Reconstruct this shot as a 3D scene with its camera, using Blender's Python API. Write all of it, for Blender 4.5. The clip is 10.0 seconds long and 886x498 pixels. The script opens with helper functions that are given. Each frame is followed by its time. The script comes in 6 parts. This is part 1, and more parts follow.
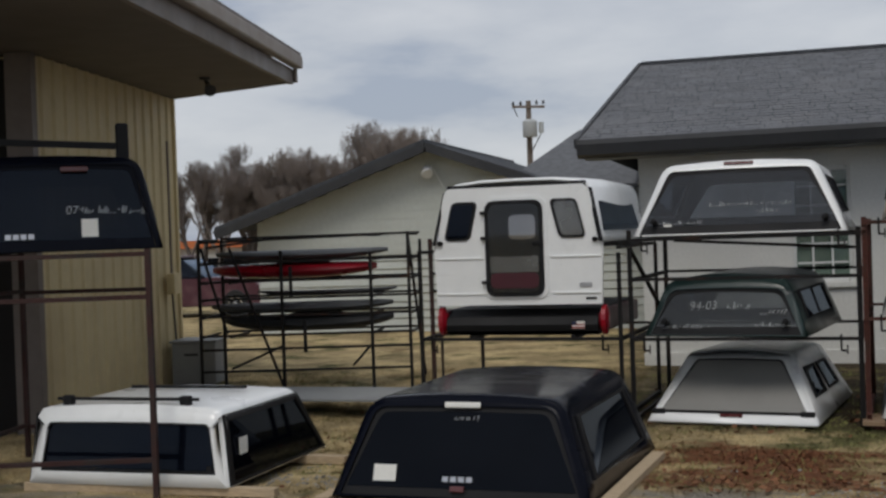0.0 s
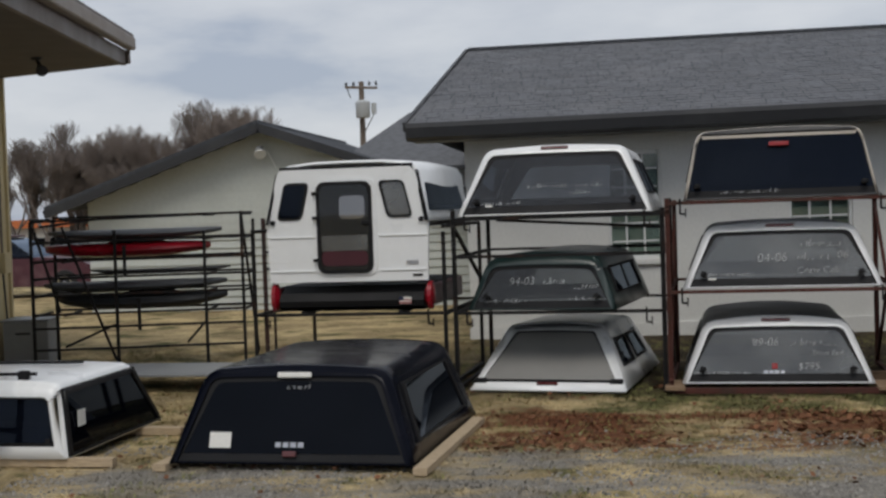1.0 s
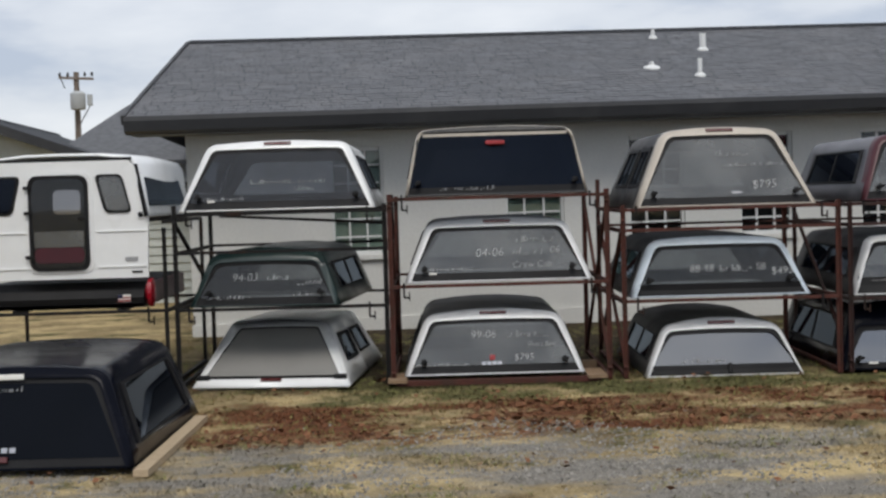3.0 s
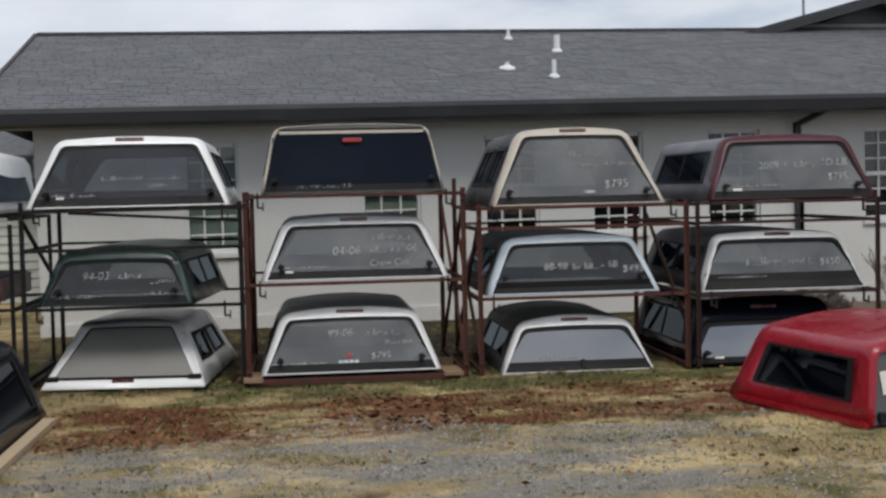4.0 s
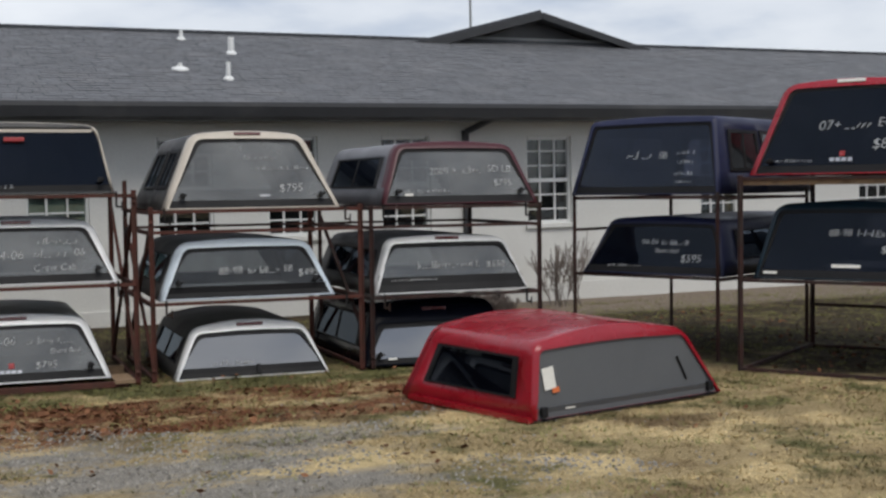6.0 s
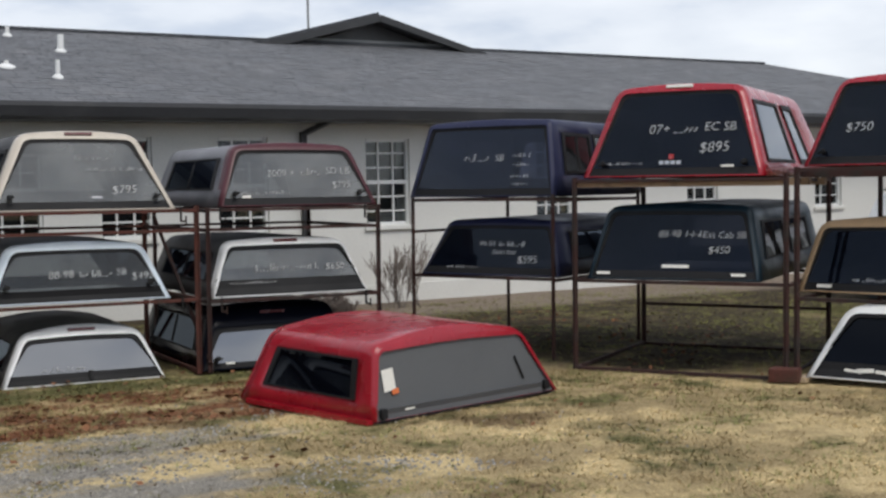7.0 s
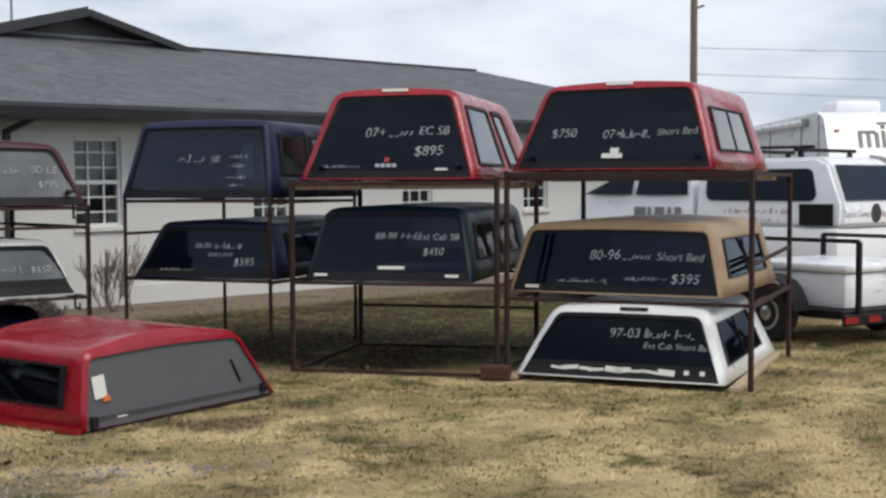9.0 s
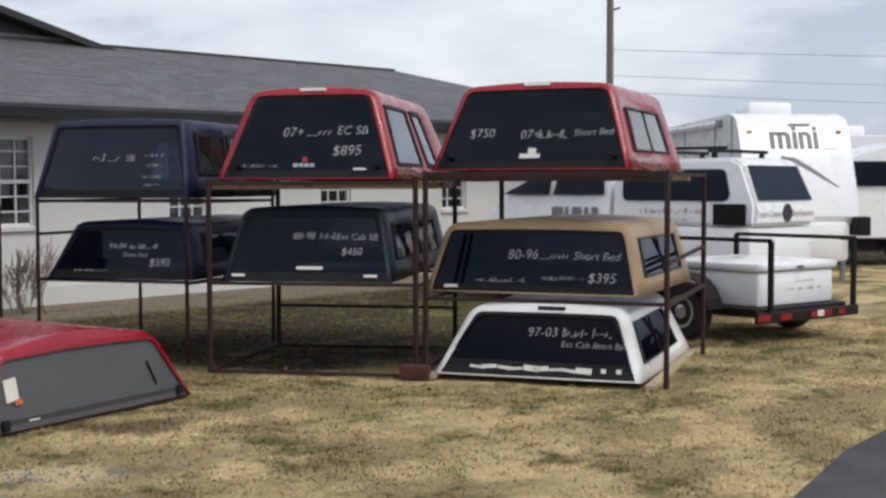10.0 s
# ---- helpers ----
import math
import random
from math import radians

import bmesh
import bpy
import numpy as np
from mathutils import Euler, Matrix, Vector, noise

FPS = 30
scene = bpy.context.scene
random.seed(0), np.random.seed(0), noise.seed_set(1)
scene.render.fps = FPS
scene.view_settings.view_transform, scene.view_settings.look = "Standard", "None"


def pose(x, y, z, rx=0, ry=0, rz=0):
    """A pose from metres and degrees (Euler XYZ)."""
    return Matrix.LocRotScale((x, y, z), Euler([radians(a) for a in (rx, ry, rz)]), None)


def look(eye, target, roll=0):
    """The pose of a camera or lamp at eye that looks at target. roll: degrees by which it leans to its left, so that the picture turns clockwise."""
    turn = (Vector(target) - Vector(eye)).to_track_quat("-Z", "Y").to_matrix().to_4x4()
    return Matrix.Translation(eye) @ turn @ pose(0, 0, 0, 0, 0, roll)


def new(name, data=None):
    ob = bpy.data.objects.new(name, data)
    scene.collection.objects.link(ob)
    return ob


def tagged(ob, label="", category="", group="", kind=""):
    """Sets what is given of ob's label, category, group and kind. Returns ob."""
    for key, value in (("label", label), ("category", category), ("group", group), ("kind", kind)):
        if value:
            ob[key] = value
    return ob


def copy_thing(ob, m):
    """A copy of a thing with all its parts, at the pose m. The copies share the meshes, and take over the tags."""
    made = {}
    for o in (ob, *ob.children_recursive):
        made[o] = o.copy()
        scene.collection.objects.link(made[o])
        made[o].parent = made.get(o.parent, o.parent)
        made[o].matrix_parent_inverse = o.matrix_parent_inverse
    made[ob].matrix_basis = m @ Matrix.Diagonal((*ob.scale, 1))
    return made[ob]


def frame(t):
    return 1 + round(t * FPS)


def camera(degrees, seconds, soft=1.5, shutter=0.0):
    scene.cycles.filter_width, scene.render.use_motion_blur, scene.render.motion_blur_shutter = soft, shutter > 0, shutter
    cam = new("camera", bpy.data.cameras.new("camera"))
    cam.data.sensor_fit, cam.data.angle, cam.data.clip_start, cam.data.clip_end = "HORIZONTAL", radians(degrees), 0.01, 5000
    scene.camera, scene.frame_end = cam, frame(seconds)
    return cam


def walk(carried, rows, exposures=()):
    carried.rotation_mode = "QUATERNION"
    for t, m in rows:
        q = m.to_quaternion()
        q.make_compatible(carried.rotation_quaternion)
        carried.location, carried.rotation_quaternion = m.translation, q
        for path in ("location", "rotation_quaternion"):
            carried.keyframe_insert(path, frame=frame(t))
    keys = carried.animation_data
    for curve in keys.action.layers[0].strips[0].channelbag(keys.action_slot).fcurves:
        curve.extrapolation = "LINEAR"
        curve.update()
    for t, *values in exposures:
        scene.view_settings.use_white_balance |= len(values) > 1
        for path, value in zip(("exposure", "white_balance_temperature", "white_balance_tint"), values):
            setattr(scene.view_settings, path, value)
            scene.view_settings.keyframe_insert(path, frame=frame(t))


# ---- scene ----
cam = camera(38.0, 10.0, soft=2.6)
PATH = [
    (0.0, pose(-0.143, 0.580, 1.800, 89.210, 1.988, 13.813)),
    (0.5, pose(-0.035, 0.203, 1.800, 88.479, 1.914, 9.871)),
    (1.0, pose(-0.003, 0.030, 1.800, 88.068, 1.878, 6.424)),
    (1.5, pose(0.000, 0.000, 1.800, 87.921, 1.780, 3.344)),
    (2.0, pose(0.000, 0.000, 1.800, 87.786, 1.771, 0.274)),
    (2.5, pose(0.000, 0.000, 1.800, 87.649, 1.714, -2.814)),
    (4.0, pose(0.000, 0.000, 1.800, 87.270, 1.314, -12.186)),
    (4.5, pose(0.000, 0.000, 1.800, 87.208, 1.122, -15.766)),
    (5.0, pose(0.000, 0.000, 1.800, 87.181, 1.021, -19.342)),
    (5.5, pose(0.000, 0.000, 1.800, 87.171, 0.840, -22.969)),
    (7.0, pose(0.000, 0.000, 1.800, 87.183, 0.702, -33.735)),
    (7.5, pose(0.000, 0.000, 1.800, 87.160, 0.470, -37.344)),
    (8.0, pose(0.000, 0.000, 1.800, 87.182, 0.323, -40.769)),
    (8.5, pose(0.000, 0.000, 1.800, 87.180, 0.240, -43.759)),
    (9.0, pose(0.000, 0.000, 1.800, 87.171, 0.223, -46.266)),
    (9.5, pose(0.000, 0.000, 1.800, 87.164, 0.194, -48.299)),
    (10.0, pose(0.000, 0.000, 1.800, 87.154, 0.150, -49.885)),
]
EXPOSURES = [(0.0, -0.24), (0.5, -0.30), (1.0, -0.14), (2.0, 0.04), (2.5, 0.24), (4.5, 0.18), (5.5, 0.20), (7.5, 0.46), (10.0, 0.32)]
walk(cam, PATH, EXPOSURES)

# ---- world, sun, exposure ----
SUN_EL, SUN_AZ = 55.0, 184.0
world = bpy.data.worlds.new("overcast_sky")
scene.world = world
world.use_nodes = True
wn, wl = world.node_tree.nodes, world.node_tree.links
wn.clear()
w_out = wn.new("ShaderNodeOutputWorld")
w_bg = wn.new("ShaderNodeBackground")
w_sky = wn.new("ShaderNodeTexSky")
w_sky.sky_type = "NISHITA"
w_sky.sun_disc = False
w_sky.sun_elevation, w_sky.sun_rotation = radians(SUN_EL), radians(SUN_AZ)
w_gain = wn.new("ShaderNodeVectorMath")
w_gain.operation = "SCALE"
w_gain.inputs["Scale"].default_value = 0.09
wl.new(w_sky.outputs[0], w_gain.inputs[0])
w_co = wn.new("ShaderNodeTexCoord")
w_map = wn.new("ShaderNodeMapping")
w_map.inputs["Scale"].default_value = (2.6, 2.6, 8.5)
w_map.inputs["Location"].default_value = (0.35, 0.1, 0.4)
wl.new(w_co.outputs["Generated"], w_map.inputs[0])
w_noise = wn.new("ShaderNodeTexNoise")
w_noise.inputs["Scale"].default_value = 1.5
w_noise.inputs["Detail"].default_value = 6.0
w_noise.inputs["Roughness"].default_value = 0.52
wl.new(w_map.outputs[0], w_noise.inputs["Vector"])
w_ramp = wn.new("ShaderNodeValToRGB")
for e, (p, c) in zip([w_ramp.color_ramp.elements[0], w_ramp.color_ramp.elements[1], w_ramp.color_ramp.elements.new(0.5)],
                     [(0.40, (0.43, 0.48, 0.58, 1)), (0.60, (0.98, 0.965, 0.945, 1)), (0.50, (0.61, 0.64, 0.70, 1))]):
    e.position, e.color = p, c
wl.new(w_noise.outputs[0], w_ramp.inputs[0])
w_mix = wn.new("ShaderNodeMix")
w_mix.data_type = "RGBA"
w_mix.inputs[0].default_value = 0.86
wl.new(w_gain.outputs[0], w_mix.inputs[6])
wl.new(w_ramp.outputs[0], w_mix.inputs[7])
wl.new(w_mix.outputs[2], w_bg.inputs["Color"])
w_bg.inputs["Strength"].default_value = 1.03
wl.new(w_bg.outputs[0], w_out.inputs[0])

sun = new("sun", bpy.data.lights.new("sun", "SUN"))
sun.data.energy, sun.data.angle, sun.data.color = 1.5, radians(25), (1.0, 0.95, 0.88)
sun.matrix_world = look((-1, -14, 20), (0, 0, 0))


# ---- materials ----
def mat(name, base, rough=0.6, metal=0.0, grain=0.0, scale=20.0, stain=None, stain_scale=1.2, stain_at=(0.5, 0.7), bump=0.0, bump_scale=60.0,
        coat=0.0, spread=0.0, spec=0.5, stretch=(1, 1, 1)):
    """A procedural surface: base colour with fine grain, broad stains, relief, and a little change from piece to piece."""
    m = bpy.data.materials.new(name)
    m.use_nodes = True
    n, l = m.node_tree.nodes, m.node_tree.links
    b = n["Principled BSDF"]
    b.inputs["Roughness"].default_value = rough
    b.inputs["Metallic"].default_value = metal
    b.inputs["Coat Weight"].default_value = coat
    b.inputs["Coat Roughness"].default_value = 0.08
    b.inputs["Specular IOR Level"].default_value = spec
    co = n.new("ShaderNodeTexCoord")
    mp = n.new("ShaderNodeMapping")
    mp.inputs["Scale"].default_value = stretch
    l.new(co.outputs["Object"], mp.inputs[0])
    rgb = n.new("ShaderNodeRGB")
    rgb.outputs[0].default_value = (*base, 1)
    col = rgb.outputs[0]

    def noise_tex(s, d=5):
        t = n.new("ShaderNodeTexNoise")
        t.inputs["Scale"].default_value, t.inputs["Detail"].default_value = s, d
        l.new(mp.outputs[0], t.inputs["Vector"])
        return t.outputs[0]

    def mixed(fac, a, c, mode="MIX"):
        x = n.new("ShaderNodeMix")
        x.data_type, x.blend_type = "RGBA", mode
        l.new(fac, x.inputs[0]) if not isinstance(fac, float) else setattr(x.inputs[0], "default_value", fac)
        l.new(a, x.inputs[6])
        if isinstance(c, tuple):
            x.inputs[7].default_value = (*c, 1)
        else:
            l.new(c, x.inputs[7])
        return x.outputs[2]

    def ramp(v, lo, hi, a=0.0, c=1.0):
        r = n.new("ShaderNodeMapRange")
        r.inputs[1].default_value, r.inputs[2].default_value, r.inputs[3].default_value, r.inputs[4].default_value = lo, hi, a, c
        l.new(v, r.inputs[0])
        return r.outputs[0]

    if grain:
        col = mixed(ramp(noise_tex(scale), 0.3, 0.7), mixed(1.0, col, tuple([1 - grain] * 3), "MULTIPLY"), col)
    if stain:
        col = mixed(ramp(noise_tex(stain_scale, 7), *stain_at), col, stain)
    if spread:
        info = n.new("ShaderNodeObjectInfo")
        r = ramp(info.outputs["Random"], 0, 1, 1 - spread, 1 + spread)
        s = n.new("ShaderNodeVectorMath")
        s.operation = "SCALE"
        l.new(col, s.inputs[0])
        l.new(r, s.inputs["Scale"])
        col = s.outputs[0]
    l.new(col, b.inputs["Base Color"])
    l.new(ramp(noise_tex(3.0), 0.3, 0.7, max(rough - 0.07, 0.02), min(rough + 0.1, 1)), b.inputs["Roughness"])
    if bump:
        bp = n.new("ShaderNodeBump")
        bp.inputs["Strength"].default_value, bp.inputs["Distance"].default_value = bump, 0.02
        l.new(noise_tex(bump_scale, 8), bp.inputs["Height"])
        l.new(bp.outputs[0], b.inputs["Normal"])
    return m


def glass(name, tint, through_part, dust_haze, rough=0.03, ior=1.6, film_lo=0.25, film_hi=0.75, gloss=(1.0, 1.0, 1.0)):
    """A tinted pane: light passes through it, it mirrors the sky, and a film gives dust and painted sky haze."""
    m = bpy.data.materials.new(name)
    m.use_nodes = True
    n, l = m.node_tree.nodes, m.node_tree.links
    n.clear()
    out = n.new("ShaderNodeOutputMaterial")
    clear = n.new("ShaderNodeBsdfTransparent")
    clear.inputs[0].default_value = (*[t * through_part for t in tint], 1)
    film = n.new("ShaderNodeBsdfDiffuse")
    film.inputs[0].default_value = (*dust_haze, 1)
    co = n.new("ShaderNodeTexCoord")
    ns = n.new("ShaderNodeTexNoise")
    ns.inputs["Scale"].default_value, ns.inputs["Detail"].default_value = 1.5, 5
    l.new(co.outputs["Object"], ns.inputs["Vector"])
    # patches in the film imitate soft cloud reflections besides dust
    r = n.new("ShaderNodeMapRange")
    r.inputs[1].default_value, r.inputs[2].default_value, r.inputs[3].default_value, r.inputs[4].default_value = 0.3, 0.75, film_lo, film_hi
    l.new(ns.outputs[0], r.inputs[0])
    a = n.new("ShaderNodeMixShader")
    l.new(r.outputs[0], a.inputs[0])
    l.new(clear.outputs[0], a.inputs[1])
    l.new(film.outputs[0], a.inputs[2])
    gl = n.new("ShaderNodeBsdfGlossy")
    gl.inputs["Roughness"].default_value = rough
    gl.inputs["Color"].default_value = (*gloss, 1)
    fr = n.new("ShaderNodeFresnel")
    fr.inputs[0].default_value = ior
    b = n.new("ShaderNodeMixShader")
    l.new(fr.outputs[0], b.inputs[0])
    l.new(a.outputs[0], b.inputs[1])
    l.new(gl.outputs[0], b.inputs[2])
    l.new(b.outputs[0], out.inputs[0])
    return m


WHITE = mat("white_gelcoat", (0.84, 0.85, 0.84), 0.32, grain=0.04, scale=8, stain=(0.62, 0.61, 0.57), stain_at=(0.6, 0.9), coat=0.3)
BLACK = mat("black_gloss_paint", (0.004, 0.005, 0.010), 0.2, grain=0.2, scale=6, stain=(0.010, 0.010, 0.014), stain_at=(0.55, 0.9), spec=0.08)
RED = mat("red_gloss_paint", (0.30, 0.005, 0.016), 0.27, grain=0.15, scale=5, stain=(0.36, 0.03, 0.04), stain_at=(0.6, 0.95), spec=0.45, coat=0.25)
MAROON = mat("maroon_paint", (0.065, 0.010, 0.017), 0.4, grain=0.2, scale=5, stain=(0.2, 0.12, 0.12), stain_at=(0.55, 0.9))
NAVY = mat("navy_paint", (0.018, 0.022, 0.060), 0.4, grain=0.2, scale=5, stain=(0.04, 0.045, 0.075), stain_at=(0.6, 0.95), spec=0.3)
GREEN = mat("dark_green_paint", (0.012, 0.030, 0.028), 0.35, grain=0.2, scale=5, stain=(0.06, 0.07, 0.065), stain_at=(0.55, 0.9), coat=0.2)
TEAL = mat("dark_teal_paint", (0.008, 0.022, 0.034), 0.4, grain=0.2, scale=5, stain=(0.03, 0.045, 0.055), stain_at=(0.6, 0.95), spec=0.3)
TAN = mat("tan_paint", (0.42, 0.29, 0.17), 0.5, grain=0.12, scale=9, stain=(0.20, 0.14, 0.08), stain_at=(0.5, 0.8))
BEIGE = mat("beige_paint", (0.52, 0.47, 0.40), 0.45, grain=0.1, scale=9, stain=(0.22, 0.19, 0.16), stain_at=(0.55, 0.85))
SILVER = mat("silver_paint", (0.78, 0.79, 0.79), 0.4, metal=0.1, grain=0.08, scale=9, stain=(0.3, 0.3, 0.3), stain_at=(0.55, 0.85))
PALEBLUE = mat("pale_blue_paint", (0.58, 0.66, 0.73), 0.38, grain=0.08, scale=9, stain=(0.3, 0.33, 0.36), stain_at=(0.58, 0.85))
MIDGREY = mat("mid_grey_paint", (0.17, 0.17, 0.185), 0.5, grain=0.15, scale=7, stain=(0.11, 0.11, 0.12), stain_at=(0.5, 0.85))
DARKGREY = mat("dark_grey_paint", (0.045, 0.045, 0.046), 0.6, grain=0.25, scale=7, stain=(0.12, 0.115, 0.11), stain_at=(0.45, 0.8))
RUBBER = mat("black_rubber", (0.010, 0.010, 0.011), 0.6, grain=0.2, scale=30, stain=(0.028, 0.028, 0.028), stain_at=(0.55, 0.85), spec=0.25)
PLASTIC = mat("grey_plastic", (0.05, 0.05, 0.055), 0.5, grain=0.15, scale=30)
CHROME = mat("worn_chrome", (0.55, 0.55, 0.56), 0.25, metal=0.9, grain=0.1)
STEEL = mat("black_painted_steel", (0.012, 0.011, 0.011), 0.6, grain=0.3, scale=25, stain=(0.05, 0.022, 0.012), stain_scale=4, stain_at=(0.55, 0.75), spec=0.25)
RUST = mat("rusted_red_steel", (0.090, 0.024, 0.015), 0.8, grain=0.35, scale=30, stain=(0.05, 0.022, 0.014), stain_scale=5, stain_at=(0.45, 0.65), bump=0.3)
DARKRUST = mat("dark_rusted_steel", (0.042, 0.013, 0.010), 0.8, grain=0.35, scale=30, stain=(0.025, 0.018, 0.015), stain_scale=5, stain_at=(0.45, 0.65), bump=0.3)
REDLENS = mat("red_lens", (0.30, 0.012, 0.012), 0.25, grain=0.2, scale=40, coat=0.5)
DARKLENS = mat("dark_red_lens", (0.10, 0.02, 0.02), 0.3, grain=0.2, scale=40, coat=0.5)
CHALK = mat("white_marker", (0.52, 0.53, 0.53), 0.9, grain=0.35, scale=60)
PAPER = mat("paper_sticker", (0.72, 0.71, 0.66), 0.8, grain=0.08, scale=40)
ORANGE = mat("orange_sticker", (0.62, 0.16, 0.05), 0.7, grain=0.1)
WOOD = mat("weathered_timber", (0.30, 0.20, 0.12), 0.85, grain=0.35, scale=14, stain=(0.12, 0.08, 0.05), stain_at=(0.5, 0.8), bump=0.3, stretch=(1, 6, 6))
PALEWOOD = mat("pale_timber", (0.52, 0.40, 0.26), 0.85, grain=0.3, scale=14, bump=0.3, stretch=(1, 6, 6))
GLASS_GREY = glass("dusty_hazy_glass", (0.80, 0.84, 0.85), 0.55, (0.20, 0.208, 0.205), 0.05, 1.8, 0.08, 0.85)
GLASS_DARK = glass("dark_tinted_glass", (0.6, 0.63, 0.75), 0.30, (0.008, 0.011, 0.021), 0.03, 1.30, 0.25, 0.6, (0.70, 0.83, 1.0))
GLASS_MID = glass("smoked_glass", (0.78, 0.82, 0.88), 0.72, (0.06, 0.063, 0.07), 0.03, 1.5, 0.05, 0.35)
GLASS_MIRROR = glass("reflective_glass", (0.5, 0.5, 0.5), 0.12, (0.10, 0.10, 0.095), 0.02, 3.2, 0.1, 0.5)
GLASS_BLACK = glass("near_black_glass", (0.6, 0.64, 0.8), 0.06, (0.005, 0.006, 0.011), 0.025, 1.25, 0.2, 0.5, (0.75, 0.85, 1.0))
GLASS_NIGHT = glass("blue_black_glass", (0.6, 0.64, 0.8), 0.66, (0.026, 0.029, 0.040), 0.03, 1.42, 0.15, 0.55, (0.75, 0.86, 1.0))
GLASS_SMOKE = glass("clear_smoked_glass", (0.80, 0.84, 0.86), 0.62, (0.050, 0.054, 0.056), 0.03, 1.5, 0.1, 0.5)
MESH = mat("warm_grey_screen", (0.25, 0.245, 0.23), 0.7, grain=0.12, scale=120, stain=(0.19, 0.185, 0.175), stain_at=(0.45, 0.8))
SCREEN = mat("grey_fibre_panel", (0.098, 0.103, 0.110), 0.75, grain=0.15, scale=120, stain=(0.075, 0.078, 0.083), stain_at=(0.45, 0.8))
INNER = mat("grey_felt_lining", (0.03, 0.03, 0.033), 0.95, grain=0.25, scale=60)


# ---- mesh helpers ----
def link(name, bm, material, parent=None, label=""):
    me = bpy.data.meshes.new(name)
    bm.normal_update()
    bm.to_mesh(me)
    bm.free()
    for m in material if isinstance(material, (list, tuple)) else [material]:
        me.materials.append(m)
    ob = new(name, me)
    if parent:
        ob.parent = parent
    if label:
        ob["label"] = label
    return ob


part = link


def thing(name, m, label, category, group="", kind=""):
    ob = new(name)
    ob.matrix_world = m
    ob.empty_display_size = 0.2
    return tagged(ob, label, category, group, kind)


def box(bm, lo, hi, m=None, bevel=0.0):
    vs = [bm.verts.new((x, y, z)) for x in (lo[0], hi[0]) for y in (lo[1], hi[1]) for z in (lo[2], hi[2])]
    fs = [bm.faces.new([vs[i] for i in q]) for q in ((0, 1, 3, 2), (4, 6, 7, 5), (0, 4, 5, 1), (2, 3, 7, 6), (0, 2, 6, 4), (1, 5, 7, 3))]
    if bevel:
        es = list({e for f in fs for e in f.edges})
        r = bmesh.ops.bevel(bm, geom=es, offset=bevel, segments=2, affect="EDGES", profile=0.5)
        vs = list({v for f in r["faces"] for v in f.verts} | {v for v in vs if v.is_valid})
    if m is not None:
        bmesh.ops.transform(bm, matrix=m, verts=vs)
    return vs


def boxed(lo, hi, m=None, bevel=0.0):
    bm = bmesh.new()
    box(bm, lo, hi, m, bevel)
    return bm


def bar(bm, a, b, w=0.04, d=None, sides=4):
    """A bar of square or round section from a to b."""
    a, b = Vector(a), Vector(b)
    q = (b - a).to_track_quat("Z", "Y").to_matrix()
    d = d or w
    loops = []
    for p in (a, b):
        loop = []
        for k in range(sides):
            an = 2 * math.pi * (k + 0.5) / sides
            s = math.sqrt(2) if sides == 4 else 1
            loop.append(bm.verts.new(p + q @ Vector((math.cos(an) * w / 2 * s, math.sin(an) * d / 2 * s, 0))))
        loops.append(loop)
    for k in range(sides):
        bm.faces.new([loops[0][k], loops[0][(k + 1) % sides], loops[1][(k + 1) % sides], loops[1][k]])
    bm.faces.new(loops[0][::-1])
    bm.faces.new(loops[1])


def barred(a, b, w=0.04, d=None, sides=4):
    bm = bmesh.new()
    bar(bm, a, b, w, d, sides)
    return bm


def angle_iron(a, b, w=0.045, t=0.008):
    """An L-section upright from a to b."""
    bm = bmesh.new()
    a, b = Vector(a), Vector(b)
    h = (b - a).length
    q = (b - a).to_track_quat("Z", "Y").to_matrix().to_4x4()
    m = Matrix.Translation(a) @ q
    box(bm, (-w / 2, -w / 2, 0), (w / 2, -w / 2 + t, h), m)
    box(bm, (-w / 2, -w / 2 + t, 0), (-w / 2 + t, w / 2, h), m)
    return bm


def grid_faces(bm, rows, closed=False, skip=None):
    """Quads between rows of points."""
    vr = [[bm.verts.new(p) for p in r] for r in rows]
    n = len(vr[0])
    for i in range(len(vr) - 1):
        for k in range(n if closed else n - 1):
            if skip and skip(i, k):
                continue
            bm.faces.new([vr[i][k], vr[i][(k + 1) % n], vr[i + 1][(k + 1) % n], vr[i + 1][k]])
    return vr


def lathe(bm, profile, m, sides=14):
    rows = [[m @ Vector((r * math.cos(2 * math.pi * k / sides), r * math.sin(2 * math.pi * k / sides), z)) for k in range(sides)] for r, z in profile]
    vr = grid_faces(bm, rows, True)
    bm.faces.new(vr[0][::-1])
    bm.faces.new(vr[-1])


def smooth(ob, angle=35):
    me = ob.data
    for p in me.polygons:
        p.use_smooth = True
    bm = bmesh.new()
    bm.from_mesh(me)
    for e in bm.edges:
        if len(e.link_faces) == 2 and e.calc_face_angle(0) > radians(angle):
            e.smooth = False
    bm.to_mesh(me)
    bm.free()
    return ob


def solid(ob, t, offset=-1):
    m = ob.modifiers.new("thickness", "SOLIDIFY")
    m.thickness, m.offset = t, offset
    return ob


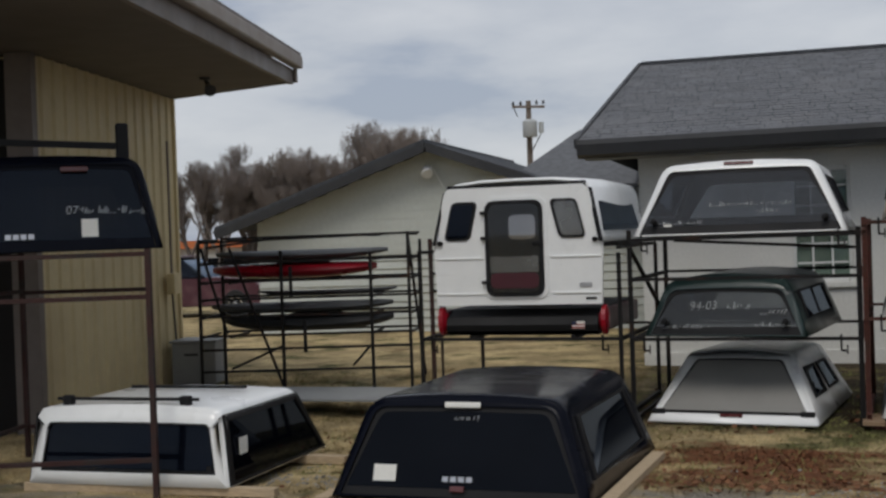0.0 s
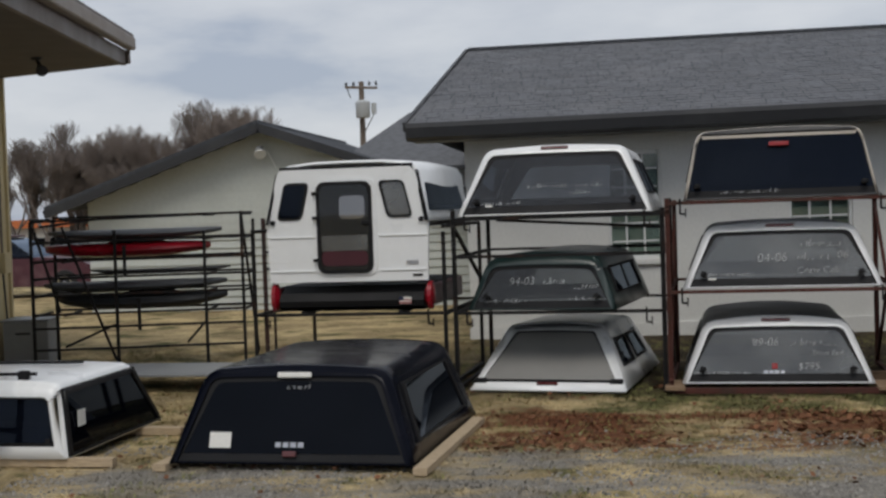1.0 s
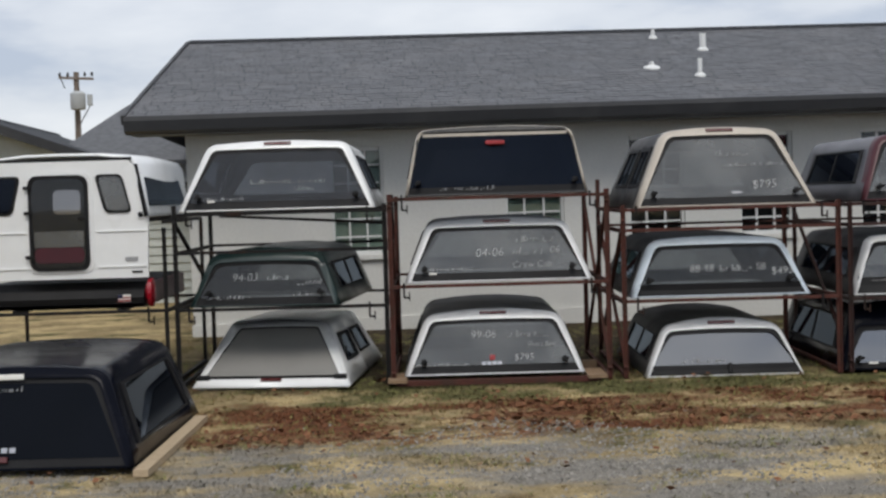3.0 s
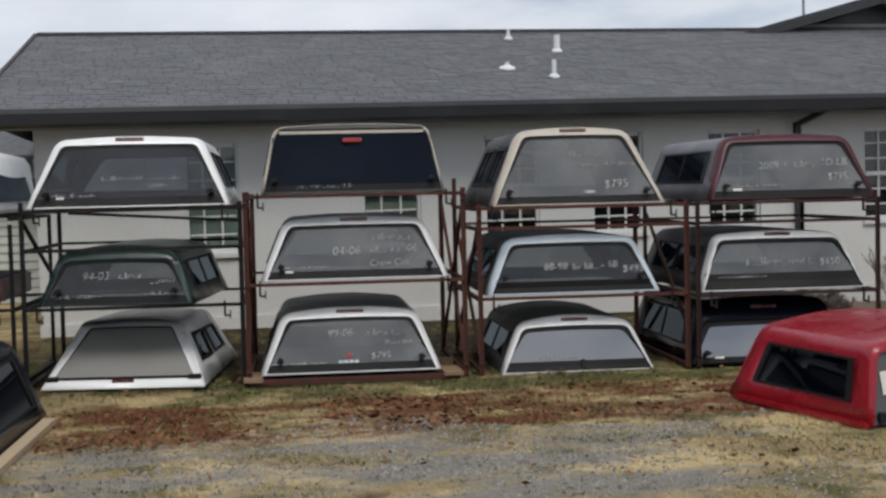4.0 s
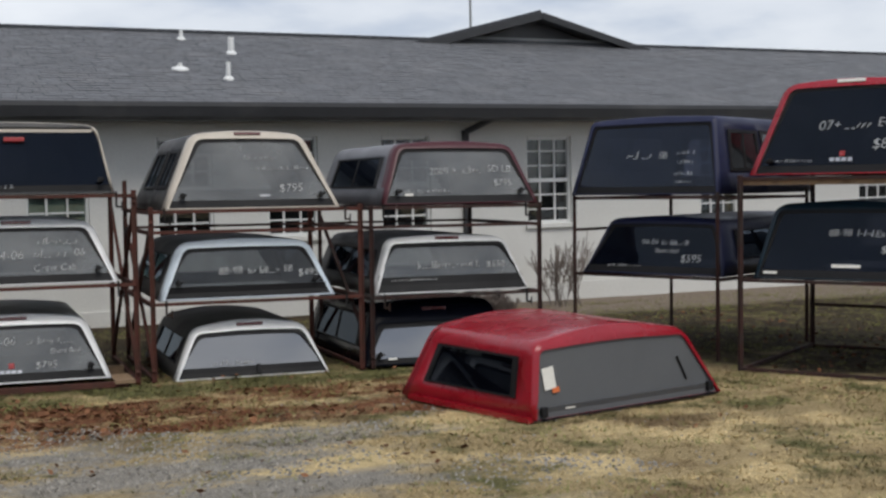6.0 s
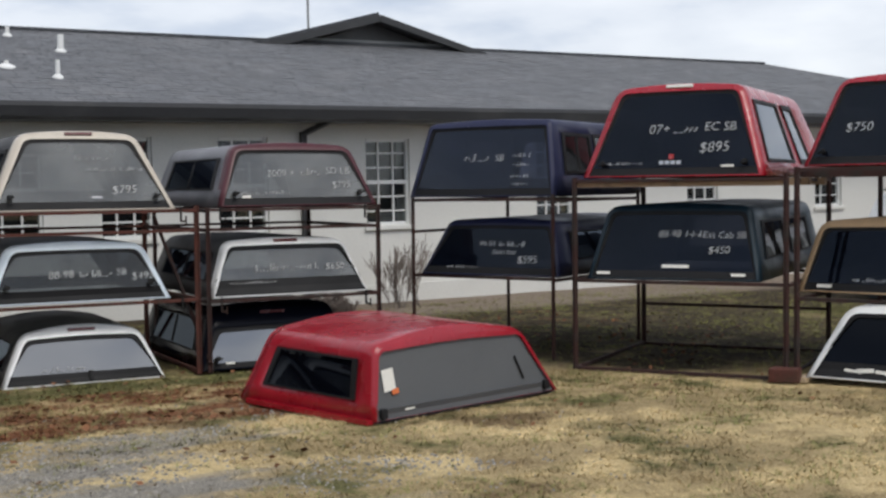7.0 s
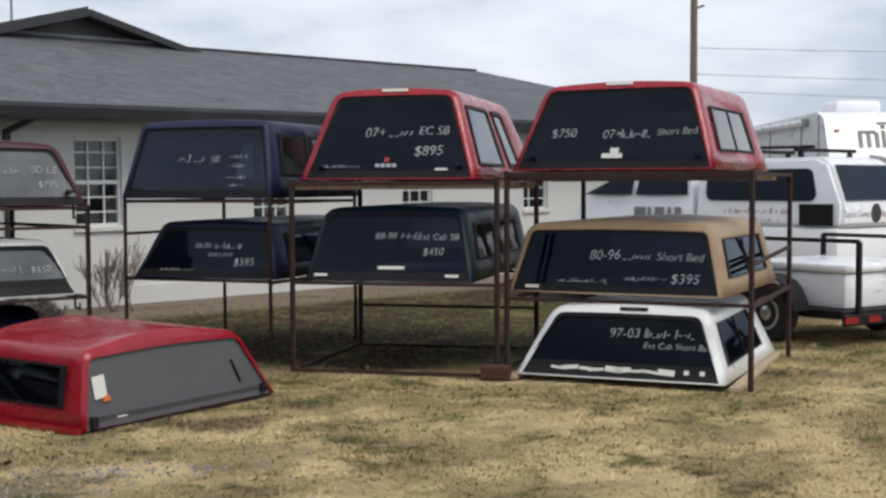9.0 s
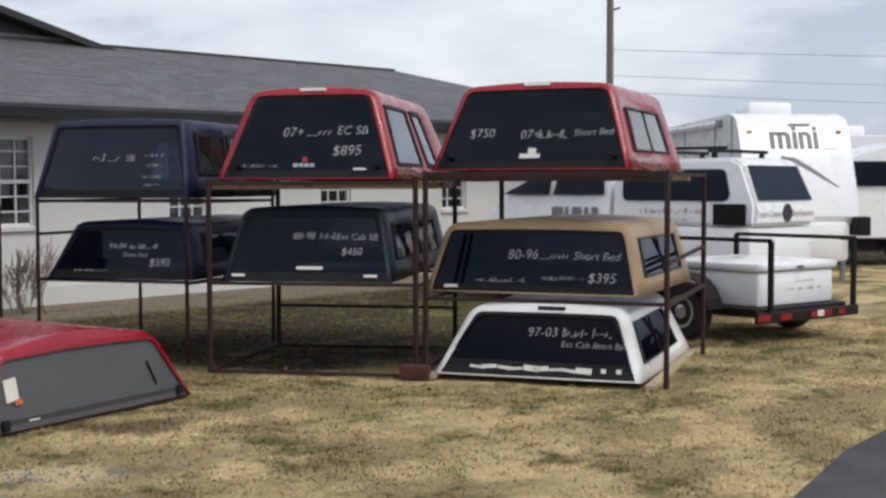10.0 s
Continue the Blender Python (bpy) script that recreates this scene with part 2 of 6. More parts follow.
def lettering(text, size, m, material, parent, label="", slant=0.15, name="lettering"):
    """Words as a thin mesh, laid out in the plane of m."""
    cu = bpy.data.curves.new("words", "FONT")
    cu.body, cu.size, cu.shear, cu.extrude, cu.align_x, cu.offset = text, size, slant, 0.0008, "CENTER", -0.016 * size
    tmp = bpy.data.objects.new("words", cu)
    scene.collection.objects.link(tmp)
    bpy.context.view_layer.update()
    me = bpy.data.meshes.new_from_object(tmp.evaluated_get(bpy.context.evaluated_depsgraph_get()))
    bpy.data.objects.remove(tmp)
    bpy.data.curves.remove(cu)
    me.transform(m)
    me.materials.clear()
    me.materials.append(material)
    ob = new(name, me)
    ob.parent = parent
    ob["kind"] = "stuff"
    if label:
        ob["label"] = label
    return ob


def strokes(length, height, m, material, parent, n=6, seed=0, name="scribble"):
    """Unreadable handwriting as a row of short plain bars."""
    rnd = random.Random(seed)
    bm = bmesh.new()
    x = -length / 2
    t = max(0.0038, height * 0.075)
    marks = (((0, 0), (0.05, 0.9)), ((0.05, 0.5), (0, 0)), ((0, 0.35), (0.4, 0.4)), ((0, 0.05), (0.35, 0.02)), ((0, 0.1), (0.25, 0.55)))
    while x < length / 2:
        mark = rnd.choice(marks)
        w = rnd.uniform(0.75, 1.05) * height
        p = [(x + u * w + 0.12 * v * height, v * height * rnd.uniform(0.85, 1.1)) for u, v in mark]
        for a, b in zip(p, p[1:]):
            bar(bm, m @ Vector((*a, 0.001)), m @ Vector((*b, 0.001)), t, t)
        x += (max(u for u, _ in mark) + 0.2) * w + height * rnd.choice([0, 0, 0, 0, 0.45])
    return tagged(link(name, bm, material, parent), kind="stuff")


# ---- ground ----
def ground_material(name):
    m = bpy.data.materials.new(name)
    m.use_nodes = True
    n, l = m.node_tree.nodes, m.node_tree.links
    b = n["Principled BSDF"]
    b.inputs["Roughness"].default_value = 0.95
    b.inputs["Specular IOR Level"].default_value = 0.15
    co = n.new("ShaderNodeTexCoord")

    def tex(s, d=6, rough=0.6, off=0.0, stretch=(1, 1, 1)):
        mp = n.new("ShaderNodeMapping")
        mp.inputs["Location"].default_value = (off, off * 0.7, 0)
        mp.inputs["Scale"].default_value = stretch
        l.new(co.outputs["Object"], mp.inputs[0])
        t = n.new("ShaderNodeTexNoise")
        t.inputs["Scale"].default_value, t.inputs["Detail"].default_value, t.inputs["Roughness"].default_value = s, d, rough
        l.new(mp.outputs[0], t.inputs["Vector"])
        return t.outputs[0]

    def rng(v, lo, hi, a=0.0, c=1.0, kind="SMOOTHSTEP"):
        r = n.new("ShaderNodeMapRange")
        r.interpolation_type = kind
        r.inputs[1].default_value, r.inputs[2].default_value, r.inputs[3].default_value, r.inputs[4].default_value = lo, hi, a, c
        l.new(v, r.inputs[0])
        return r.outputs[0]

    def mix(f, a, c):
        x = n.new("ShaderNodeMix")
        x.data_type = "RGBA"
        l.new(f, x.inputs[0])
        for s, v in ((6, a), (7, c)):
            if isinstance(v, tuple):
                x.inputs[s].default_value = (*v, 1)
            else:
                l.new(v, x.inputs[s])
        return x.outputs[2]

    def op(kind, a, c):
        x = n.new("ShaderNodeMath")
        x.operation = kind
        for s, v in ((0, a), (1, c)):
            if isinstance(v, (int, float)):
                x.inputs[s].default_value = v
            else:
                l.new(v, x.inputs[s])
        return x.outputs[0]

    straw = mix(rng(tex(55, 8, 0.7), 0.3, 0.7), (0.17, 0.125, 0.06), (0.46, 0.36, 0.20))
    green = mix(rng(tex(40, 8, 0.7, 3), 0.3, 0.7), (0.05, 0.054, 0.02), (0.165, 0.15, 0.065))
    leaf = mix(rng(tex(26, 8, 0.75, 7), 0.35, 0.65), (0.06, 0.028, 0.016), (0.24, 0.10, 0.048))
    stone = mix(rng(tex(95, 8, 0.75, 11), 0.32, 0.68), (0.115, 0.105, 0.09), (0.37, 0.345, 0.30))
    straw = mix(rng(tex(1.1, 5, 0.6, 31), 0.42, 0.60), straw, mix(rng(tex(60, 8, 0.7, 33), 0.3, 0.7), (0.36, 0.26, 0.12), (0.72, 0.58, 0.33)))
    straw = mix(rng(tex(0.8, 6, 0.65, 41), 0.55, 0.68), straw, (0.17, 0.12, 0.065))
    sep = n.new("ShaderNodeSeparateXYZ")
    l.new(co.outputs["Object"], sep.inputs[0])
    verge = op("MULTIPLY", op("MULTIPLY", rng(sep.outputs[1], 10.4, 11.3), rng(sep.outputs[1], 13.0, 12.2)), rng(sep.outputs[0], -1.0, 0.5))
    grass = mix(rng(op("ADD", tex(1.3, 8, 0.7, 5), op("MULTIPLY", verge, 0.12)), 0.50, 0.64), straw, green)
    # gravel drive: a broad strip in front of the racks, thinning out to the east
    drive = op("MULTIPLY", rng(sep.outputs[1], 10.6, 8.6), rng(sep.outputs[0], 6.4, 2.6))
    gravel = rng(op("ADD", op("MULTIPLY", drive, 0.35), tex(0.75, 7, 0.62, 2, (0.7, 1.5, 1))), 0.755, 0.90)
    stone = mix(rng(tex(2.6, 8, 0.7, 21), 0.54, 0.72), stone, (0.22, 0.17, 0.105))
    col = mix(gravel, grass, stone)
    # fallen leaves drifted along the foot of the racks
    drift = op("MULTIPLY", op("MULTIPLY", rng(sep.outputs[1], 8.7, 9.8), rng(sep.outputs[1], 11.7, 10.7)), op("MULTIPLY", rng(sep.outputs[0], -3.5, -0.5), rng(sep.outputs[0], 9.5, 6.0)))
    leaves = rng(op("ADD", op("MULTIPLY", drift, 0.27), tex(1.3, 8, 0.7, 9, (0.6, 1.4, 1))), 0.67, 0.80)
    col = mix(leaves, col, leaf)
    # soil and leaf litter along wall and racks, with the racks' shade painted in
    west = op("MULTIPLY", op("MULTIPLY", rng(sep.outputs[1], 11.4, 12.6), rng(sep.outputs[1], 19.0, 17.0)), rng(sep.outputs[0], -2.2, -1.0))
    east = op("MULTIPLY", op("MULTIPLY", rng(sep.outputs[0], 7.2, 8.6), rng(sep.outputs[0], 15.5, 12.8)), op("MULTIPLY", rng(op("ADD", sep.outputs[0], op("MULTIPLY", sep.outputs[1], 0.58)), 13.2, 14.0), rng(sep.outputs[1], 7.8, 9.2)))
    shaded_litter = mix(rng(tex(14, 8, 0.75, 13), 0.35, 0.65), (0.020, 0.016, 0.010), (0.075, 0.056, 0.032))
    shaded_litter = mix(rng(tex(0.9, 6, 0.6, 15), 0.60, 0.74), shaded_litter, green)
    col = mix(op("MULTIPLY", op("MAXIMUM", west, east), rng(tex(2.2, 6, 0.6, 17), 0.25, 0.5, 0.55, 1.0)), col, shaded_litter)
    dirt = mix(rng(tex(30, 8, 0.7, 51), 0.3, 0.7), (0.13, 0.10, 0.075), (0.30, 0.25, 0.20))
    strip = op("MULTIPLY", rng(op("ADD", sep.outputs[1], tex(1.2, 5, 0.6, 53)), 15.2, 16.0), op("MULTIPLY", rng(sep.outputs[0], 7.5, 9.0), rng(sep.outputs[1], 20.0, 18.5)))
    col = mix(strip, col, dirt)
    far = rng(sep.outputs[1], 26, 60)
    col = mix(far, col, (0.22, 0.17, 0.09))
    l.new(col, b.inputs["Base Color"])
    bp = n.new("ShaderNodeBump")
    bp.inputs["Strength"].default_value, bp.inputs["Distance"].default_value = 0.6, 0.04
    l.new(op("ADD", tex(60, 8, 0.7, 4), op("MULTIPLY", tex(9, 5, 0.6, 6), 1.5)), bp.inputs["Height"])
    l.new(bp.outputs[0], b.inputs["Normal"])
    return m


GROUND = ground_material("dead_grass_and_gravel")


def ground_height(x, y):
    near = 1 if -20 < x < 24 and -4 < y < 30 else 0
    return near * 0.02 * noise.noise((x * 0.7, y * 0.7, 0)) - 0.01


def make_ground():
    xs = [-600, -200, -80, -40] + [-20 + 0.5 * k for k in range(89)] + [40, 80, 200, 600]
    ys = [-300, -100, -30, -10] + [-4 + 0.5 * k for k in range(69)] + [45, 80, 200, 900]
    bm = bmesh.new()
    grid_faces(bm, [[(x, y, ground_height(x, y)) for x in xs] for y in ys])
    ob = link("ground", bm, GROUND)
    smooth(ob, 80)
    return tagged(ob, "dead straw-coloured lawn with gravel patches and brown leaves", "ground", kind="structure")


make_ground()

ASPHALT = mat("asphalt", (0.055, 0.056, 0.06), 0.9, grain=0.35, scale=120, stain=(0.085, 0.083, 0.08), stain_at=(0.5, 0.8), bump=0.5, bump_scale=150)
ab = bmesh.new()
edge = [(3.2, 2.25), (5.2, 2.83), (6.85, 3.12), (8.24, 3.42), (9.59, 3.60), (12.5, 4.1), (16.5, 4.75), (22, 5.6), (34, 7.5), (60, 12)]
pts = [ab.verts.new((x, y + 0.05 * math.sin(x * 3.1), 0.02)) for x, y in edge] + [ab.verts.new(p) for p in ((60, -30, 0.02), (3.2, -30, 0.02))]
ab.faces.new(pts)
r = bmesh.ops.extrude_face_region(ab, geom=list(ab.faces))
bmesh.ops.translate(ab, vec=(0, 0, -0.12), verts=[v for v in r["geom"] if isinstance(v, bmesh.types.BMVert)])
bmesh.ops.recalc_face_normals(ab, faces=list(ab.faces))
tagged(link("road", ab, ASPHALT), "dark grey asphalt driveway beside the lawn", "road", kind="structure")

# ---- long grey building ----
STUCCO = mat("pale_grey_stucco", (0.68, 0.68, 0.65), 0.9, grain=0.10, scale=30, stain=(0.58, 0.58, 0.56), stain_scale=0.7, stain_at=(0.5, 0.75), bump=0.35, bump_scale=45)
SHINGLE_BASE = mat("shingle_felt", (0.078, 0.083, 0.092), 0.95, grain=0.4, scale=15, spec=0.2)
GUTTER = mat("charcoal_gutter", (0.028, 0.029, 0.032), 0.5, grain=0.15, scale=12, stain=(0.06, 0.06, 0.06), stain_at=(0.55, 0.85))
SOFFIT = mat("grey_soffit", (0.20, 0.21, 0.21), 0.8, grain=0.15, scale=12)
FRAMEWHITE = mat("white_window_frame", (0.72, 0.73, 0.72), 0.5, grain=0.06, scale=20)
GREYTRIM = mat("grey_trim", (0.24, 0.25, 0.25), 0.7, grain=0.15, scale=12)
WINGLASS = glass("window_pane", (0.85, 0.9, 0.9), 0.9, (0.02, 0.022, 0.022), 0.02, 1.5, 0.1, 0.3)
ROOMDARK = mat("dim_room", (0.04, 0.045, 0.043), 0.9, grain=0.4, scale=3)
BLIND = mat("pale_green_blind", (0.52, 0.64, 0.55), 0.9, grain=0.15, scale=6)

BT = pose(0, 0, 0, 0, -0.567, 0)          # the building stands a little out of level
WX0, WX1, WY, WTOP = -1.6, 28.0, 17.2, 2.86
RIDGE_Y, RIDGE_Z, EAVE_Y, EAVE_Z = 22.0, 4.44, 16.55, 2.88
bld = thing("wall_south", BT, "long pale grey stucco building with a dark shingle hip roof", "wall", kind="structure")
# window openings: x0, x1, z0, z1, blind
OPENINGS = [(0.28, 0.98, 1.0, 2.44, True), (2.62, 3.42, 1.0, 2.44, True), (4.32, 5.10, 1.05, 2.46, False), (5.88, 6.64, 1.05, 2.46, False), (7.62, 8.42, 1.05, 2.46, False), (10.08, 10.88, 1.09, 2.44, False), (13.4, 14.2, 1.09, 2.44, False), (16.9, 17.7, 1.09, 2.44, False), (20.4, 21.2, 1.09, 2.44, False)]


def wall_with_openings(x0, x1, z0, z1, y0, y1, holes):
    bm = bmesh.new()
    x = x0
    for a, b, c, d, _ in holes:
        box(bm, (x, y0, z0), (a, y1, z1))
        box(bm, (a, y0, z0), (b, y1, c))
        box(bm, (a, y0, d), (b, y1, z1))
        x = b
    box(bm, (x, y0, z0), (x1, y1, z1))
    return bm


part("wall_face", wall_with_openings(WX0, WX1, -0.5, WTOP, WY, WY + 0.25, OPENINGS), STUCCO, bld)
part("end_wall", boxed((WX0, WY + 0.25, -0.5), (WX0 + 0.25, 27, WTOP)), STUCCO, bld)
part("far_end_wall", boxed((WX1 - 0.25, WY + 0.25, -0.5), (WX1, 27, WTOP)), STUCCO, bld)
part("back_wall", boxed((WX0, 27, -0.5), (WX1, 27.25, WTOP)), STUCCO, bld)
part("plinth", boxed((WX0 - 0.02, WY - 0.03, -0.5), (WX1, WY, 0.16)), STUCCO, bld)


def window(i, a, b, c, d, blind):
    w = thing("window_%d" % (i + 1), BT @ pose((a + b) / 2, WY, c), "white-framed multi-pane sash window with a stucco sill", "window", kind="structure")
    W, H = b - a, d - c
    bm = bmesh.new()
    for lo, hi in (((-W / 2, 0.06, 0), (-W / 2 + 0.035, 0.13, H)), ((W / 2 - 0.035, 0.06, 0), (W / 2, 0.13, H)), ((-W / 2 + 0.05, 0.06, 0), (W / 2 - 0.05, 0.13, 0.05)),
                   ((-W / 2 + 0.05, 0.06, H - 0.05), (W / 2 - 0.05, 0.13, H)), ((-W / 2 + 0.05, 0.05, H / 2 - 0.03), (W / 2 - 0.05, 0.13, H / 2 + 0.03))):
        box(bm, lo, hi)
    part("window_frame", bm, FRAMEWHITE, w)
    for k in (1, 2):
        x = -W / 2 + W * k / 3
        for z0, z1 in ((0.05, H / 2 - 0.03), (H / 2 + 0.03, H - 0.05)):
            part("muntin", boxed((x - 0.012, 0.075, z0), (x + 0.012, 0.105, z1)), FRAMEWHITE, w)
    for k in (1, 2, 4, 5):
        z = H * k / 6
        part("muntin", boxed((-W / 2 + 0.05, 0.078, z - 0.012), (W / 2 - 0.05, 0.102, z + 0.012)), FRAMEWHITE, w)
    part("pane", boxed((-W / 2 + 0.04, 0.108, 0.04), (W / 2 - 0.04, 0.114, H - 0.04)), WINGLASS, w).visible_shadow = False
    part("window_sill", boxed((-W / 2 - 0.05, -0.05, -0.07), (W / 2 + 0.05, 0.06, 0), bevel=0.008), STUCCO, w)
    if blind:
        part("blind", boxed((-W / 2 + 0.03, 0.135, 0.02), (W / 2 - 0.03, 0.145, H - 0.02)), BLIND, w)
    # dark sheet gives the room's unlit depth by its colour
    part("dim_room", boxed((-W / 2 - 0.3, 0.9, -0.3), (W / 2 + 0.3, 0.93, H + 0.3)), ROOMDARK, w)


for i, o in enumerate(OPENINGS):
    window(i, *o)

# roof: south slope, hip ends, soffit, gutter
RX0, RX1 = -2.28, 28.9
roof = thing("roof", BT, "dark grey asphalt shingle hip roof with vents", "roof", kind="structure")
SL = (RIDGE_Z - EAVE_Z) / (RIDGE_Y - EAVE_Y)
bm = bmesh.new()
C = [Vector(p) for p in ((RX0, EAVE_Y, EAVE_Z), (RX1, EAVE_Y, EAVE_Z), (24.2, RIDGE_Y, RIDGE_Z), (-1.9, RIDGE_Y, RIDGE_Z), (RX0, 27.45, EAVE_Z), (RX1, 27.45, EAVE_Z))]
v = [bm.verts.new(p) for p in C]
for q in ((0, 1, 2, 3), (1, 5, 2), (5, 4, 3, 2), (4, 0, 3)):
    bm.faces.new([v[k] for k in q])
solid(part("roof_deck", bm, SHINGLE_BASE, roof), 0.08)
part("soffit", boxed((RX0 + 0.05, EAVE_Y + 0.05, 2.66), (RX1 - 0.05, WY - 0.002, 2.69)), SOFFIT, roof)
bm = bmesh.new()
prof = [(0, 0.02), (-0.02, 0.10), (-0.12, 0.11), (-0.13, 0.05), (-0.10, -0.08), (0.0, -0.11)]
grid_faces(bm, [[(x, EAVE_Y + p, EAVE_Z - 0.10 + q) for p, q in prof] for x in (RX0, RX1)])
solid(part("gutter", bm, GUTTER, roof), 0.01)
part("fascia", boxed((RX0, EAVE_Y + 0.012, EAVE_Z - 0.22), (RX1, EAVE_Y + 0.045, EAVE_Z - 0.02)), GUTTER, roof)
part("rake_board", barred((RX0 - 0.02, EAVE_Y, EAVE_Z - 0.03), (-1.93, RIDGE_Y, RIDGE_Z - 0.02), 0.05, 0.12), GUTTER, roof)
bm = bmesh.new()
bar(bm, (9.25, EAVE_Y - 0.03, 2.74), (8.98, WY - 0.12, 2.52), 0.09, 0.07)
bar(bm, (8.98, WY - 0.06, 2.54), (8.98, WY - 0.06, 0.1), 0.09, 0.07)
part("downspout", bm, GUTTER, roof)
ridge = bmesh.new()
bar(ridge, (-1.9, RIDGE_Y, RIDGE_Z + 0.02), (24.2, RIDGE_Y, RIDGE_Z + 0.02), 0.16, 0.05)
part("ridge_cap", ridge, SHINGLE_BASE, roof)


def roof_vent(x, y, tall, flange):
    z = EAVE_Z + SL * (y - EAVE_Y)
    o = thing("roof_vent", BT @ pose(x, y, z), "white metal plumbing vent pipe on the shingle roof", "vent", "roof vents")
    bm = bmesh.new()
    lathe(bm, [(0.032 if tall < 0.27 else 0.05, -0.05), (0.032 if tall < 0.27 else 0.05, tall)], Matrix())
    part("pipe", bm, FRAMEWHITE, o)
    bm = bmesh.new()
    lathe(bm, [(flange, -0.02), (flange * 0.85, 0.025), (0.045, 0.055)], pose(0, 0, 0, 14, 0, 0))
    part("flashing", bm, FRAMEWHITE, o)


for x, y, t, fl in ((5.83, 21.27, 0.16, 0.085), (6.32, 20.1, 0.27, 0.1), (5.63, 18.06, 0.26, 0.09), (5.11, 18.74, 0.1, 0.14)):
    roof_vent(x, y, t, fl)

# gable of the wing behind, standing on the ridge
gx, gz = 13.10, 5.00
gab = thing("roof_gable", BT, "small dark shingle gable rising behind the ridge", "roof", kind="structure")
bm = bmesh.new()
for s, ex, ez in ((-1, 10.42, 4.32), (1, 15.8, 4.30)):
    a, b = Vector((gx, 21.7, gz)), Vector((ex, 21.7, ez))
    back = Vector((0, 9, 0))
    f = [bm.verts.new(p) for p in (a, b, b + back, a + back)]
    bm.faces.new(f)
solid(part("gable_roof", bm, SHINGLE_BASE, gab), 0.07)
bm = bmesh.new()
f = [bm.verts.new(p) for p in ((11.0, 22.05, 4.2), (15.5, 22.05, 4.2), (gx, 22.05, gz - 0.1))]
bm.faces.new(f)
solid(part("gable_face", bm, GUTTER, gab), 0.05)
part("gable_board", boxed((11.6, 21.95, 4.48), (15.0, 22.0, 4.54)), SOFFIT, gab)
for ex, ez in ((10.42, 4.32), (15.8, 4.30)):
    part("barge_board", barred((gx, 21.68, gz - 0.05), (ex, 21.68, ez - 0.05), 0.04, 0.13), GUTTER, gab)
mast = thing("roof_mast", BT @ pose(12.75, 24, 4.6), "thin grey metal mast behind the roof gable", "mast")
part("mast_pole", barred((0, 0, 0), (0, 0, 1.6), 0.05, sides=8), GREYTRIM, mast)

# grey roof of the rear wing
bm = bmesh.new()
pts = [(-4.9, 24, 2.55), (-1.0, 24, 2.55), (-1.0, 27.5, 3.82), (-3.75, 27.5, 3.82)]
bm.faces.new([bm.verts.new(p) for p in pts])
bm.faces.new([bm.verts.new(p) for p in (pts[0], pts[3], (-4.9, 31, 2.55))])
WINGSHINGLE = mat("pale_grey_shingle", (0.15, 0.155, 0.165), 0.95, grain=0.3, scale=9, bump=0.3, spec=0.2)
wing = thing("rear_wing", Matrix(), "rear wing with a plain grey shingle roof", "building", kind="structure")
solid(part("wing_roof", bm, WINGSHINGLE, wing), 0.08)
part("wing_wall", boxed((-4.5, 24.4, -0.2), (-1.2, 30, 2.5)), STUCCO, wing)

# ---- pale green garage ----
SIDING = mat("pale_green_siding", (0.52, 0.55, 0.52), 0.7, grain=0.08, scale=14, stain=(0.44, 0.47, 0.44), stain_at=(0.5, 0.8), spread=0.03)
gar = thing("garage", Matrix(), "pale green clapboard garage with a dark gable roof", "garage", kind="structure")
GX, GZ, GY = -5.87, 3.28, 23.2
SLG = 0.355


def garage_top(x):
    return GZ - SLG * abs(x - GX)


part("garage_body", boxed((-9.3, GY + 0.06, -0.2), (-0.6, 31, garage_top(-0.6))), SIDING, gar)
bm = bmesh.new()
f = [bm.verts.new(p) for p in ((-9.3, GY + 0.05, garage_top(-0.6)), (-9.3, GY + 0.05, garage_top(-9.3)), (GX, GY + 0.05, GZ), (-0.6, GY + 0.05, garage_top(-0.6)))]
bm.faces.new(f)
solid(part("gable_wall", bm, SIDING, gar), 0.03)
z = -0.05
while z < GZ - 0.12:
    half = min(5.3, (GZ - z - 0.06) / SLG)
    a, b = max(-9.3, GX - half), min(-0.6, GX + half)
    vs = bmesh.new()
    box(vs, (a, GY + 0.02, z), (b, GY + 0.048, z + 0.005))
    grid_faces(vs, [[(a, GY + 0.02, z + 0.005), (b, GY + 0.02, z + 0.005)], [(a, GY + 0.048, z + 0.15), (b, GY + 0.048, z + 0.15)]])
    part("clapboard", vs, SIDING, gar)
    z += 0.15
bm = bmesh.new()
for ex in (-9.95, 0.2):
    f = [bm.verts.new(p) for p in ((GX, GY - 0.45, GZ + 0.12), (ex, GY - 0.45, garage_top(ex) + 0.12), (ex, 31.4, garage_top(ex) + 0.12), (GX, 31.4, GZ + 0.12))]
    bm.faces.new(f)
solid(part("garage_roof", bm, SHINGLE_BASE, gar), 0.06)
for ex in (-9.95, 0.2):
    part("barge_board", barred((GX, GY - 0.46, GZ + 0.03), (ex, GY - 0.46, garage_top(ex) + 0.03), 0.04, 0.16), GUTTER, gar)
fl = thing("flood_light", pose(-5.95, GY - 0.05, 2.95), "white twin flood light under the garage gable", "light")
bm = bmesh.new()
lathe(bm, [(0.06, 0.0), (0.11, 0.16), (0.10, 0.18)], pose(0, -0.05, 0.0, 130, 0, 20))
part("lamp_head", bm, FRAMEWHITE, fl)
part("bracket", barred((0, 0.05, 0.05), (0.1, -0.1, 0), 0.04), FRAMEWHITE, fl)
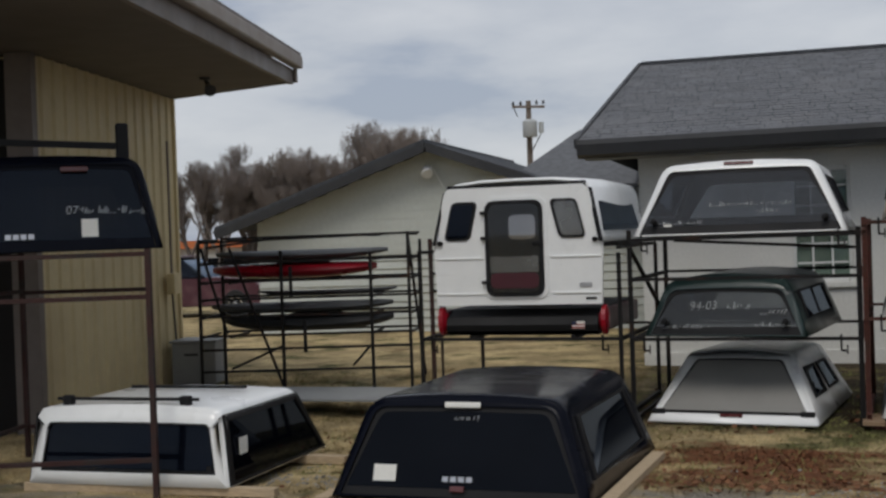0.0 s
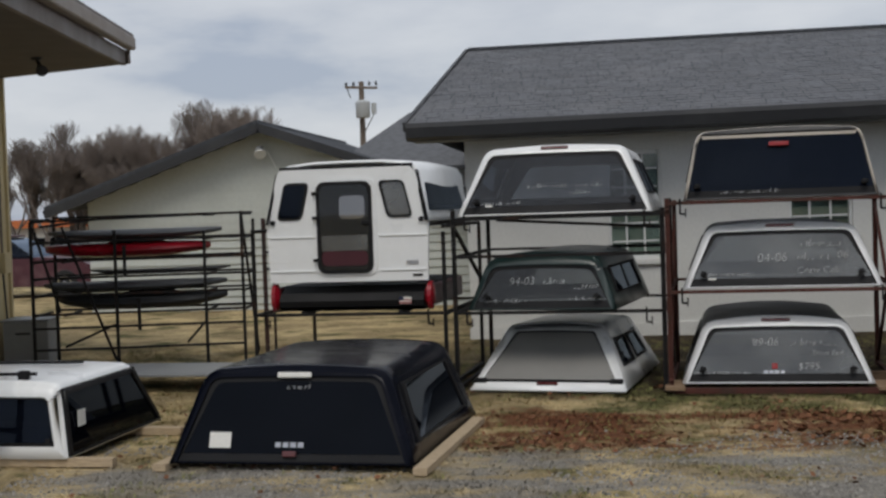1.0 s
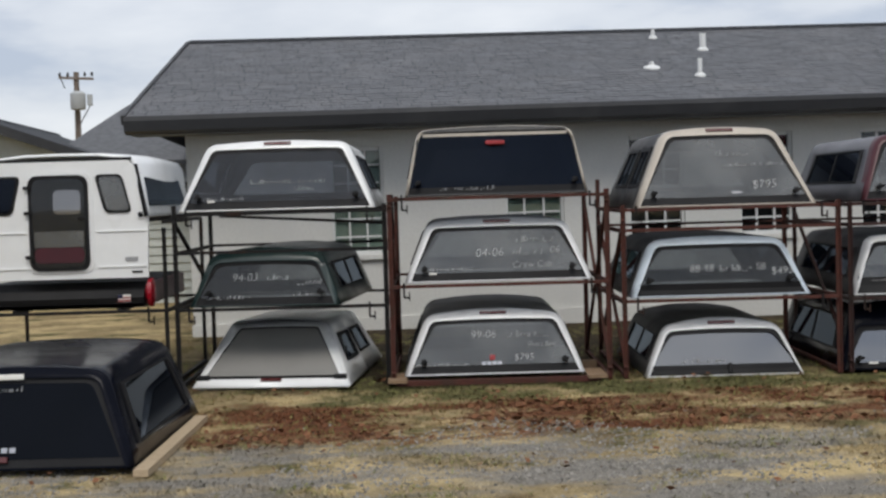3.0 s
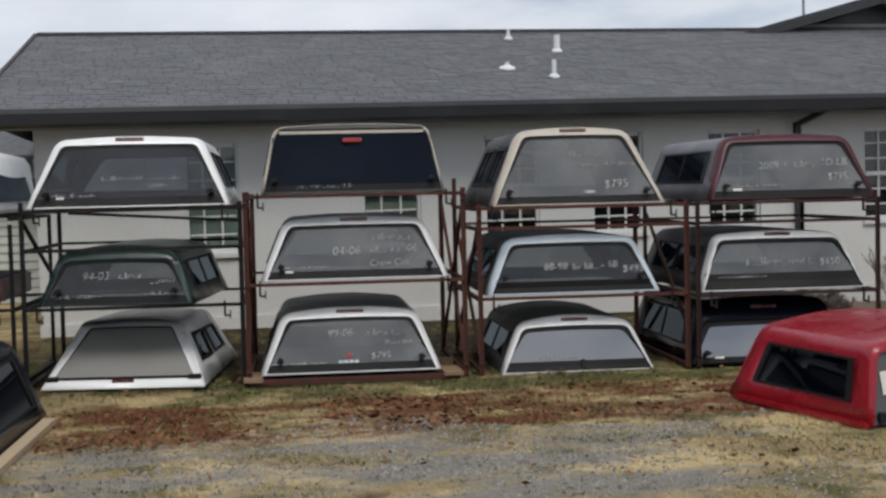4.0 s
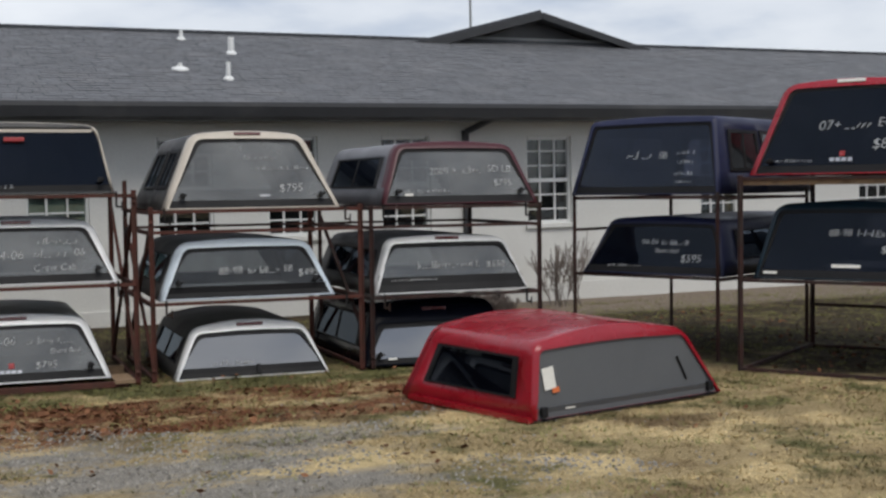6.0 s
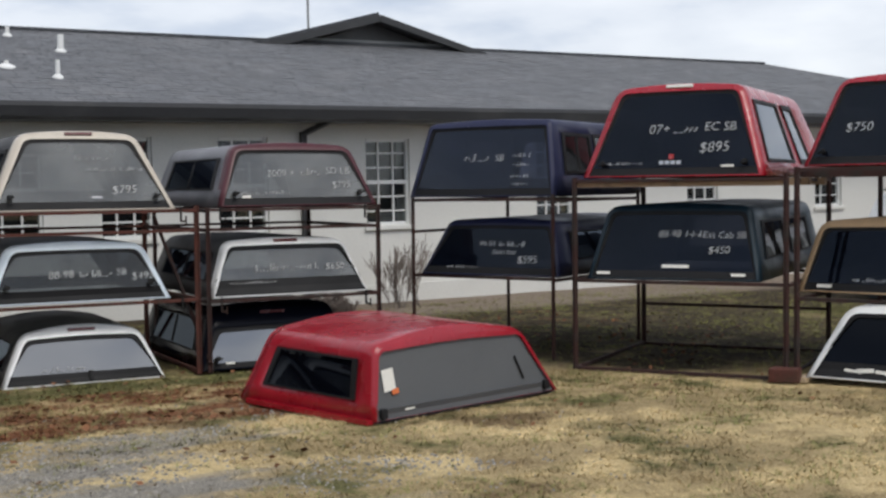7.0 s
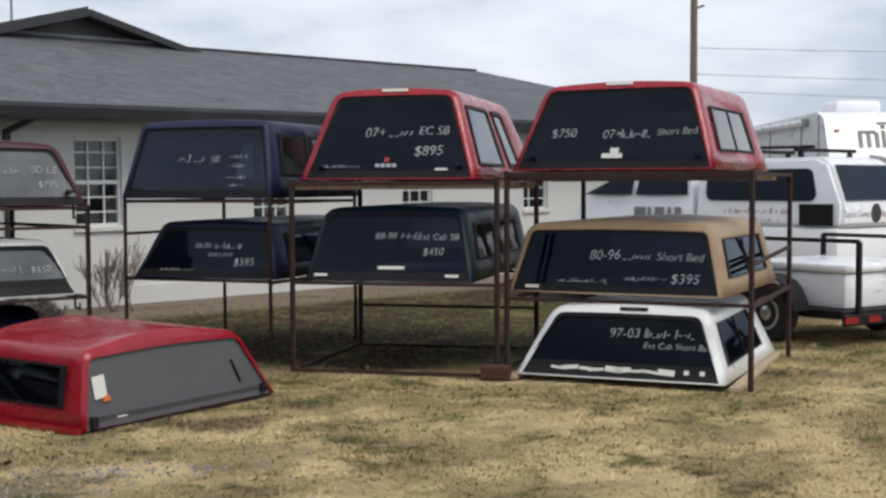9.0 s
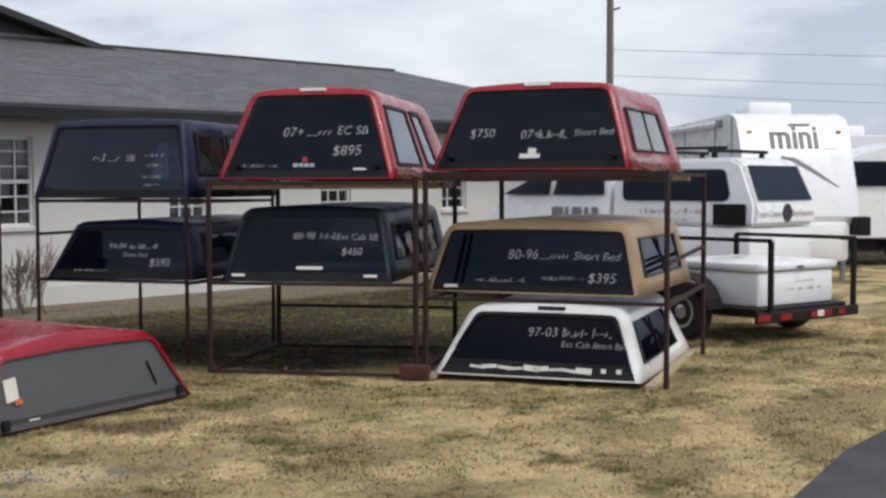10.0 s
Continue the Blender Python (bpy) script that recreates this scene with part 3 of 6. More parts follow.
part("cable", barred((0.1, 0.04, 0), (0.28, 0.04, -0.35), 0.02), FRAMEWHITE, fl)

# ---- tan metal shed with a deep overhang ----
TANMETAL = mat("tan_ribbed_metal", (0.62, 0.51, 0.29), 0.55, grain=0.08, scale=10, stain=(0.44, 0.35, 0.20), stain_scale=0.8, stain_at=(0.5, 0.8))
BROWNTRIM = mat("brown_gutter_trim", (0.17, 0.14, 0.12), 0.5, grain=0.12, scale=10)
GUTTERTAN = mat("weathered_tan_gutter", (0.30, 0.25, 0.21), 0.5, grain=0.12, scale=10)
SOFFITTAN = mat("brown_grey_soffit", (0.16, 0.135, 0.115), 0.8, grain=0.12, scale=6)
DARKBAY = mat("doorway_shade", (0.020, 0.018, 0.017), 0.9, grain=0.3, scale=3)
SM = pose(-7.5, 16.0, 0, 0, 0, 8.0)
shed = thing("wall_west", SM, "tan ribbed metal shed wall with a brown overhanging roof", "wall", kind="structure")
bm = bmesh.new()
prof = []
y = 0.0
while y > -4.35:
    prof += [(0.0, y), (0.0, y - 0.22), (0.028, y - 0.245), (0.028, y - 0.275)]
    y -= 0.30
prof.append((0.0, -4.4))
grid_faces(bm, [[(x, yy, z) for x, yy in prof] for z in (-0.2, 3.64)])
solid(part("ribbed_sheet", bm, TANMETAL, shed), 0.02, 1)
part("wall_core", boxed((-6, -4.38, -0.2), (-0.03, -0.02, 3.62)), TANMETAL, shed)
part("corner_trim", boxed((-0.03, -0.05, -0.2), (0.035, 0.02, 3.64)), TANMETAL, shed)
part("jamb", boxed((-0.2, -4.52, -0.2), (0.06, -4.40, 3.64)), BROWNTRIM, shed)
# near-black sheets put the shade inside the bay into colour
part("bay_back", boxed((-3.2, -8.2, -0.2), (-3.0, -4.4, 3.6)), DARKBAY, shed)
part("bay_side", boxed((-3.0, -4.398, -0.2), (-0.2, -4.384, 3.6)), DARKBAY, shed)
bm = bmesh.new()
sof = [(-6.0, 0.05), (0.0, 0.05), (1.80, -1.15), (1.80, -8.2), (-6.0, -8.2)]
for z, flip in ((3.65, False), (3.70, True)):
    f = [bm.verts.new((x, yy, z)) for x, yy in sof]
    bm.faces.new(f[::-1] if not flip else f)
bm.verts.ensure_lookup_table()
for k in range(5):
    bm.faces.new([bm.verts[k], bm.verts[(k + 1) % 5], bm.verts[5 + (k + 1) % 5], bm.verts[5 + k]])
part("soffit", bm, SOFFITTAN, shed)
part("fascia", boxed((1.80, -8.2, 3.62), (1.86, -1.13, 3.80)), BROWNTRIM, shed)
part("gutter", boxed((1.862, -8.2, 3.80), (1.98, -1.11, 3.95), bevel=0.02), GUTTERTAN, shed)
part("end_fascia", barred((0.0, 0.06, 3.72), (1.9, -1.14, 3.72), 0.04, 0.16), BROWNTRIM, shed)
bm = bmesh.new()
f = [bm.verts.new(p) for p in ((1.95, -1.1, 3.94), (1.95, -8.2, 3.94), (-6, -8.2, 5.2), (-6, 0.05, 5.2), (0, 0.05, 4.2))]
bm.faces.new(f)
solid(part("shed_roof", bm, BROWNTRIM, shed), 0.05)
sl = thing("soffit_light", SM @ pose(1.0, -1.9, 3.65), "small dark flood light under the shed soffit", "light")
bm = bmesh.new()
lathe(bm, [(0.05, -0.03), (0.07, 0)], Matrix())
bar(bm, (0, 0, -0.02), (0.05, -0.02, -0.1), 0.03)
lathe(bm, [(0.03, 0), (0.07, 0.13)], pose(0.03, 0, -0.1, 120, 0, 30))
part("lamp_head", bm, GUTTER, sl)
mb = thing("meter_box", SM @ pose(0.06, -0.55, 1.15), "tan electric meter box with conduit on the shed wall", "meter box")
part("box_body", boxed((0, -0.11, -0.02), (0.1, 0.11, 0.24), bevel=0.01), TANMETAL, mb)
part("conduit", barred((0.03, 0, 0.24), (0.03, 0, 1.9), 0.03, sides=8), BROWNTRIM, mb)
part("cable", barred((0.03, 0.0, -0.02), (0.05, 0.12, -1.1), 0.025, sides=8), GUTTER, mb)
GREYBOX = mat("grey_metal_cabinet", (0.30, 0.31, 0.31), 0.6, grain=0.1, scale=10, stain=(0.2, 0.2, 0.2), stain_at=(0.5, 0.8))
ac = thing("utility_cabinet", pose(-7.05, 15.6, 0, 0, 0, 8), "grey metal utility cabinet standing by the shed corner", "cabinet")
part("cabinet_body", boxed((-0.28, -0.28, 0), (0.28, 0.28, 0.52), bevel=0.02), GREYBOX, ac)
part("cabinet_lid", boxed((-0.3, -0.3, 0.521), (0.3, 0.3, 0.55), bevel=0.008), GREYBOX, ac)
part("vent_slot", boxed((-0.12, -0.288, 0.36), (0.06, -0.281, 0.39)), GUTTER, ac)


# ---- truck caps ----
def cap_outline(W, TW, H, r, crown, vs):
    """Half arch from the foot of one side over the crowned roof to the other foot; vs: extra heights on the side."""
    side = Vector(((TW - W) / 2, H))
    sl = side.length
    d = side / sl
    R = [Vector((W / 2, 0)) + side * v for v in (0, *vs)]
    a = Vector((TW / 2, H)) - d * r
    c, b = Vector((TW / 2, H)), Vector((TW / 2 - r, H + crown * 0.25))
    R += [a * (1 - k) ** 2 + c * 2 * k * (1 - k) + b * k * k for k in (0, 0.25, 0.5, 0.75, 1)]
    R += [Vector((TW / 2 * 0.5, H + crown * 0.75)), Vector((TW / 2 * 0.2, H + crown))]
    return [Vector((-p.x, p.y)) for p in R] + R[::-1]


def truck_cap(m, W, TW, H, L, shell, glass_mat, label, rake=0.35, front_rake=0.2, r=0.09, crown=0.03, frame=0.058, foot=0.012, head=0.055, border=0.035,
              side_win=((0.14, 0.86),), v0=0.28, v1=0.78, brake=DARKLENS, lit=True, handles=True, sill=0.07, shell_side=None, skew=0.0, front_open=True,
              side_glass=None, rear_dark=RUBBER, side_bar=True, group="truck caps for sale"):
    cap = thing("truck_cap", m, label, "truck cap", group)
    yr = lambda z: rake * z
    yf = lambda z: L - front_rake * z
    P = lambda x, z, s: Vector((x + skew * z / H * (1 - s), yr(z) + (yf(z) - yr(z)) * s, z))
    cuts = sorted({0.0, 0.025, 0.06, *[c for w in side_win for c in w], 0.95, 1.0})
    out = cap_outline(W, TW, H, r, crown, (v0, v1))
    n = len(out)

    def section(s):
        k = {0.0: 0.985, 0.025: 0.996}.get(s, 1.0)
        dz = {0.0: -0.014, 0.025: -0.003}.get(s, 0.0)
        return [P(p.x * k, max(p.y + (dz if p.y > 0.02 else 0), 0), s) for p in out]

    holes = set()
    for a, b in side_win:
        for i in range(len(cuts) - 1):
            if cuts[i] >= a - 1e-6 and cuts[i + 1] <= b + 1e-6:
                holes |= {(i, 1), (i, n - 3)}
    bm = bmesh.new()
    rows = [section(s) for s in cuts]
    grid_faces(bm, rows, skip=lambda i, k: (i, k) in holes)
    # rear frame round the door opening, with a rebate
    io = cap_outline(W - 2 * frame, TW - 2 * frame * 0.9, H - foot - head, max(r * 0.6, 0.03), crown * 0.25, (v0, v1))
    io = [Vector((p.x, p.y + foot)) for p in io]
    ring = [rows[0], [P(p.x, p.y, 0) for p in io], [P(p.x, p.y, 0) + Vector((0, 0.035, 0)) for p in io]]
    grid_faces(bm, ring, True)
    # cab end with its window
    if front_open:
        fo = cap_outline(W * 0.80, TW * 0.76, H * 0.55, 0.06, 0.0, (v0, v1))
        grid_faces(bm, [rows[-1], [P(p.x, p.y + H * 0.25, 1) for p in fo]], True)
    else:
        bm.faces.new([bm.verts.new(p) for p in rows[-1]])
    bmesh.ops.recalc_face_normals(bm, faces=list(bm.faces))
    sh = part("shell", bm, [shell, shell_side or shell, INNER], cap)
    # the shell behind the rear frame can take a separate colour
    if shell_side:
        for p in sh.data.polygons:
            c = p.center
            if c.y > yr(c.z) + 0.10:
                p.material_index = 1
    smooth(sh, 40)
    s = solid(sh, 0.018).modifiers[0]
    s.material_offset, s.material_offset_rim = 2, 0
    if shell_side:
        s.material_offset = 1
    # rear door: dark border and the pane
    door_y = 0.018
    do = io
    di = cap_outline(W - 2 * frame - 2 * border, TW - 2 * frame * 0.9 - 2 * border, H - foot - head - border - sill, max(r * 0.5, 0.02), crown * 0.25, (v0, v1))
    di = [Vector((p.x, p.y + foot + sill)) for p in di]
    bm = bmesh.new()
    dv = Vector((0, door_y, 0))
    grid_faces(bm, [[P(p.x * 0.995, p.y, 0) + dv for p in do], [P(p.x, p.y, 0) + dv for p in di]], True)
    bmesh.ops.recalc_face_normals(bm, faces=list(bm.faces))
    door = solid(part("rear_door", bm, rear_dark, cap), 0.02, 1)
    bm = bmesh.new()
    bm.faces.new([bm.verts.new(P(p.x * 1.004, p.y, 0) + Vector((0, door_y + 0.006, 0))) for p in di][::-1])
    solid(part("pane", bm, glass_mat, door, "tinted glass pane"), 0.005, 0)
    tilt = math.degrees(math.atan(rake))
    if handles:
        for sx in (-1, 1):
            hb = bmesh.new()
            x = sx * (W / 2 - frame - border - 0.10)
            o = P(x, foot + sill + 0.045, 0) + Vector((0, -0.005, 0))
            lathe(hb, [(0.026, -0.01), (0.026, 0.02), (0.012, 0.03), (0.012, 0.045)], Matrix.Translation(o) @ pose(0, 0, 0, 90 - tilt, 0, 0), 12)
            bar(hb, o + Vector((-0.03, -0.05, -0.012)), o + Vector((0.03, -0.05, 0.012)), 0.02)
            part("handle", hb, RUBBER, cap, "black T-handle lock")
    if brake:
        part("brake_light", boxed((-0.13, -0.012, -0.016), (0.13, 0.03, 0.016), Matrix.Translation(P(0, H + crown * 0.8 - head * 0.45, 0)) @ pose(skew, 0, 0, -tilt, 0, 0), 0.007), brake, cap, "long low brake light lens")
    # side windows
    for sx in (-1, 1):
        for a, b in side_win:
            corner = [(a, v0), (b, v0), (b, v1), (a, v1)]
            side = lambda s_, v_: P(sx * (W + (TW - W) * v_) / 2, H * v_, s_)
            nrm = Vector((sx * H, 0, (W - TW) / 2)).normalized()
            q = [side(*c) for c in corner]
            ctr = sum(q, Vector()) / 4
            bm = bmesh.new()
            grid_faces(bm, [[p + (p - ctr).normalized() * 0.02 + nrm * 0.006 for p in q], [p - (p - ctr).normalized() * 0.04 + nrm * 0.006 for p in q]], True)
            bmesh.ops.recalc_face_normals(bm, faces=list(bm.faces))
            fr = solid(part("side_window", bm, RUBBER, cap), 0.016, 0)
            bm = bmesh.new()
            bm.faces.new([bm.verts.new(p - (p - ctr).normalized() * 0.03 - nrm * 0.002) for p in q])
            solid(part("pane", bm, side_glass or GLASS_DARK, fr), 0.005, 0)
            if side_bar:
                mid = (a + b) / 2
                part("slider_bar", barred(side(mid, v0 + 0.02) + nrm * 0.004, side(mid, v1 - 0.02) + nrm * 0.004, 0.022, 0.012), RUBBER, fr)

    def face(u, v, off=0.004):
        """The plane of the rear pane: u across in metres, v up it from 0 to 1."""
        z = foot + v * (H - foot - head)
        return Matrix.Translation(P(u, z, 0) + Vector((0, door_y - 0.004 - off, 0))) @ pose(0, 0, 0, 90 - tilt, 0, 0)

    return cap, face, P


def placed(x, y, z, yaw):
    return pose(x, y, z, 0, 0, yaw)


def note(cap, face, items):
    """Marker writing and stickers on the rear pane: (kind, u, v, size or length, text or height)."""
    for k, (kind, u, v, s, t) in enumerate(items):
        if kind == "t":
            lettering(t, s * 0.78, face(u, v) @ pose(0, 0, 0, 0, 0, 1.5 - (k % 3)), CHALK, cap, "white handwritten marker words")
        elif kind == "s":
            strokes(s, t, face(u, v), CHALK, cap, seed=k + int(100 * s))
        elif kind == "p":
            part("sticker", boxed((-s / 2, 0, 0), (s / 2, t, 0.002), face(u, v)), PAPER, cap, "white paper sticker")
        elif kind == "r":
            part("emblem", boxed((-s / 2, 0, 0), (s / 2, t, 0.002), face(u, v)), REDLENS, cap, "small red emblem")
        elif kind == "b":
            bm = bmesh.new()
            for j in range(4):
                box(bm, (-s / 2 + j * s / 4, 0, 0), (-s / 2 + (j + 0.75) * s / 4, t, 0.003), face(u, v))
            part("badge", bm, CHROME, cap, "pale maker's badge")


# rack columns along the grey building, west to east
c, f, _ = truck_cap(placed(-0.33, 12.18, 1.69, -5.7), 1.87, 1.34, 0.63, 2.2, WHITE, GLASS_MID, "white truck cap with clear smoked rear glass on a rack", crown=0.03, brake=DARKLENS, shell_side=WHITE)
note(c, f, [("s", 0.1, 0.42, 0.7, 0.045), ("s", -0.5, 0.16, 0.4, 0.03), ("p", -0.62, 0.12, 0.07, 0.02), ("s", 0.25, 0.30, 0.2, 0.05)])
c, f, _ = truck_cap(placed(1.73, 11.98, 1.77, -5.7), 1.74, 1.47, 0.63, 2.1, BEIGE, GLASS_DARK, "dark truck cap with tan edge trim on top of a rack", rake=0.2, frame=0.014, head=0.02, border=0.02, brake=None, r=0.10, shell_side=DARKGREY)
part("brake_light", boxed((-0.09, -0.02, 0), (0.09, 0.02, 0.04), f(0, 0.80), 0.006), REDLENS, c, "red brake light on the door")
part("trim_strip", boxed((-0.68, 0, -0.002), (0.68, 0.03, 0.006), f(0, 0.92)), BEIGE, c)
note(c, f, [("s", -0.28, 0.07, 0.5, 0.045)])
c, f, _ = truck_cap(placed(-0.44, 12.12, 0.03, -11), 1.52, 0.98, 0.53, 2.15, WHITE, MESH, "low white truck cap with a steep screened rear, on the grass", rake=1.7, front_rake=0.5, frame=0.10, foot=0.06, skew=-0.09, brake=None, handles=False, r=0.05, border=0.015, sill=0.02, side_win=((0.14, 0.44), (0.54, 0.84)), v0=0.32, v1=0.74, side_bar=False)
part("latch", boxed((-0.10, -0.03, -0.01), (0.10, 0.0, 0.01), f(0, 0.0, 0.03)), DARKLENS, c, "small dark red plate on the sill")
for u in (-0.66, 0.66):
    part("hinge", boxed((-0.06, -0.02, 0), (0.06, 0.02, 0.03), f(u, 0.01, 0.02)), RUBBER, c)
c, f, _ = truck_cap(placed(-0.48, 12.25, 0.78, -12), 1.46, 1.10, 0.50, 1.9, GREEN, GLASS_SMOKE, "small dark green truck cap with a chalked rear window", r=0.12, crown=0.05, brake=None, frame=0.055, head=0.09, rake=0.3)
note(c, f, [("t", -0.2, 0.56, 0.14, "94-03"), ("s", 0.12, 0.58, 0.2, 0.07), ("s", -0.35, 0.14, 0.42, 0.045), ("s", 0.42, 0.45, 0.22, 0.08), ("s", 0.42, 0.2, 0.3, 0.035)])
c, f, _ = truck_cap(placed(1.73, 11.98, 0.96, -5.7), 1.78, 1.33, 0.56, 2.1, SILVER, GLASS_GREY, "silver truck cap with a dusty, sky-hazed grey rear window on a rack", r=0.10, shell_side=MIDGREY)
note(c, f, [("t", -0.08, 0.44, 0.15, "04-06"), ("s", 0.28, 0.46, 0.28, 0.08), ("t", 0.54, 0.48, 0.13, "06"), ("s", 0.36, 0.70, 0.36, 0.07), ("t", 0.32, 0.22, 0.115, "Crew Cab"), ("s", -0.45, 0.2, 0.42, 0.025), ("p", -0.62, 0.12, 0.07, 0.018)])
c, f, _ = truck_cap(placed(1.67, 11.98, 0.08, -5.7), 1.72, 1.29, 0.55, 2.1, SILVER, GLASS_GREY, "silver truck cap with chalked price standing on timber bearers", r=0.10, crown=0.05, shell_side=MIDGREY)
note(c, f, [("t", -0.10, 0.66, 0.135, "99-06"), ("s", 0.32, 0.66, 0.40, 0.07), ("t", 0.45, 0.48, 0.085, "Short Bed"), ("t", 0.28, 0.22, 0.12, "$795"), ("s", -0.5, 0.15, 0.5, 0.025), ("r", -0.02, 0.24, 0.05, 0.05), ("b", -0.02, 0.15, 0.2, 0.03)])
c, f, _ = truck_cap(placed(3.87, 11.76, 1.61, -5.7), 1.72, 1.09, 0.72, 2.2, BEIGE, GLASS_GREY, "tall beige truck cap with a dusty, sky-hazed rear window on a rack", r=0.11, shell_side=DARKGREY, frame=0.055, side_win=((0.12, 0.42), (0.5, 0.85)))
note(c, f, [("t", 0.38, 0.22, 0.15, "$795"), ("s", 0.3, 0.55, 0.6, 0.04), ("s", 0.1, 0.7, 0.3, 0.05), ("b", 0.12, 0.15, 0.1, 0.02)])
c, f, _ = truck_cap(placed(3.81, 11.77, 0.76, -5.7), 1.71, 1.27, 0.53, 2.1, PALEBLUE, GLASS_SMOKE, "pale blue-edged truck cap with dark glass on a rack", r=0.12, shell_side=DARKGREY, brake=None, sill=0.10)
note(c, f, [("t", -0.16, 0.46, 0.13, "88-98"), ("s", 0.16, 0.46, 0.30, 0.07), ("t", 0.40, 0.48, 0.12, "SB"), ("t", 0.60, 0.38, 0.135, "$495")])
c, f, _ = truck_cap(placed(3.84, 11.77, 0.0, -5.7), 1.51, 1.10, 0.47, 2.0, SILVER, GLASS_MIRROR, "low grey truck cap with a sky-bright rear window on the ground", r=0.10, crown=0.06, frame=0.035, shell_side=DARKGREY, handles=False, sill=0.09)
note(c, f, [("s", -0.2, 0.28, 0.4, 0.05)])
part("handle", boxed((-0.02, -0.05, 0), (0.02, 0.05, 0.03), f(0.05, 0.13, 0.0), 0.006), RUBBER, c)
c, f, _ = truck_cap(placed(5.99, 11.55, 1.62, -5.7), 1.71, 1.27, 0.61, 2.4, MAROON, GLASS_GREY, "maroon-edged truck cap with a chalked grey window on a rack", r=0.11, frame=0.05, shell_side=MIDGREY, brake=None)
note(c, f, [("t", -0.16, 0.52, 0.135, "2009 +"), ("s", 0.16, 0.54, 0.2, 0.085), ("t", 0.46, 0.56, 0.135, "SD LB"), ("t", 0.48, 0.30, 0.13, "$795"), ("s", -0.35, 0.2, 0.5, 0.035), ("p", -0.55, 0.13, 0.09, 0.025)])
c, f, _ = truck_cap(placed(5.89, 11.56, 0.73, -5.7), 1.68, 1.27, 0.54, 2.3, SILVER, GLASS_GREY, "silver-edged truck cap with faded chalk writing on a rack", r=0.10, frame=0.03, sill=0.15, shell_side=DARKGREY, handles=False)
note(c, f, [("s", 0.0, 0.48, 0.7, 0.08), ("t", 0.5, 0.46, 0.13, "$650"), ("s", -0.4, 0.24, 0.5, 0.02)])
c, f, _ = truck_cap(placed(5.74, 11.58, 0.02, -5.7), 1.62, 1.28, 0.60, 2.3, BLACK, GLASS_MIRROR, "black truck cap with a bright lower window on the ground", r=0.08, frame=0.03, border=0.05, head=0.20, sill=0.05)
note(c, f, [("p", -0.5, 0.1, 0.09, 0.02)])

# eastern racks
c, f, _ = truck_cap(placed(7.87, 11.09, 1.68, -66), 1.79, 1.50, 0.79, 2.2, NAVY, GLASS_NIGHT, "tall navy truck cap with chalk writing on a rack", rake=0.25, frame=0.05, r=0.05, brake=None, handles=False, side_glass=GLASS_MID, side_win=((0.12, 0.45), (0.5, 0.85)), v0=0.3, v1=0.82)
note(c, f, [("s", -0.1, 0.5, 0.3, 0.09), ("t", 0.18, 0.5, 0.13, "SB"), ("s", 0.45, 0.55, 0.2, 0.05), ("s", 0.45, 0.42, 0.2, 0.05), ("s", 0.45, 0.26, 0.22, 0.04), ("s", 0.45, 0.15, 0.18, 0.03)])
c, f, _ = truck_cap(placed(7.91, 11.01, 0.85, -66), 1.69, 1.27, 0.57, 2.7, NAVY, GLASS_DARK, "dark navy truck cap with a sloping rear window", r=0.05, frame=0.03, brake=None, handles=False, skew=0.04)
note(c, f, [("t", -0.1, 0.58, 0.11, "94-04"), ("s", 0.2, 0.58, 0.3, 0.06), ("t", 0.12, 0.42, 0.09, "Short bed"), ("t", 0.42, 0.24, 0.15, "$595"), ("s", -0.35, 0.12, 0.4, 0.03)])
c, f, _ = truck_cap(placed(8.46, 8.83, 1.86, -60), 1.76, 1.24, 0.86, 3.4, RED, GLASS_DARK, "bright red tall truck cap with black rear glass on a rack", frame=0.065, head=0.055, brake=PAPER, r=0.12, side_glass=GLASS_GREY, side_win=((0.07, 0.45), (0.55, 0.73)), v0=0.16, v1=0.82, side_bar=False, front_rake=0.9)
note(c, f, [("t", -0.16, 0.50, 0.17, "07+"), ("s", 0.10, 0.50, 0.24, 0.11), ("t", 0.42, 0.52, 0.155, "EC SB"), ("t", 0.38, 0.27, 0.18, "$895"), ("s", -0.5, 0.13, 0.4, 0.035), ("r", -0.02, 0.19, 0.05, 0.05), ("b", -0.02, 0.13, 0.22, 0.035), ("p", 0.52, 0.09, 0.12, 0.02)])
c, f, _ = truck_cap(placed(8.46, 8.83, 0.89, -60), 1.69, 1.40, 0.69, 3.1, TEAL, GLASS_DARK, "dark teal truck cap with chalk writing on a rack", side_glass=GLASS_MID, side_win=((0.10, 0.42), (0.5, 0.85)), frame=0.05, brake=None, handles=False, r=0.10)
note(c, f, [("t", -0.06, 0.62, 0.12, "88-98"), ("s", 0.19, 0.62, 0.18, 0.07), ("t", 0.46, 0.61, 0.115, "Ext Cab SB"), ("t", 0.42, 0.38, 0.13, "$450"), ("p", 0.02, 0.16, 0.26, 0.03), ("p", -0.68, 0.05, 0.13, 0.025), ("p", 0.62, 0.05, 0.13, 0.025)])
c, f, _ = truck_cap(placed(9.70, 7.14, 1.94, -72), 1.97, 1.47, 0.81, 2.3, RED, GLASS_DARK, "bright red truck cap with a clear-through rear window on a rack", frame=0.05, head=0.05, brake=PAPER, r=0.12, side_glass=GLASS_GREY, side_win=((0.14, 0.80),), v0=0.22, v1=0.72)
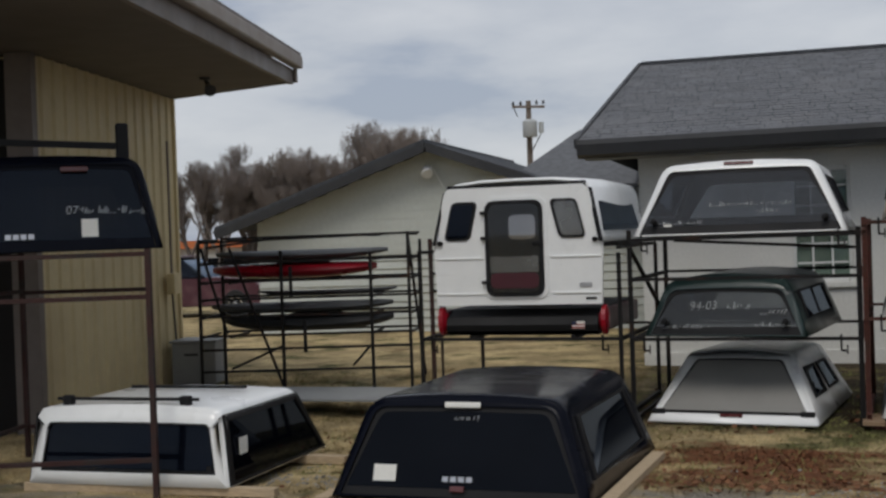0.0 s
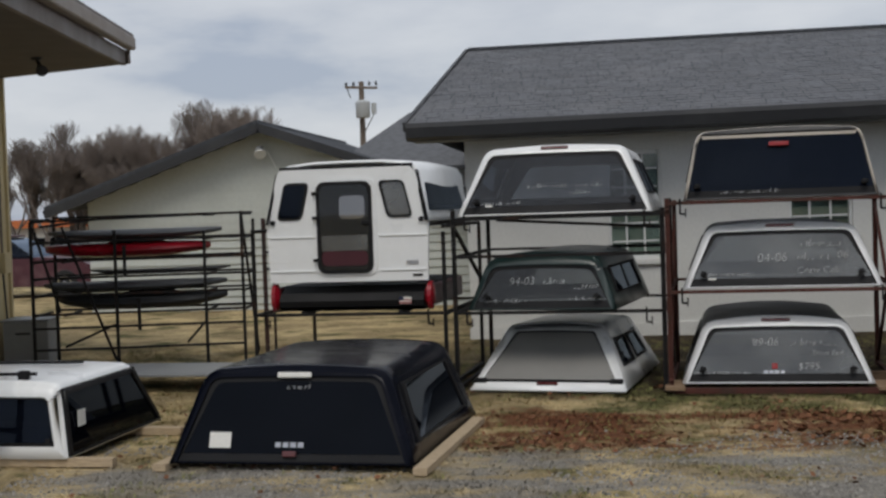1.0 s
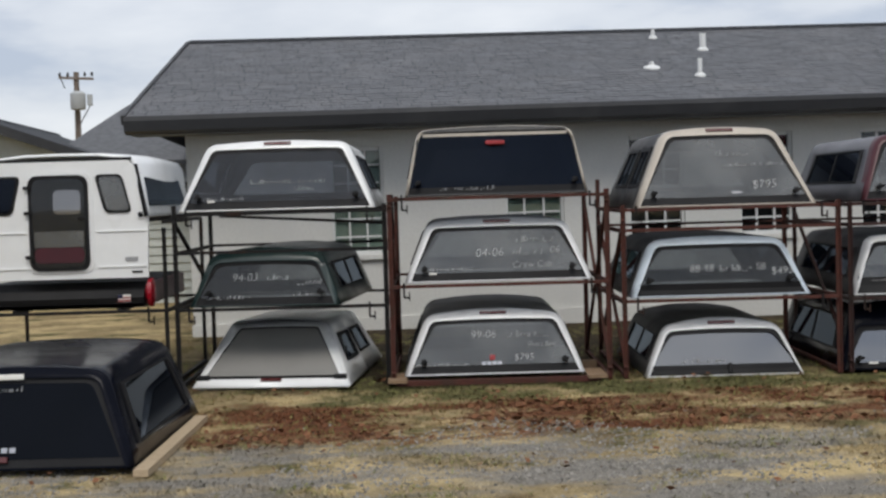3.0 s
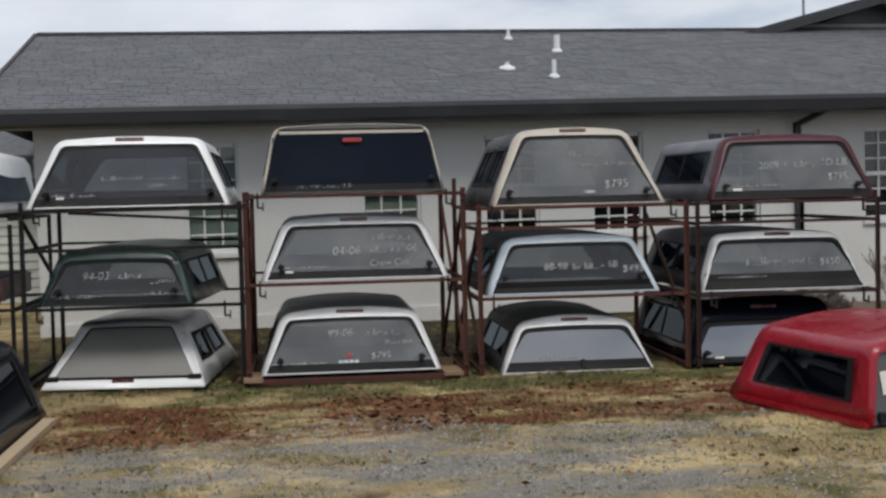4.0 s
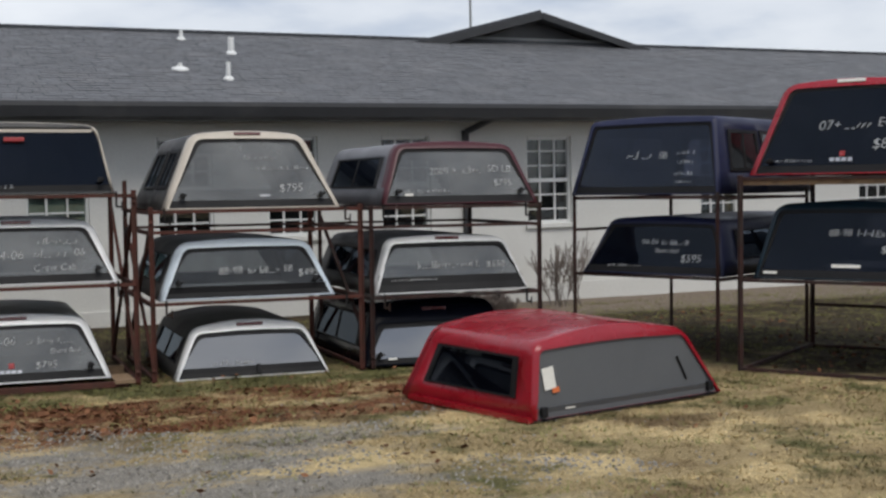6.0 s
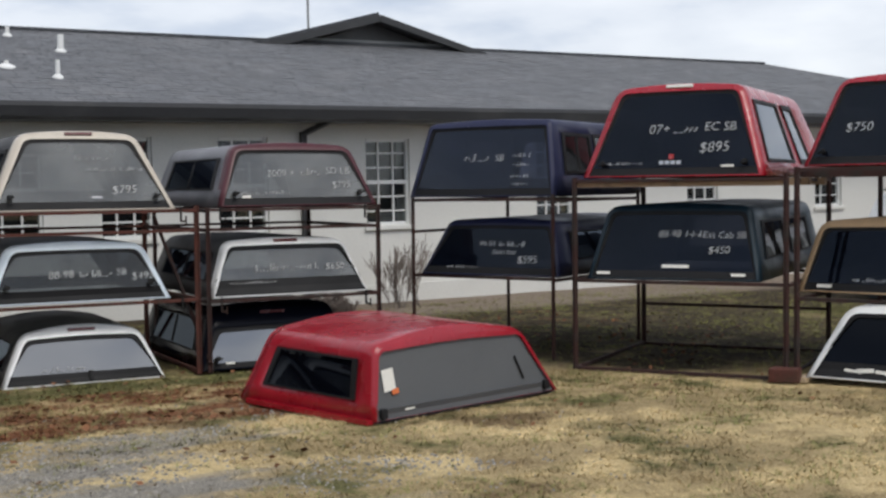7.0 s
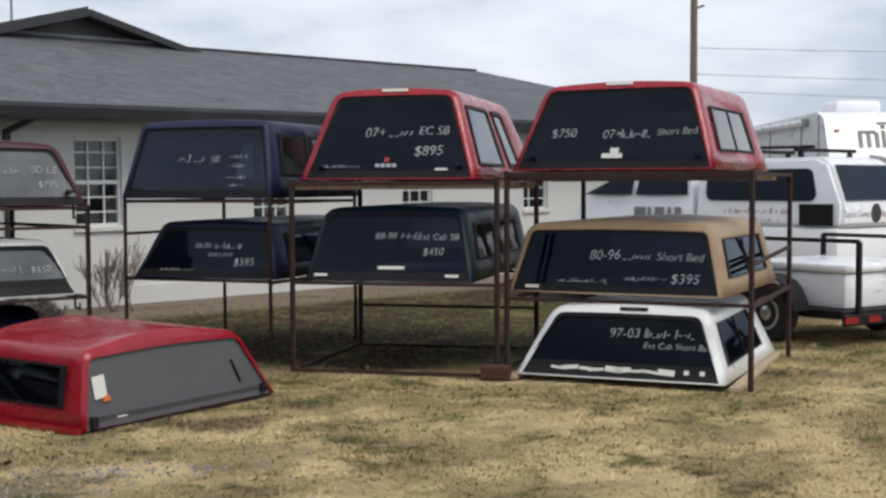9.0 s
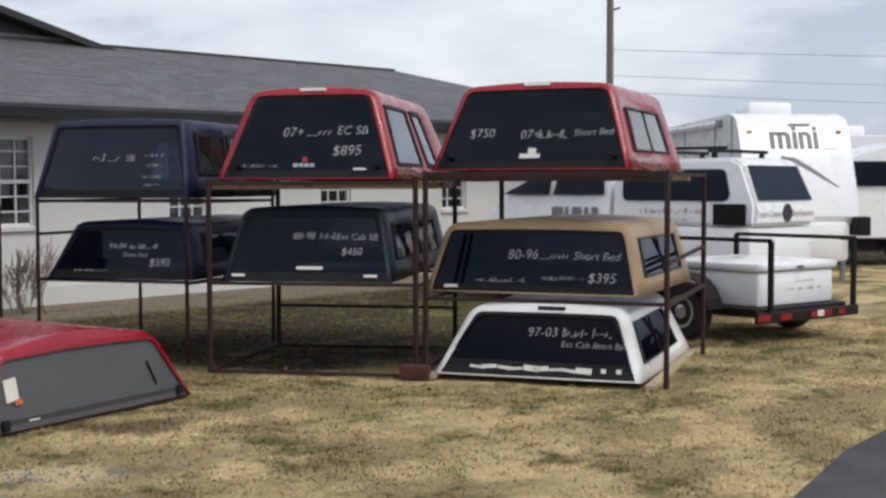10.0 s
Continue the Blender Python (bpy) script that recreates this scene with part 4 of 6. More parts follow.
note(c, f, [("t", -0.5, 0.40, 0.16, "$750"), ("t", -0.02, 0.38, 0.155, "07+"), ("s", 0.2, 0.38, 0.26, 0.09), ("t", 0.60, 0.41, 0.12, "Short Bed"), ("p", 0.0, 0.13, 0.2, 0.045), ("p", 0.02, 0.18, 0.08, 0.06)])
c, f, _ = truck_cap(placed(9.70, 7.12, 0.78, -72), 2.12, 1.82, 0.64, 2.3, TAN, GLASS_DARK, "tan truck cap with black rear glass stacked above another", frame=0.06, brake=None, r=0.10, crown=0.06, rake=0.28, handles=False, side_win=((0.12, 0.85),), v0=0.25, v1=0.80)
note(c, f, [("t", -0.10, 0.54, 0.17, "80-96"), ("s", 0.20, 0.54, 0.24, 0.09), ("t", 0.62, 0.54, 0.14, "Short Bed"), ("s", -0.3, 0.16, 0.5, 0.05), ("s", 0.3, 0.22, 0.4, 0.04), ("t", 0.68, 0.18, 0.17, "$395"), ("p", -0.8, 0.05, 0.14, 0.03), ("s", 0.2, 0.2, 0.1, 0.07)])
c, f, _ = truck_cap(placed(9.39, 6.83, 0.05, -70), 1.97, 1.46, 0.62, 2.55, WHITE, GLASS_BLACK, "white truck cap with black peeling rear door on the ground", frame=0.07, r=0.11, sill=0.13, brake=RUBBER, skew=0.05, side_win=((0.10, 0.80),), v0=0.22, v1=0.80, handles=False, front_rake=0.5)
note(c, f, [("t", 0.0, 0.64, 0.16, "97-03"), ("s", 0.40, 0.65, 0.42, 0.09), ("t", 0.50, 0.48, 0.105, "Ext Cab Short Bed")])
rnd = random.Random(4)
for k in range(9):
    u = -0.55 + 0.12 * k + rnd.uniform(-0.03, 0.03)
    h = rnd.uniform(0.02, 0.06)
    part("peeled_paint", boxed((-0.075, -h / 2, 0), (0.075, h / 2, 0.003), f(u, 0.12 + rnd.uniform(-0.015, 0.015)) @ pose(0, 0, 0, 0, 0, rnd.uniform(-8, 8))), PAPER, c)
for u in (0.62, 0.76):
    part("peeled_paint", boxed((-0.025, 0, 0), (0.02, 0.04, 0.003), f(u, 0.1)), PAPER, c)

# caps standing on the ground in front
c, f, P = truck_cap(placed(-2.11, 8.68, 0.05, -6.1), 1.80, 1.36, 0.63, 2.15, BLACK, GLASS_BLACK, "glossy black truck cap resting on timber on the lawn", r=0.12, crown=0.03, frame=0.07, brake=None, handles=False, sill=0.05, front_rake=0.3, side_win=((0.12, 0.88),), v0=0.18, v1=0.80, side_bar=False, side_glass=GLASS_BLACK)
part("brake_light", boxed((-0.125, -0.02, 0), (0.125, 0.02, 0.022), f(0, 1.025, 0.012), 0.008), PAPER, c, "clear chrome-edged brake light")
note(c, f, [("p", -0.52, 0.16, 0.16, 0.11), ("b", 0.0, 0.17, 0.22, 0.035), ("s", 0.03, 0.86, 0.16, 0.04)])
part("latch", boxed((-0.05, -0.02, 0), (0.05, 0.02, 0.02), f(0, 0.09), 0.006), DARKLENS, c)
c, f, P = truck_cap(placed(-4.60, 8.94, 0.06, -4), 1.63, 1.50, 0.54, 1.72, WHITE, GLASS_DARK, "white truck cap with black roof rails resting on timber", rake=0.10, front_rake=0.85, r=0.07, crown=0.03, frame=0.10, foot=0.09, head=0.10, border=0.015, sill=0.02, brake=None, handles=False, side_win=((0.03, 0.985),), v0=0.03, v1=0.92, side_bar=False, front_open=False, side_glass=GLASS_BLACK)
for u0, y0 in ((-0.75, 0.16),):
    part("roof_rail", barred((-0.64, y0, 0.60), (0.52, y0, 0.60), 0.03, 0.022), RUBBER, c, "black roof rail")
    for u in (-0.55, 0.42):
        part("rail_foot", boxed((u - 0.04, y0 - 0.03, 0.55), (u + 0.04, y0 + 0.03, 0.625), None, 0.01), RUBBER, c)
part("roof_rail", barred((-0.5, 0.95, 0.59), (0.5, 0.95, 0.59), 0.03, 0.022), RUBBER, c, "black roof rail")
part("badge", boxed((-0.02, 0, 0), (0.02, 0.05, 0.004), f(0.66, 0.02)), RUBBER, c)
part("sticker", boxed((0.800, 0.22, 0.20), (0.805, 0.34, 0.32)), PAPER, c, "white paper sticker")
c, f, P = truck_cap(placed(5.94, 8.51, 0.02, 10.9), 2.15, 1.68, 0.56, 1.68, RED, SCREEN, "bright red truck cap with a grey panel, lying on the lawn", rake=0.12, front_rake=0.25, r=0.09, crown=0.10, frame=0.045, foot=0.0, head=0.05, border=0.02, sill=0.08, rear_dark=SCREEN, side_glass=GLASS_BLACK, brake=None, handles=False, side_win=((0.14, 0.86),), v0=0.26, v1=0.80, side_bar=False, skew=-0.16, front_open=False)
for a, b in (((-1.08, 0.02, 0.0), (-1.08, 1.56, 0.0)),):
    part("flange", barred(a, b, 0.06, 0.04), RED, c, "red bottom flange")
part("sticker", boxed((-0.06, 0, 0), (0.06, 0.17, 0.003), f(-0.80, 0.42) @ pose(0, 0, 0, 0, 0, 6)), PAPER, c, "cream price tag")
part("sticker", boxed((-0.01, 0, 0), (0.06, 0.04, 0.005), f(-0.78, 0.36) @ pose(0, 0, 0, 0, 0, 6)), ORANGE, c, "orange tag corner")
part("sticker", boxed((-0.05, 0, 0), (0.05, 0.025, 0.003), f(-0.66, 0.10)), PAPER, c)
for u, v in ((-0.95, 0.10), (0.93, 0.12)):
    part("handle", boxed((-0.03, -0.04, 0), (0.03, 0.04, 0.04), f(u, v), 0.01), RUBBER, c, "black T-handle lock")
part("gas_strut", barred(f(0.70, 0.28).translation, f(0.665, 0.66).translation, 0.018, sides=8), RUBBER, c)
c, f, P = truck_cap(placed(-5.28, 9.18, 1.75, 30), 1.68, 1.38, 0.70, 2.0, BLACK, GLASS_DARK, "black truck cap with a ladder rack on a rusty stand", r=0.12, brake=None, handles=False, rear_dark=BLACK, rake=0.25)
part("brake_light", boxed((-0.1, -0.02, 0), (0.1, 0.02, 0.03), f(0.2, 0.95), 0.006), DARKLENS, c, "dark red brake light")
note(c, f, [("t", 0.20, 0.42, 0.12, "07+"), ("s", 0.42, 0.42, 0.3, 0.06), ("s", 0.7, 0.4, 0.2, 0.06), ("p", 0.3, 0.14, 0.12, 0.14), ("b", -0.2, 0.13, 0.22, 0.04)])
part("ladder_bar", barred((-0.7, 0.35, 0.86), (0.6, 0.35, 0.80), 0.05), RUBBER, c, "black ladder rack bar")
part("ladder_stop", boxed((0.52, 0.31, 0.66), (0.62, 0.39, 0.98), None, 0.02), RUBBER, c)


# timber bearers under the caps on the ground
def timber(a, b, w, h, material, label):
    o = thing("timber", Matrix(), label, "timber", "timber bearers")
    part("plank", barred(a, b, w, h), material, o)


timber((0.74, 11.97, 0.03), (2.64, 11.78, 0.03), 0.06, 0.05, RUST, "red-brown timber bearer under a truck cap")
timber((0.74, 11.90, 0.055), (0.78, 12.4, 0.055), 0.18, 0.03, WOOD, "short brown board under a cap corner")
timber((2.60, 11.72, 0.055), (2.64, 12.2, 0.055), 0.18, 0.03, WOOD, "short brown board under a cap corner")
timber((0.9, 12.9, 0.04), (2.8, 12.7, 0.04), 0.10, 0.075, WOOD, "weathered timber bearer under a truck cap")
timber((-1.17, 8.50, 0.025), (-0.95, 10.55, 0.025), 0.10, 0.05, PALEWOOD, "pale timber bearer under the black cap")
timber((-3.05, 8.72, 0.025), (-2.8, 10.8, 0.025), 0.10, 0.05, PALEWOOD, "pale timber bearer under the black cap")
timber((-5.45, 9.04, 0.03), (-3.45, 8.93, 0.03), 0.08, 0.06, PALEWOOD, "pale timber bearer under the white cap")
timber((-5.3, 10.35, 0.03), (-3.35, 10.2, 0.03), 0.10, 0.06, PALEWOOD, "pale timber bearer under the white cap")
timber((9.72, 5.82, 0.02), (12.2, 6.8, 0.02), 0.10, 0.04, PALEWOOD, "pale timber bearer under the white cap")


# ---- steel racks ----
def rack(m, W, D, H, levels, material, label, braces=(), w=0.045, back=True, bottom=True, top=None):
    """Upright frames of angle iron with rails at each level. levels: rail heights; m: the front west corner on the ground."""
    o = thing("steel_rack", m, label, "rack", "steel racks")
    tops = top or [H] * 4
    posts = [(0, 0), (W, 0)] + ([(0, D), (W, D)] if back else [])
    for (x, y), h in zip(posts, tops):
        part("post", angle_iron((x, y, 0), (x, y, h), w), material, o)
    for z in levels:
        part("rail", barred((0, 0.0, z - 0.02), (W, 0.0, z - 0.02), 0.030), material, o)
        if back:
            part("rail", barred((0, D, z - 0.02), (W, D, z - 0.02), 0.026), material, o)
            for x in (0, W):
                part("side_rail", barred((x, 0, z - 0.025), (x, D, z - 0.025), 0.035), material, o)
    if bottom and back:
        for x in (0, W):
            part("foot_rail", barred((x, 0, 0.03), (x, D, 0.03), 0.035), material, o)
    for a, b in braces:
        part("brace", barred(a, b, 0.03), material, o)
    for z in levels[-1:] + levels[:1]:
        for x in (0.12, W - 0.16):
            bm = bmesh.new()
            bar(bm, (x, -0.03, z + 0.02), (x, -0.03, z - 0.12), 0.018)
            bar(bm, (x, -0.03, z - 0.12), (x + 0.05, -0.03, z - 0.12), 0.018)
            bar(bm, (x + 0.05, -0.03, z - 0.15), (x + 0.05, -0.03, z - 0.07), 0.012)
            part("clamp", bm, STEEL, o, "small steel C-clamp")
    return o


row = lambda x: pose(x, 12.15 - 0.1 * x, 0, 0, 0, -5.7)
rack(row(-1.30) @ pose(0, 0.02, 0), 1.98, 1.9, 1.69, (0.78, 1.32, 1.68), STEEL, "black steel rack holding truck caps", [((0, 1.9, 0.8), (0, 0, 1.6)), ((0.1, 1.9, 1.62), (1.9, 1.9, 1.5))], top=[1.75, 1.72, 1.8, 1.8])
rack(row(0.72) @ pose(0, -0.02, 0), 2.04, 1.9, 1.78, (0.95, 1.77), RUST, "rust-red steel rack holding truck caps", [((0, 0, 0.1), (0, 1.9, 1.7)), ((2.04, 0, 0.1), (2.04, 1.9, 1.7)), ((2.04, 0, 1.7), (2.04, 1.9, 0.1)), ((0, 0, 1.7), (0, 1.9, 0.1))], w=0.045, top=[1.8, 1.8, 1.78, 1.78])
rack(row(2.90) @ pose(0, -0.02, 0), 2.02, 1.9, 1.62, (0.75, 1.42, 1.61), RUST, "rust-red steel rack holding truck caps", [((0, 0, 0.1), (0, 1.9, 1.5)), ((0, 0, 1.5), (0, 1.9, 0.1))], w=0.042, top=[1.64, 1.64, 1.9, 1.6])
rack(row(5.02) @ pose(0, -0.02, 0), 1.82, 1.9, 1.62, (0.72, 1.42, 1.61), DARKRUST, "dark rusty steel rack holding truck caps", [((0, 0, 0.1), (0, 1.9, 1.5))], w=0.036, top=[1.62, 1.62, 1.6, 1.6])
rack(pose(-3.35, 12.60, 0, 0, 0, -5.7), 1.95, 1.9, 1.75, (0.78,), STEEL, "black steel rack carrying a white camper shell", [((0, 0, 1.6), (0, 1.9, 1.6)), ((1.95, 0, 1.6), (1.95, 1.9, 1.6)), ((0, 1.9, 1.6), (1.95, 1.9, 1.6))], w=0.04, top=[1.62, 1.55, 1.6, 1.6])
timber((9.0, 7.75, 0.02), (11.3, 8.65, 0.02), 0.10, 0.04, PALEWOOD, "pale timber bearer under the white cap")


# eastern racks
def frame_rack(feet, tops, levels, material, label, braces=(), w=0.037):
    """A rack on four feet: front west, front east, back west, back east."""
    o = thing("steel_rack", Matrix(), label, "rack", "steel racks")
    V = [Vector((*p, 0)) for p in feet]
    for p, h in zip(V, tops):
        part("post", barred(p, p + Vector((0, 0, h)), w), material, o)
    up = lambda p, z: p + Vector((0, 0, z))
    for z in levels:
        for a, b in ((0, 1), (2, 3), (0, 2), (1, 3)):
            part("rail", barred(up(V[a], z - 0.02 - 0.004 * (a + b)), up(V[b], z - 0.02 - 0.004 * (a + b)), 0.032), material, o)
    for a, b, z0, z1 in braces:
        part("brace", barred(up(V[a], z0), up(V[b], z1), 0.03), material, o)
    return o


def back_of(a, b, d):
    u = (Vector(b) - Vector(a)).normalized()
    n = Vector((-u.y, u.x)) * d
    return [tuple(a), tuple(b), tuple(Vector(a) + n), tuple(Vector(b) + n)]


frame_rack(back_of((7.56, 11.92), (8.22, 10.30), 2.0), [1.68, 1.7, 1.72, 1.72], (0.85, 1.67), DARKRUST, "dark rusty steel rack holding navy truck caps", [(0, 2, 1.3, 1.3)], 0.028)
frame_rack(back_of((7.98, 9.66), (8.99, 7.91), 2.2), [1.86, 1.88, 1.86, 1.86], (0.04, 0.89, 1.85), DARKRUST, "rusty steel rack holding red and teal truck caps", [(2, 3, 0.45, 0.45)])
frame_rack([(9.05, 7.84), (9.85, 5.74), (11.4, 8.75), (12.15, 6.64)], [1.93, 1.93, 1.9, 1.93], (0.77, 1.93), DARKRUST, "rusty steel rack holding red and tan truck caps", [(1, 3, 1.1, 1.15)])
for a, b, w, h, mt, lb in (((8.02, 9.70, 1.80), (9.08, 7.86, 1.80), 0.09, 0.07, WOOD, "weathered timber beam under a red truck cap"),
                           ((8.55, 10.0, 1.80), (9.60, 8.16, 1.80), 0.14, 0.07, WOOD, "weathered timber beam under a red truck cap"),
                           ((9.3, 10.45, 1.80), (10.35, 8.6, 1.80), 0.14, 0.07, WOOD, "weathered timber beam under a red truck cap"),
                           ((9.25, 7.95, 1.87), (10.02, 5.80, 1.87), 0.10, 0.07, DARKRUST, "dark steel beam under a red truck cap"),
                           ((10.3, 8.3, 1.87), (11.05, 6.2, 1.87), 0.14, 0.07, WOOD, "weathered timber beam under a red truck cap")):
    timber(a, b, w, h, mt, lb)
rb = thing("steel_block", pose(8.93, 7.85, 0, 0, 0, -60), "rusty red steel block at the foot of a rack", "block")
part("block_body", boxed((-0.15, -0.08, 0), (0.12, 0.08, 0.13), None, 0.015), RUST, rb)
frame_rack([(-6.0, 8.30), (-4.28, 8.78), (-6.25, 10.35), (-5.15, 10.50)], [1.74, 1.75, 1.74, 1.74], (0.30, 1.44, 1.74), DARKRUST, "rusty steel rack holding a black truck cap")


# ---- white camper shell with a rear door ----
def camper_shell():
    o = thing("camper_shell", pose(-2.38, 12.53, 1.08, 0, 0, -5.7), "white camper shell with a dark rear door on a rack", "camper shell")
    W, T, H, wz, L = 1.68, 1.42, 1.17, 0.58, 2.1
    half = [(W / 2, wz), (W / 2 - 0.03, wz + 0.06), (T / 2 + 0.03, H - 0.10), (T / 2 - 0.02, H - 0.03), (T / 2 - 0.12, H), (T / 4, H + 0.025)]
    arch = [(-x, z) for x, z in half] + [(0, H + 0.03)] + half[::-1]
    bm = bmesh.new()
    rows = [[(x * k, y + 0.12 * max(0, z - wz), z + dz * (z > wz + 0.1)) for x, z in arch] for y, k, dz in ((0.0, 0.985, -0.015), (0.05, 1, 0), (L * 0.5, 1, 0.02), (L, 1.0, 0.0))]
    grid_faces(bm, rows)
    bm.faces.new([bm.verts.new(p) for p in rows[-1]])
    bmesh.ops.recalc_face_normals(bm, faces=list(bm.faces))
    solid(smooth(part("shell", bm, WHITE, o), 40), 0.02)
    # rear panel, hanging below the waist, with openings for the door and the two windows
    def panel(points, y0, y1, name, material, parent, label=""):
        b = bmesh.new()
        f = b.faces.new([b.verts.new((x, y0, z)) for x, z in points])
        e = bmesh.ops.extrude_face_region(b, geom=[f])
        bmesh.ops.translate(b, vec=(0, y1 - y0, 0), verts=[v for v in e["geom"] if isinstance(v, bmesh.types.BMVert)])
        bmesh.ops.recalc_face_normals(b, faces=list(b.faces))
        return part(name, b, material, parent, label)

    panel([(-W / 2 + 0.03, 0), (W / 2 - 0.03, 0), (W / 2 - 0.01, wz), (T / 2, H - 0.10), (T / 2 - 0.06, H - 0.05), (-T / 2 + 0.06, H - 0.05), (-T / 2, H - 0.10), (-W / 2 + 0.01, wz)], 0.06, 0.02, "rear_panel", WHITE, o)
    for z in (0.10, 0.44):
        for x0, x1 in ((-W / 2 + 0.04, -0.32), (0.34, W / 2 - 0.04)):
            part("moulding", boxed((x0, 0.008, z), (x1, 0.018, z + 0.018), None, 0.004), WHITE, o)

    def rounded(x0, x1, z0, z1, r, shear=0.0):
        P = []
        for cx, cz, a0 in ((x1 - r, z0 + r, -90), (x1 - r, z1 - r, 0), (x0 + r, z1 - r, 90), (x0 + r, z0 + r, 180)):
            for k in range(5):
                a = radians(a0 + 22.5 * k)
                z = cz + r * math.sin(a)
                P.append((cx + r * math.cos(a) + shear * (z - z0), z))
        return P

    d = panel(rounded(-0.33, 0.31, 0.06, 1.02, 0.10), 0.018, 0.006, "surround", WHITE, o)
    d = panel(rounded(-0.30, 0.27, 0.08, 0.99, 0.09), 0.005, -0.01, "door", RUBBER, o, "dark framed door")
    panel(rounded(-0.265, 0.235, 0.115, 0.955, 0.08), -0.011, -0.015, "pane", GLASS_SMOKE, d)
    panel(rounded(-0.25, 0.22, 0.31, 0.46, 0.01), -0.0155, -0.017, "pale_band", GLASS_GREY, d, "pale band behind the glass")
    panel(rounded(-0.25, 0.22, 0.16, 0.305, 0.05), -0.0155, -0.017, "maroon_band", MAROON, d, "dull maroon band behind the glass")
    # bright panel laid on the pane imitates light seen through the front window
    panel(rounded(-0.06, 0.20, 0.62, 0.85, 0.05), -0.0155, -0.017, "see_through_glow", GLASS_MIRROR, d)
    part("latch", boxed((0.17, -0.035, 0.56), (0.25, -0.016, 0.60), None, 0.008), RUBBER, d, "black door latch")
    for z in (0.2, 0.62, 0.86):
        part("hinge", boxed((-0.34, -0.03, z), (-0.26, -0.011, z + 0.035), None, 0.006), RUBBER, d)
    for s in (-1, 1):
        w = panel(rounded(s * 0.55 - 0.13 - (0.04 if s < 0 else 0), s * 0.55 + 0.09 + (0.04 if s > 0 else 0), 0.62, 0.99, 0.05, -s * 0.24), 0.018, 0.008, "side_light", RUBBER, o)
        panel(rounded(s * 0.55 - 0.105 - (0.04 if s < 0 else 0), s * 0.55 + 0.065 + (0.04 if s > 0 else 0), 0.645, 0.965, 0.04, -s * 0.24), 0.0075, 0.004, "pane", GLASS_GREY if s > 0 else GLASS_DARK, w)
        b = bmesh.new()
        lathe(b, [(0.025, 0), (0.025, 0.025), (0.012, 0.035)], pose(s * (W / 2 - 0.08), 0.02, 0.60, 90, 0, 0))
        part("handle", b, RUBBER, o, "black T-handle lock")
        part("gasket", barred((s * (W / 2 - 0.02), -0.004, wz), (s * (T / 2 + 0.005), 0.055, H - 0.09), 0.036, 0.024), RUBBER, o)
        side = bmesh.new()
        q = [Vector((s * (W / 2 - 0.03 - 0.22 * (z - wz - 0.06)), y, z)) for y, z in ((0.18, wz + 0.1), (L - 0.2, wz + 0.1), (L - 0.3, H - 0.14), (0.22, H - 0.14))]
        side.faces.new([side.verts.new(p + Vector((s * 0.012, 0, 0))) for p in q])
        solid(part("side_window", side, GLASS_DARK, o), 0.012, 0)
    part("gasket", barred((-T / 2 + 0.03, 0.05, H - 0.035), (T / 2 - 0.03, 0.05, H - 0.035), 0.036, 0.03), RUBBER, o)
    part("badge", boxed((0.66, 0.012, 0.045), (0.76, 0.019, 0.065)), RUBBER, o)
    part("badge", boxed((0.60, 0.012, 0.16), (0.72, 0.018, 0.20)), CHROME, o)
    for s in (-1, 1):
        part("bearer", barred((s * (W / 2 - 0.06), 0.1, wz - 0.03), (s * (W / 2 - 0.06), 1.9, wz - 0.03), 0.05), STEEL, o)
    return o


camper_shell()
bb = thing("tonneau_cover", pose(-2.36, 12.56, 0.79, 0, 0, -5.7), "black tonneau cover with red end fenders on a rack", "tonneau cover")
bm = bmesh.new()
prof = [(0.0, 0.04), (-0.02, 0.10), (0.03, 0.17), (0.2, 0.24), (1.7, 0.25), (1.75, 0.02), (0.03, 0.0)]
vr = grid_faces(bm, [[(x, y, z) for y, z in prof] for x in (-0.74, 0.74)])
bm.faces.new(vr[0])
bm.faces.new(vr[1][::-1])
part("cover", bm, RUBBER, bb)
for s in (-1, 1):
    bm = bmesh.new()
    lathe(bm, [(0.05, 0), (0.10, 0.03), (0.10, 0.07), (0.04, 0.09)], pose(s * 0.75, 0.06, 0.14, 0, 90 * s, 0) @ Matrix.Diagonal((1.4, 1, 1, 1)), 16)
    part("fender", bm, RED, bb, "red rounded end fender")
    part("fender_side", boxed((s * 0.78 - 0.03, 0.1, 0.03), (s * 0.78 + 0.03, 1.6, 0.24), None, 0.02), MAROON, bb)
fs = part("flag_sticker", boxed((0.50, -0.026, 0.06), (0.62, -0.020, 0.13)), PAPER, bb, "small red, white and blue flag sticker")
part("stripe", boxed((0.50, -0.029, 0.065), (0.62, -0.0265, 0.08)), REDLENS, fs)
part("stripe", boxed((0.50, -0.029, 0.095), (0.62, -0.0265, 0.106)), REDLENS, fs)
part("canton", boxed((0.50, -0.031, 0.098), (0.545, -0.0295, 0.13)), NAVY, fs)
for x in (-0.5, 0.5):
    part("bearer", barred((x, 0.0, -0.02), (x, 1.85, -0.02), 0.04), STEEL, bb)

# ---- kayak rack ----
KM = pose(-6.42, 14.28, 0, 0, 0, 10.5)
KW, KD, KH = 2.42, 0.75, 1.82
kr = thing("kayak_rack", KM, "black steel rack full of kayaks and boards", "rack")
for x, y, h in ((0, 0, 1.76), (KW, 0, KH), (0.1, KD, 1.82), (KW + 0.08, KD, 1.72), (0.95, 0.02, 1.64), (1.98, 0.02, 1.6)):
    part("post", barred((x, y, 0), (x, y, h), 0.035), STEEL, kr)
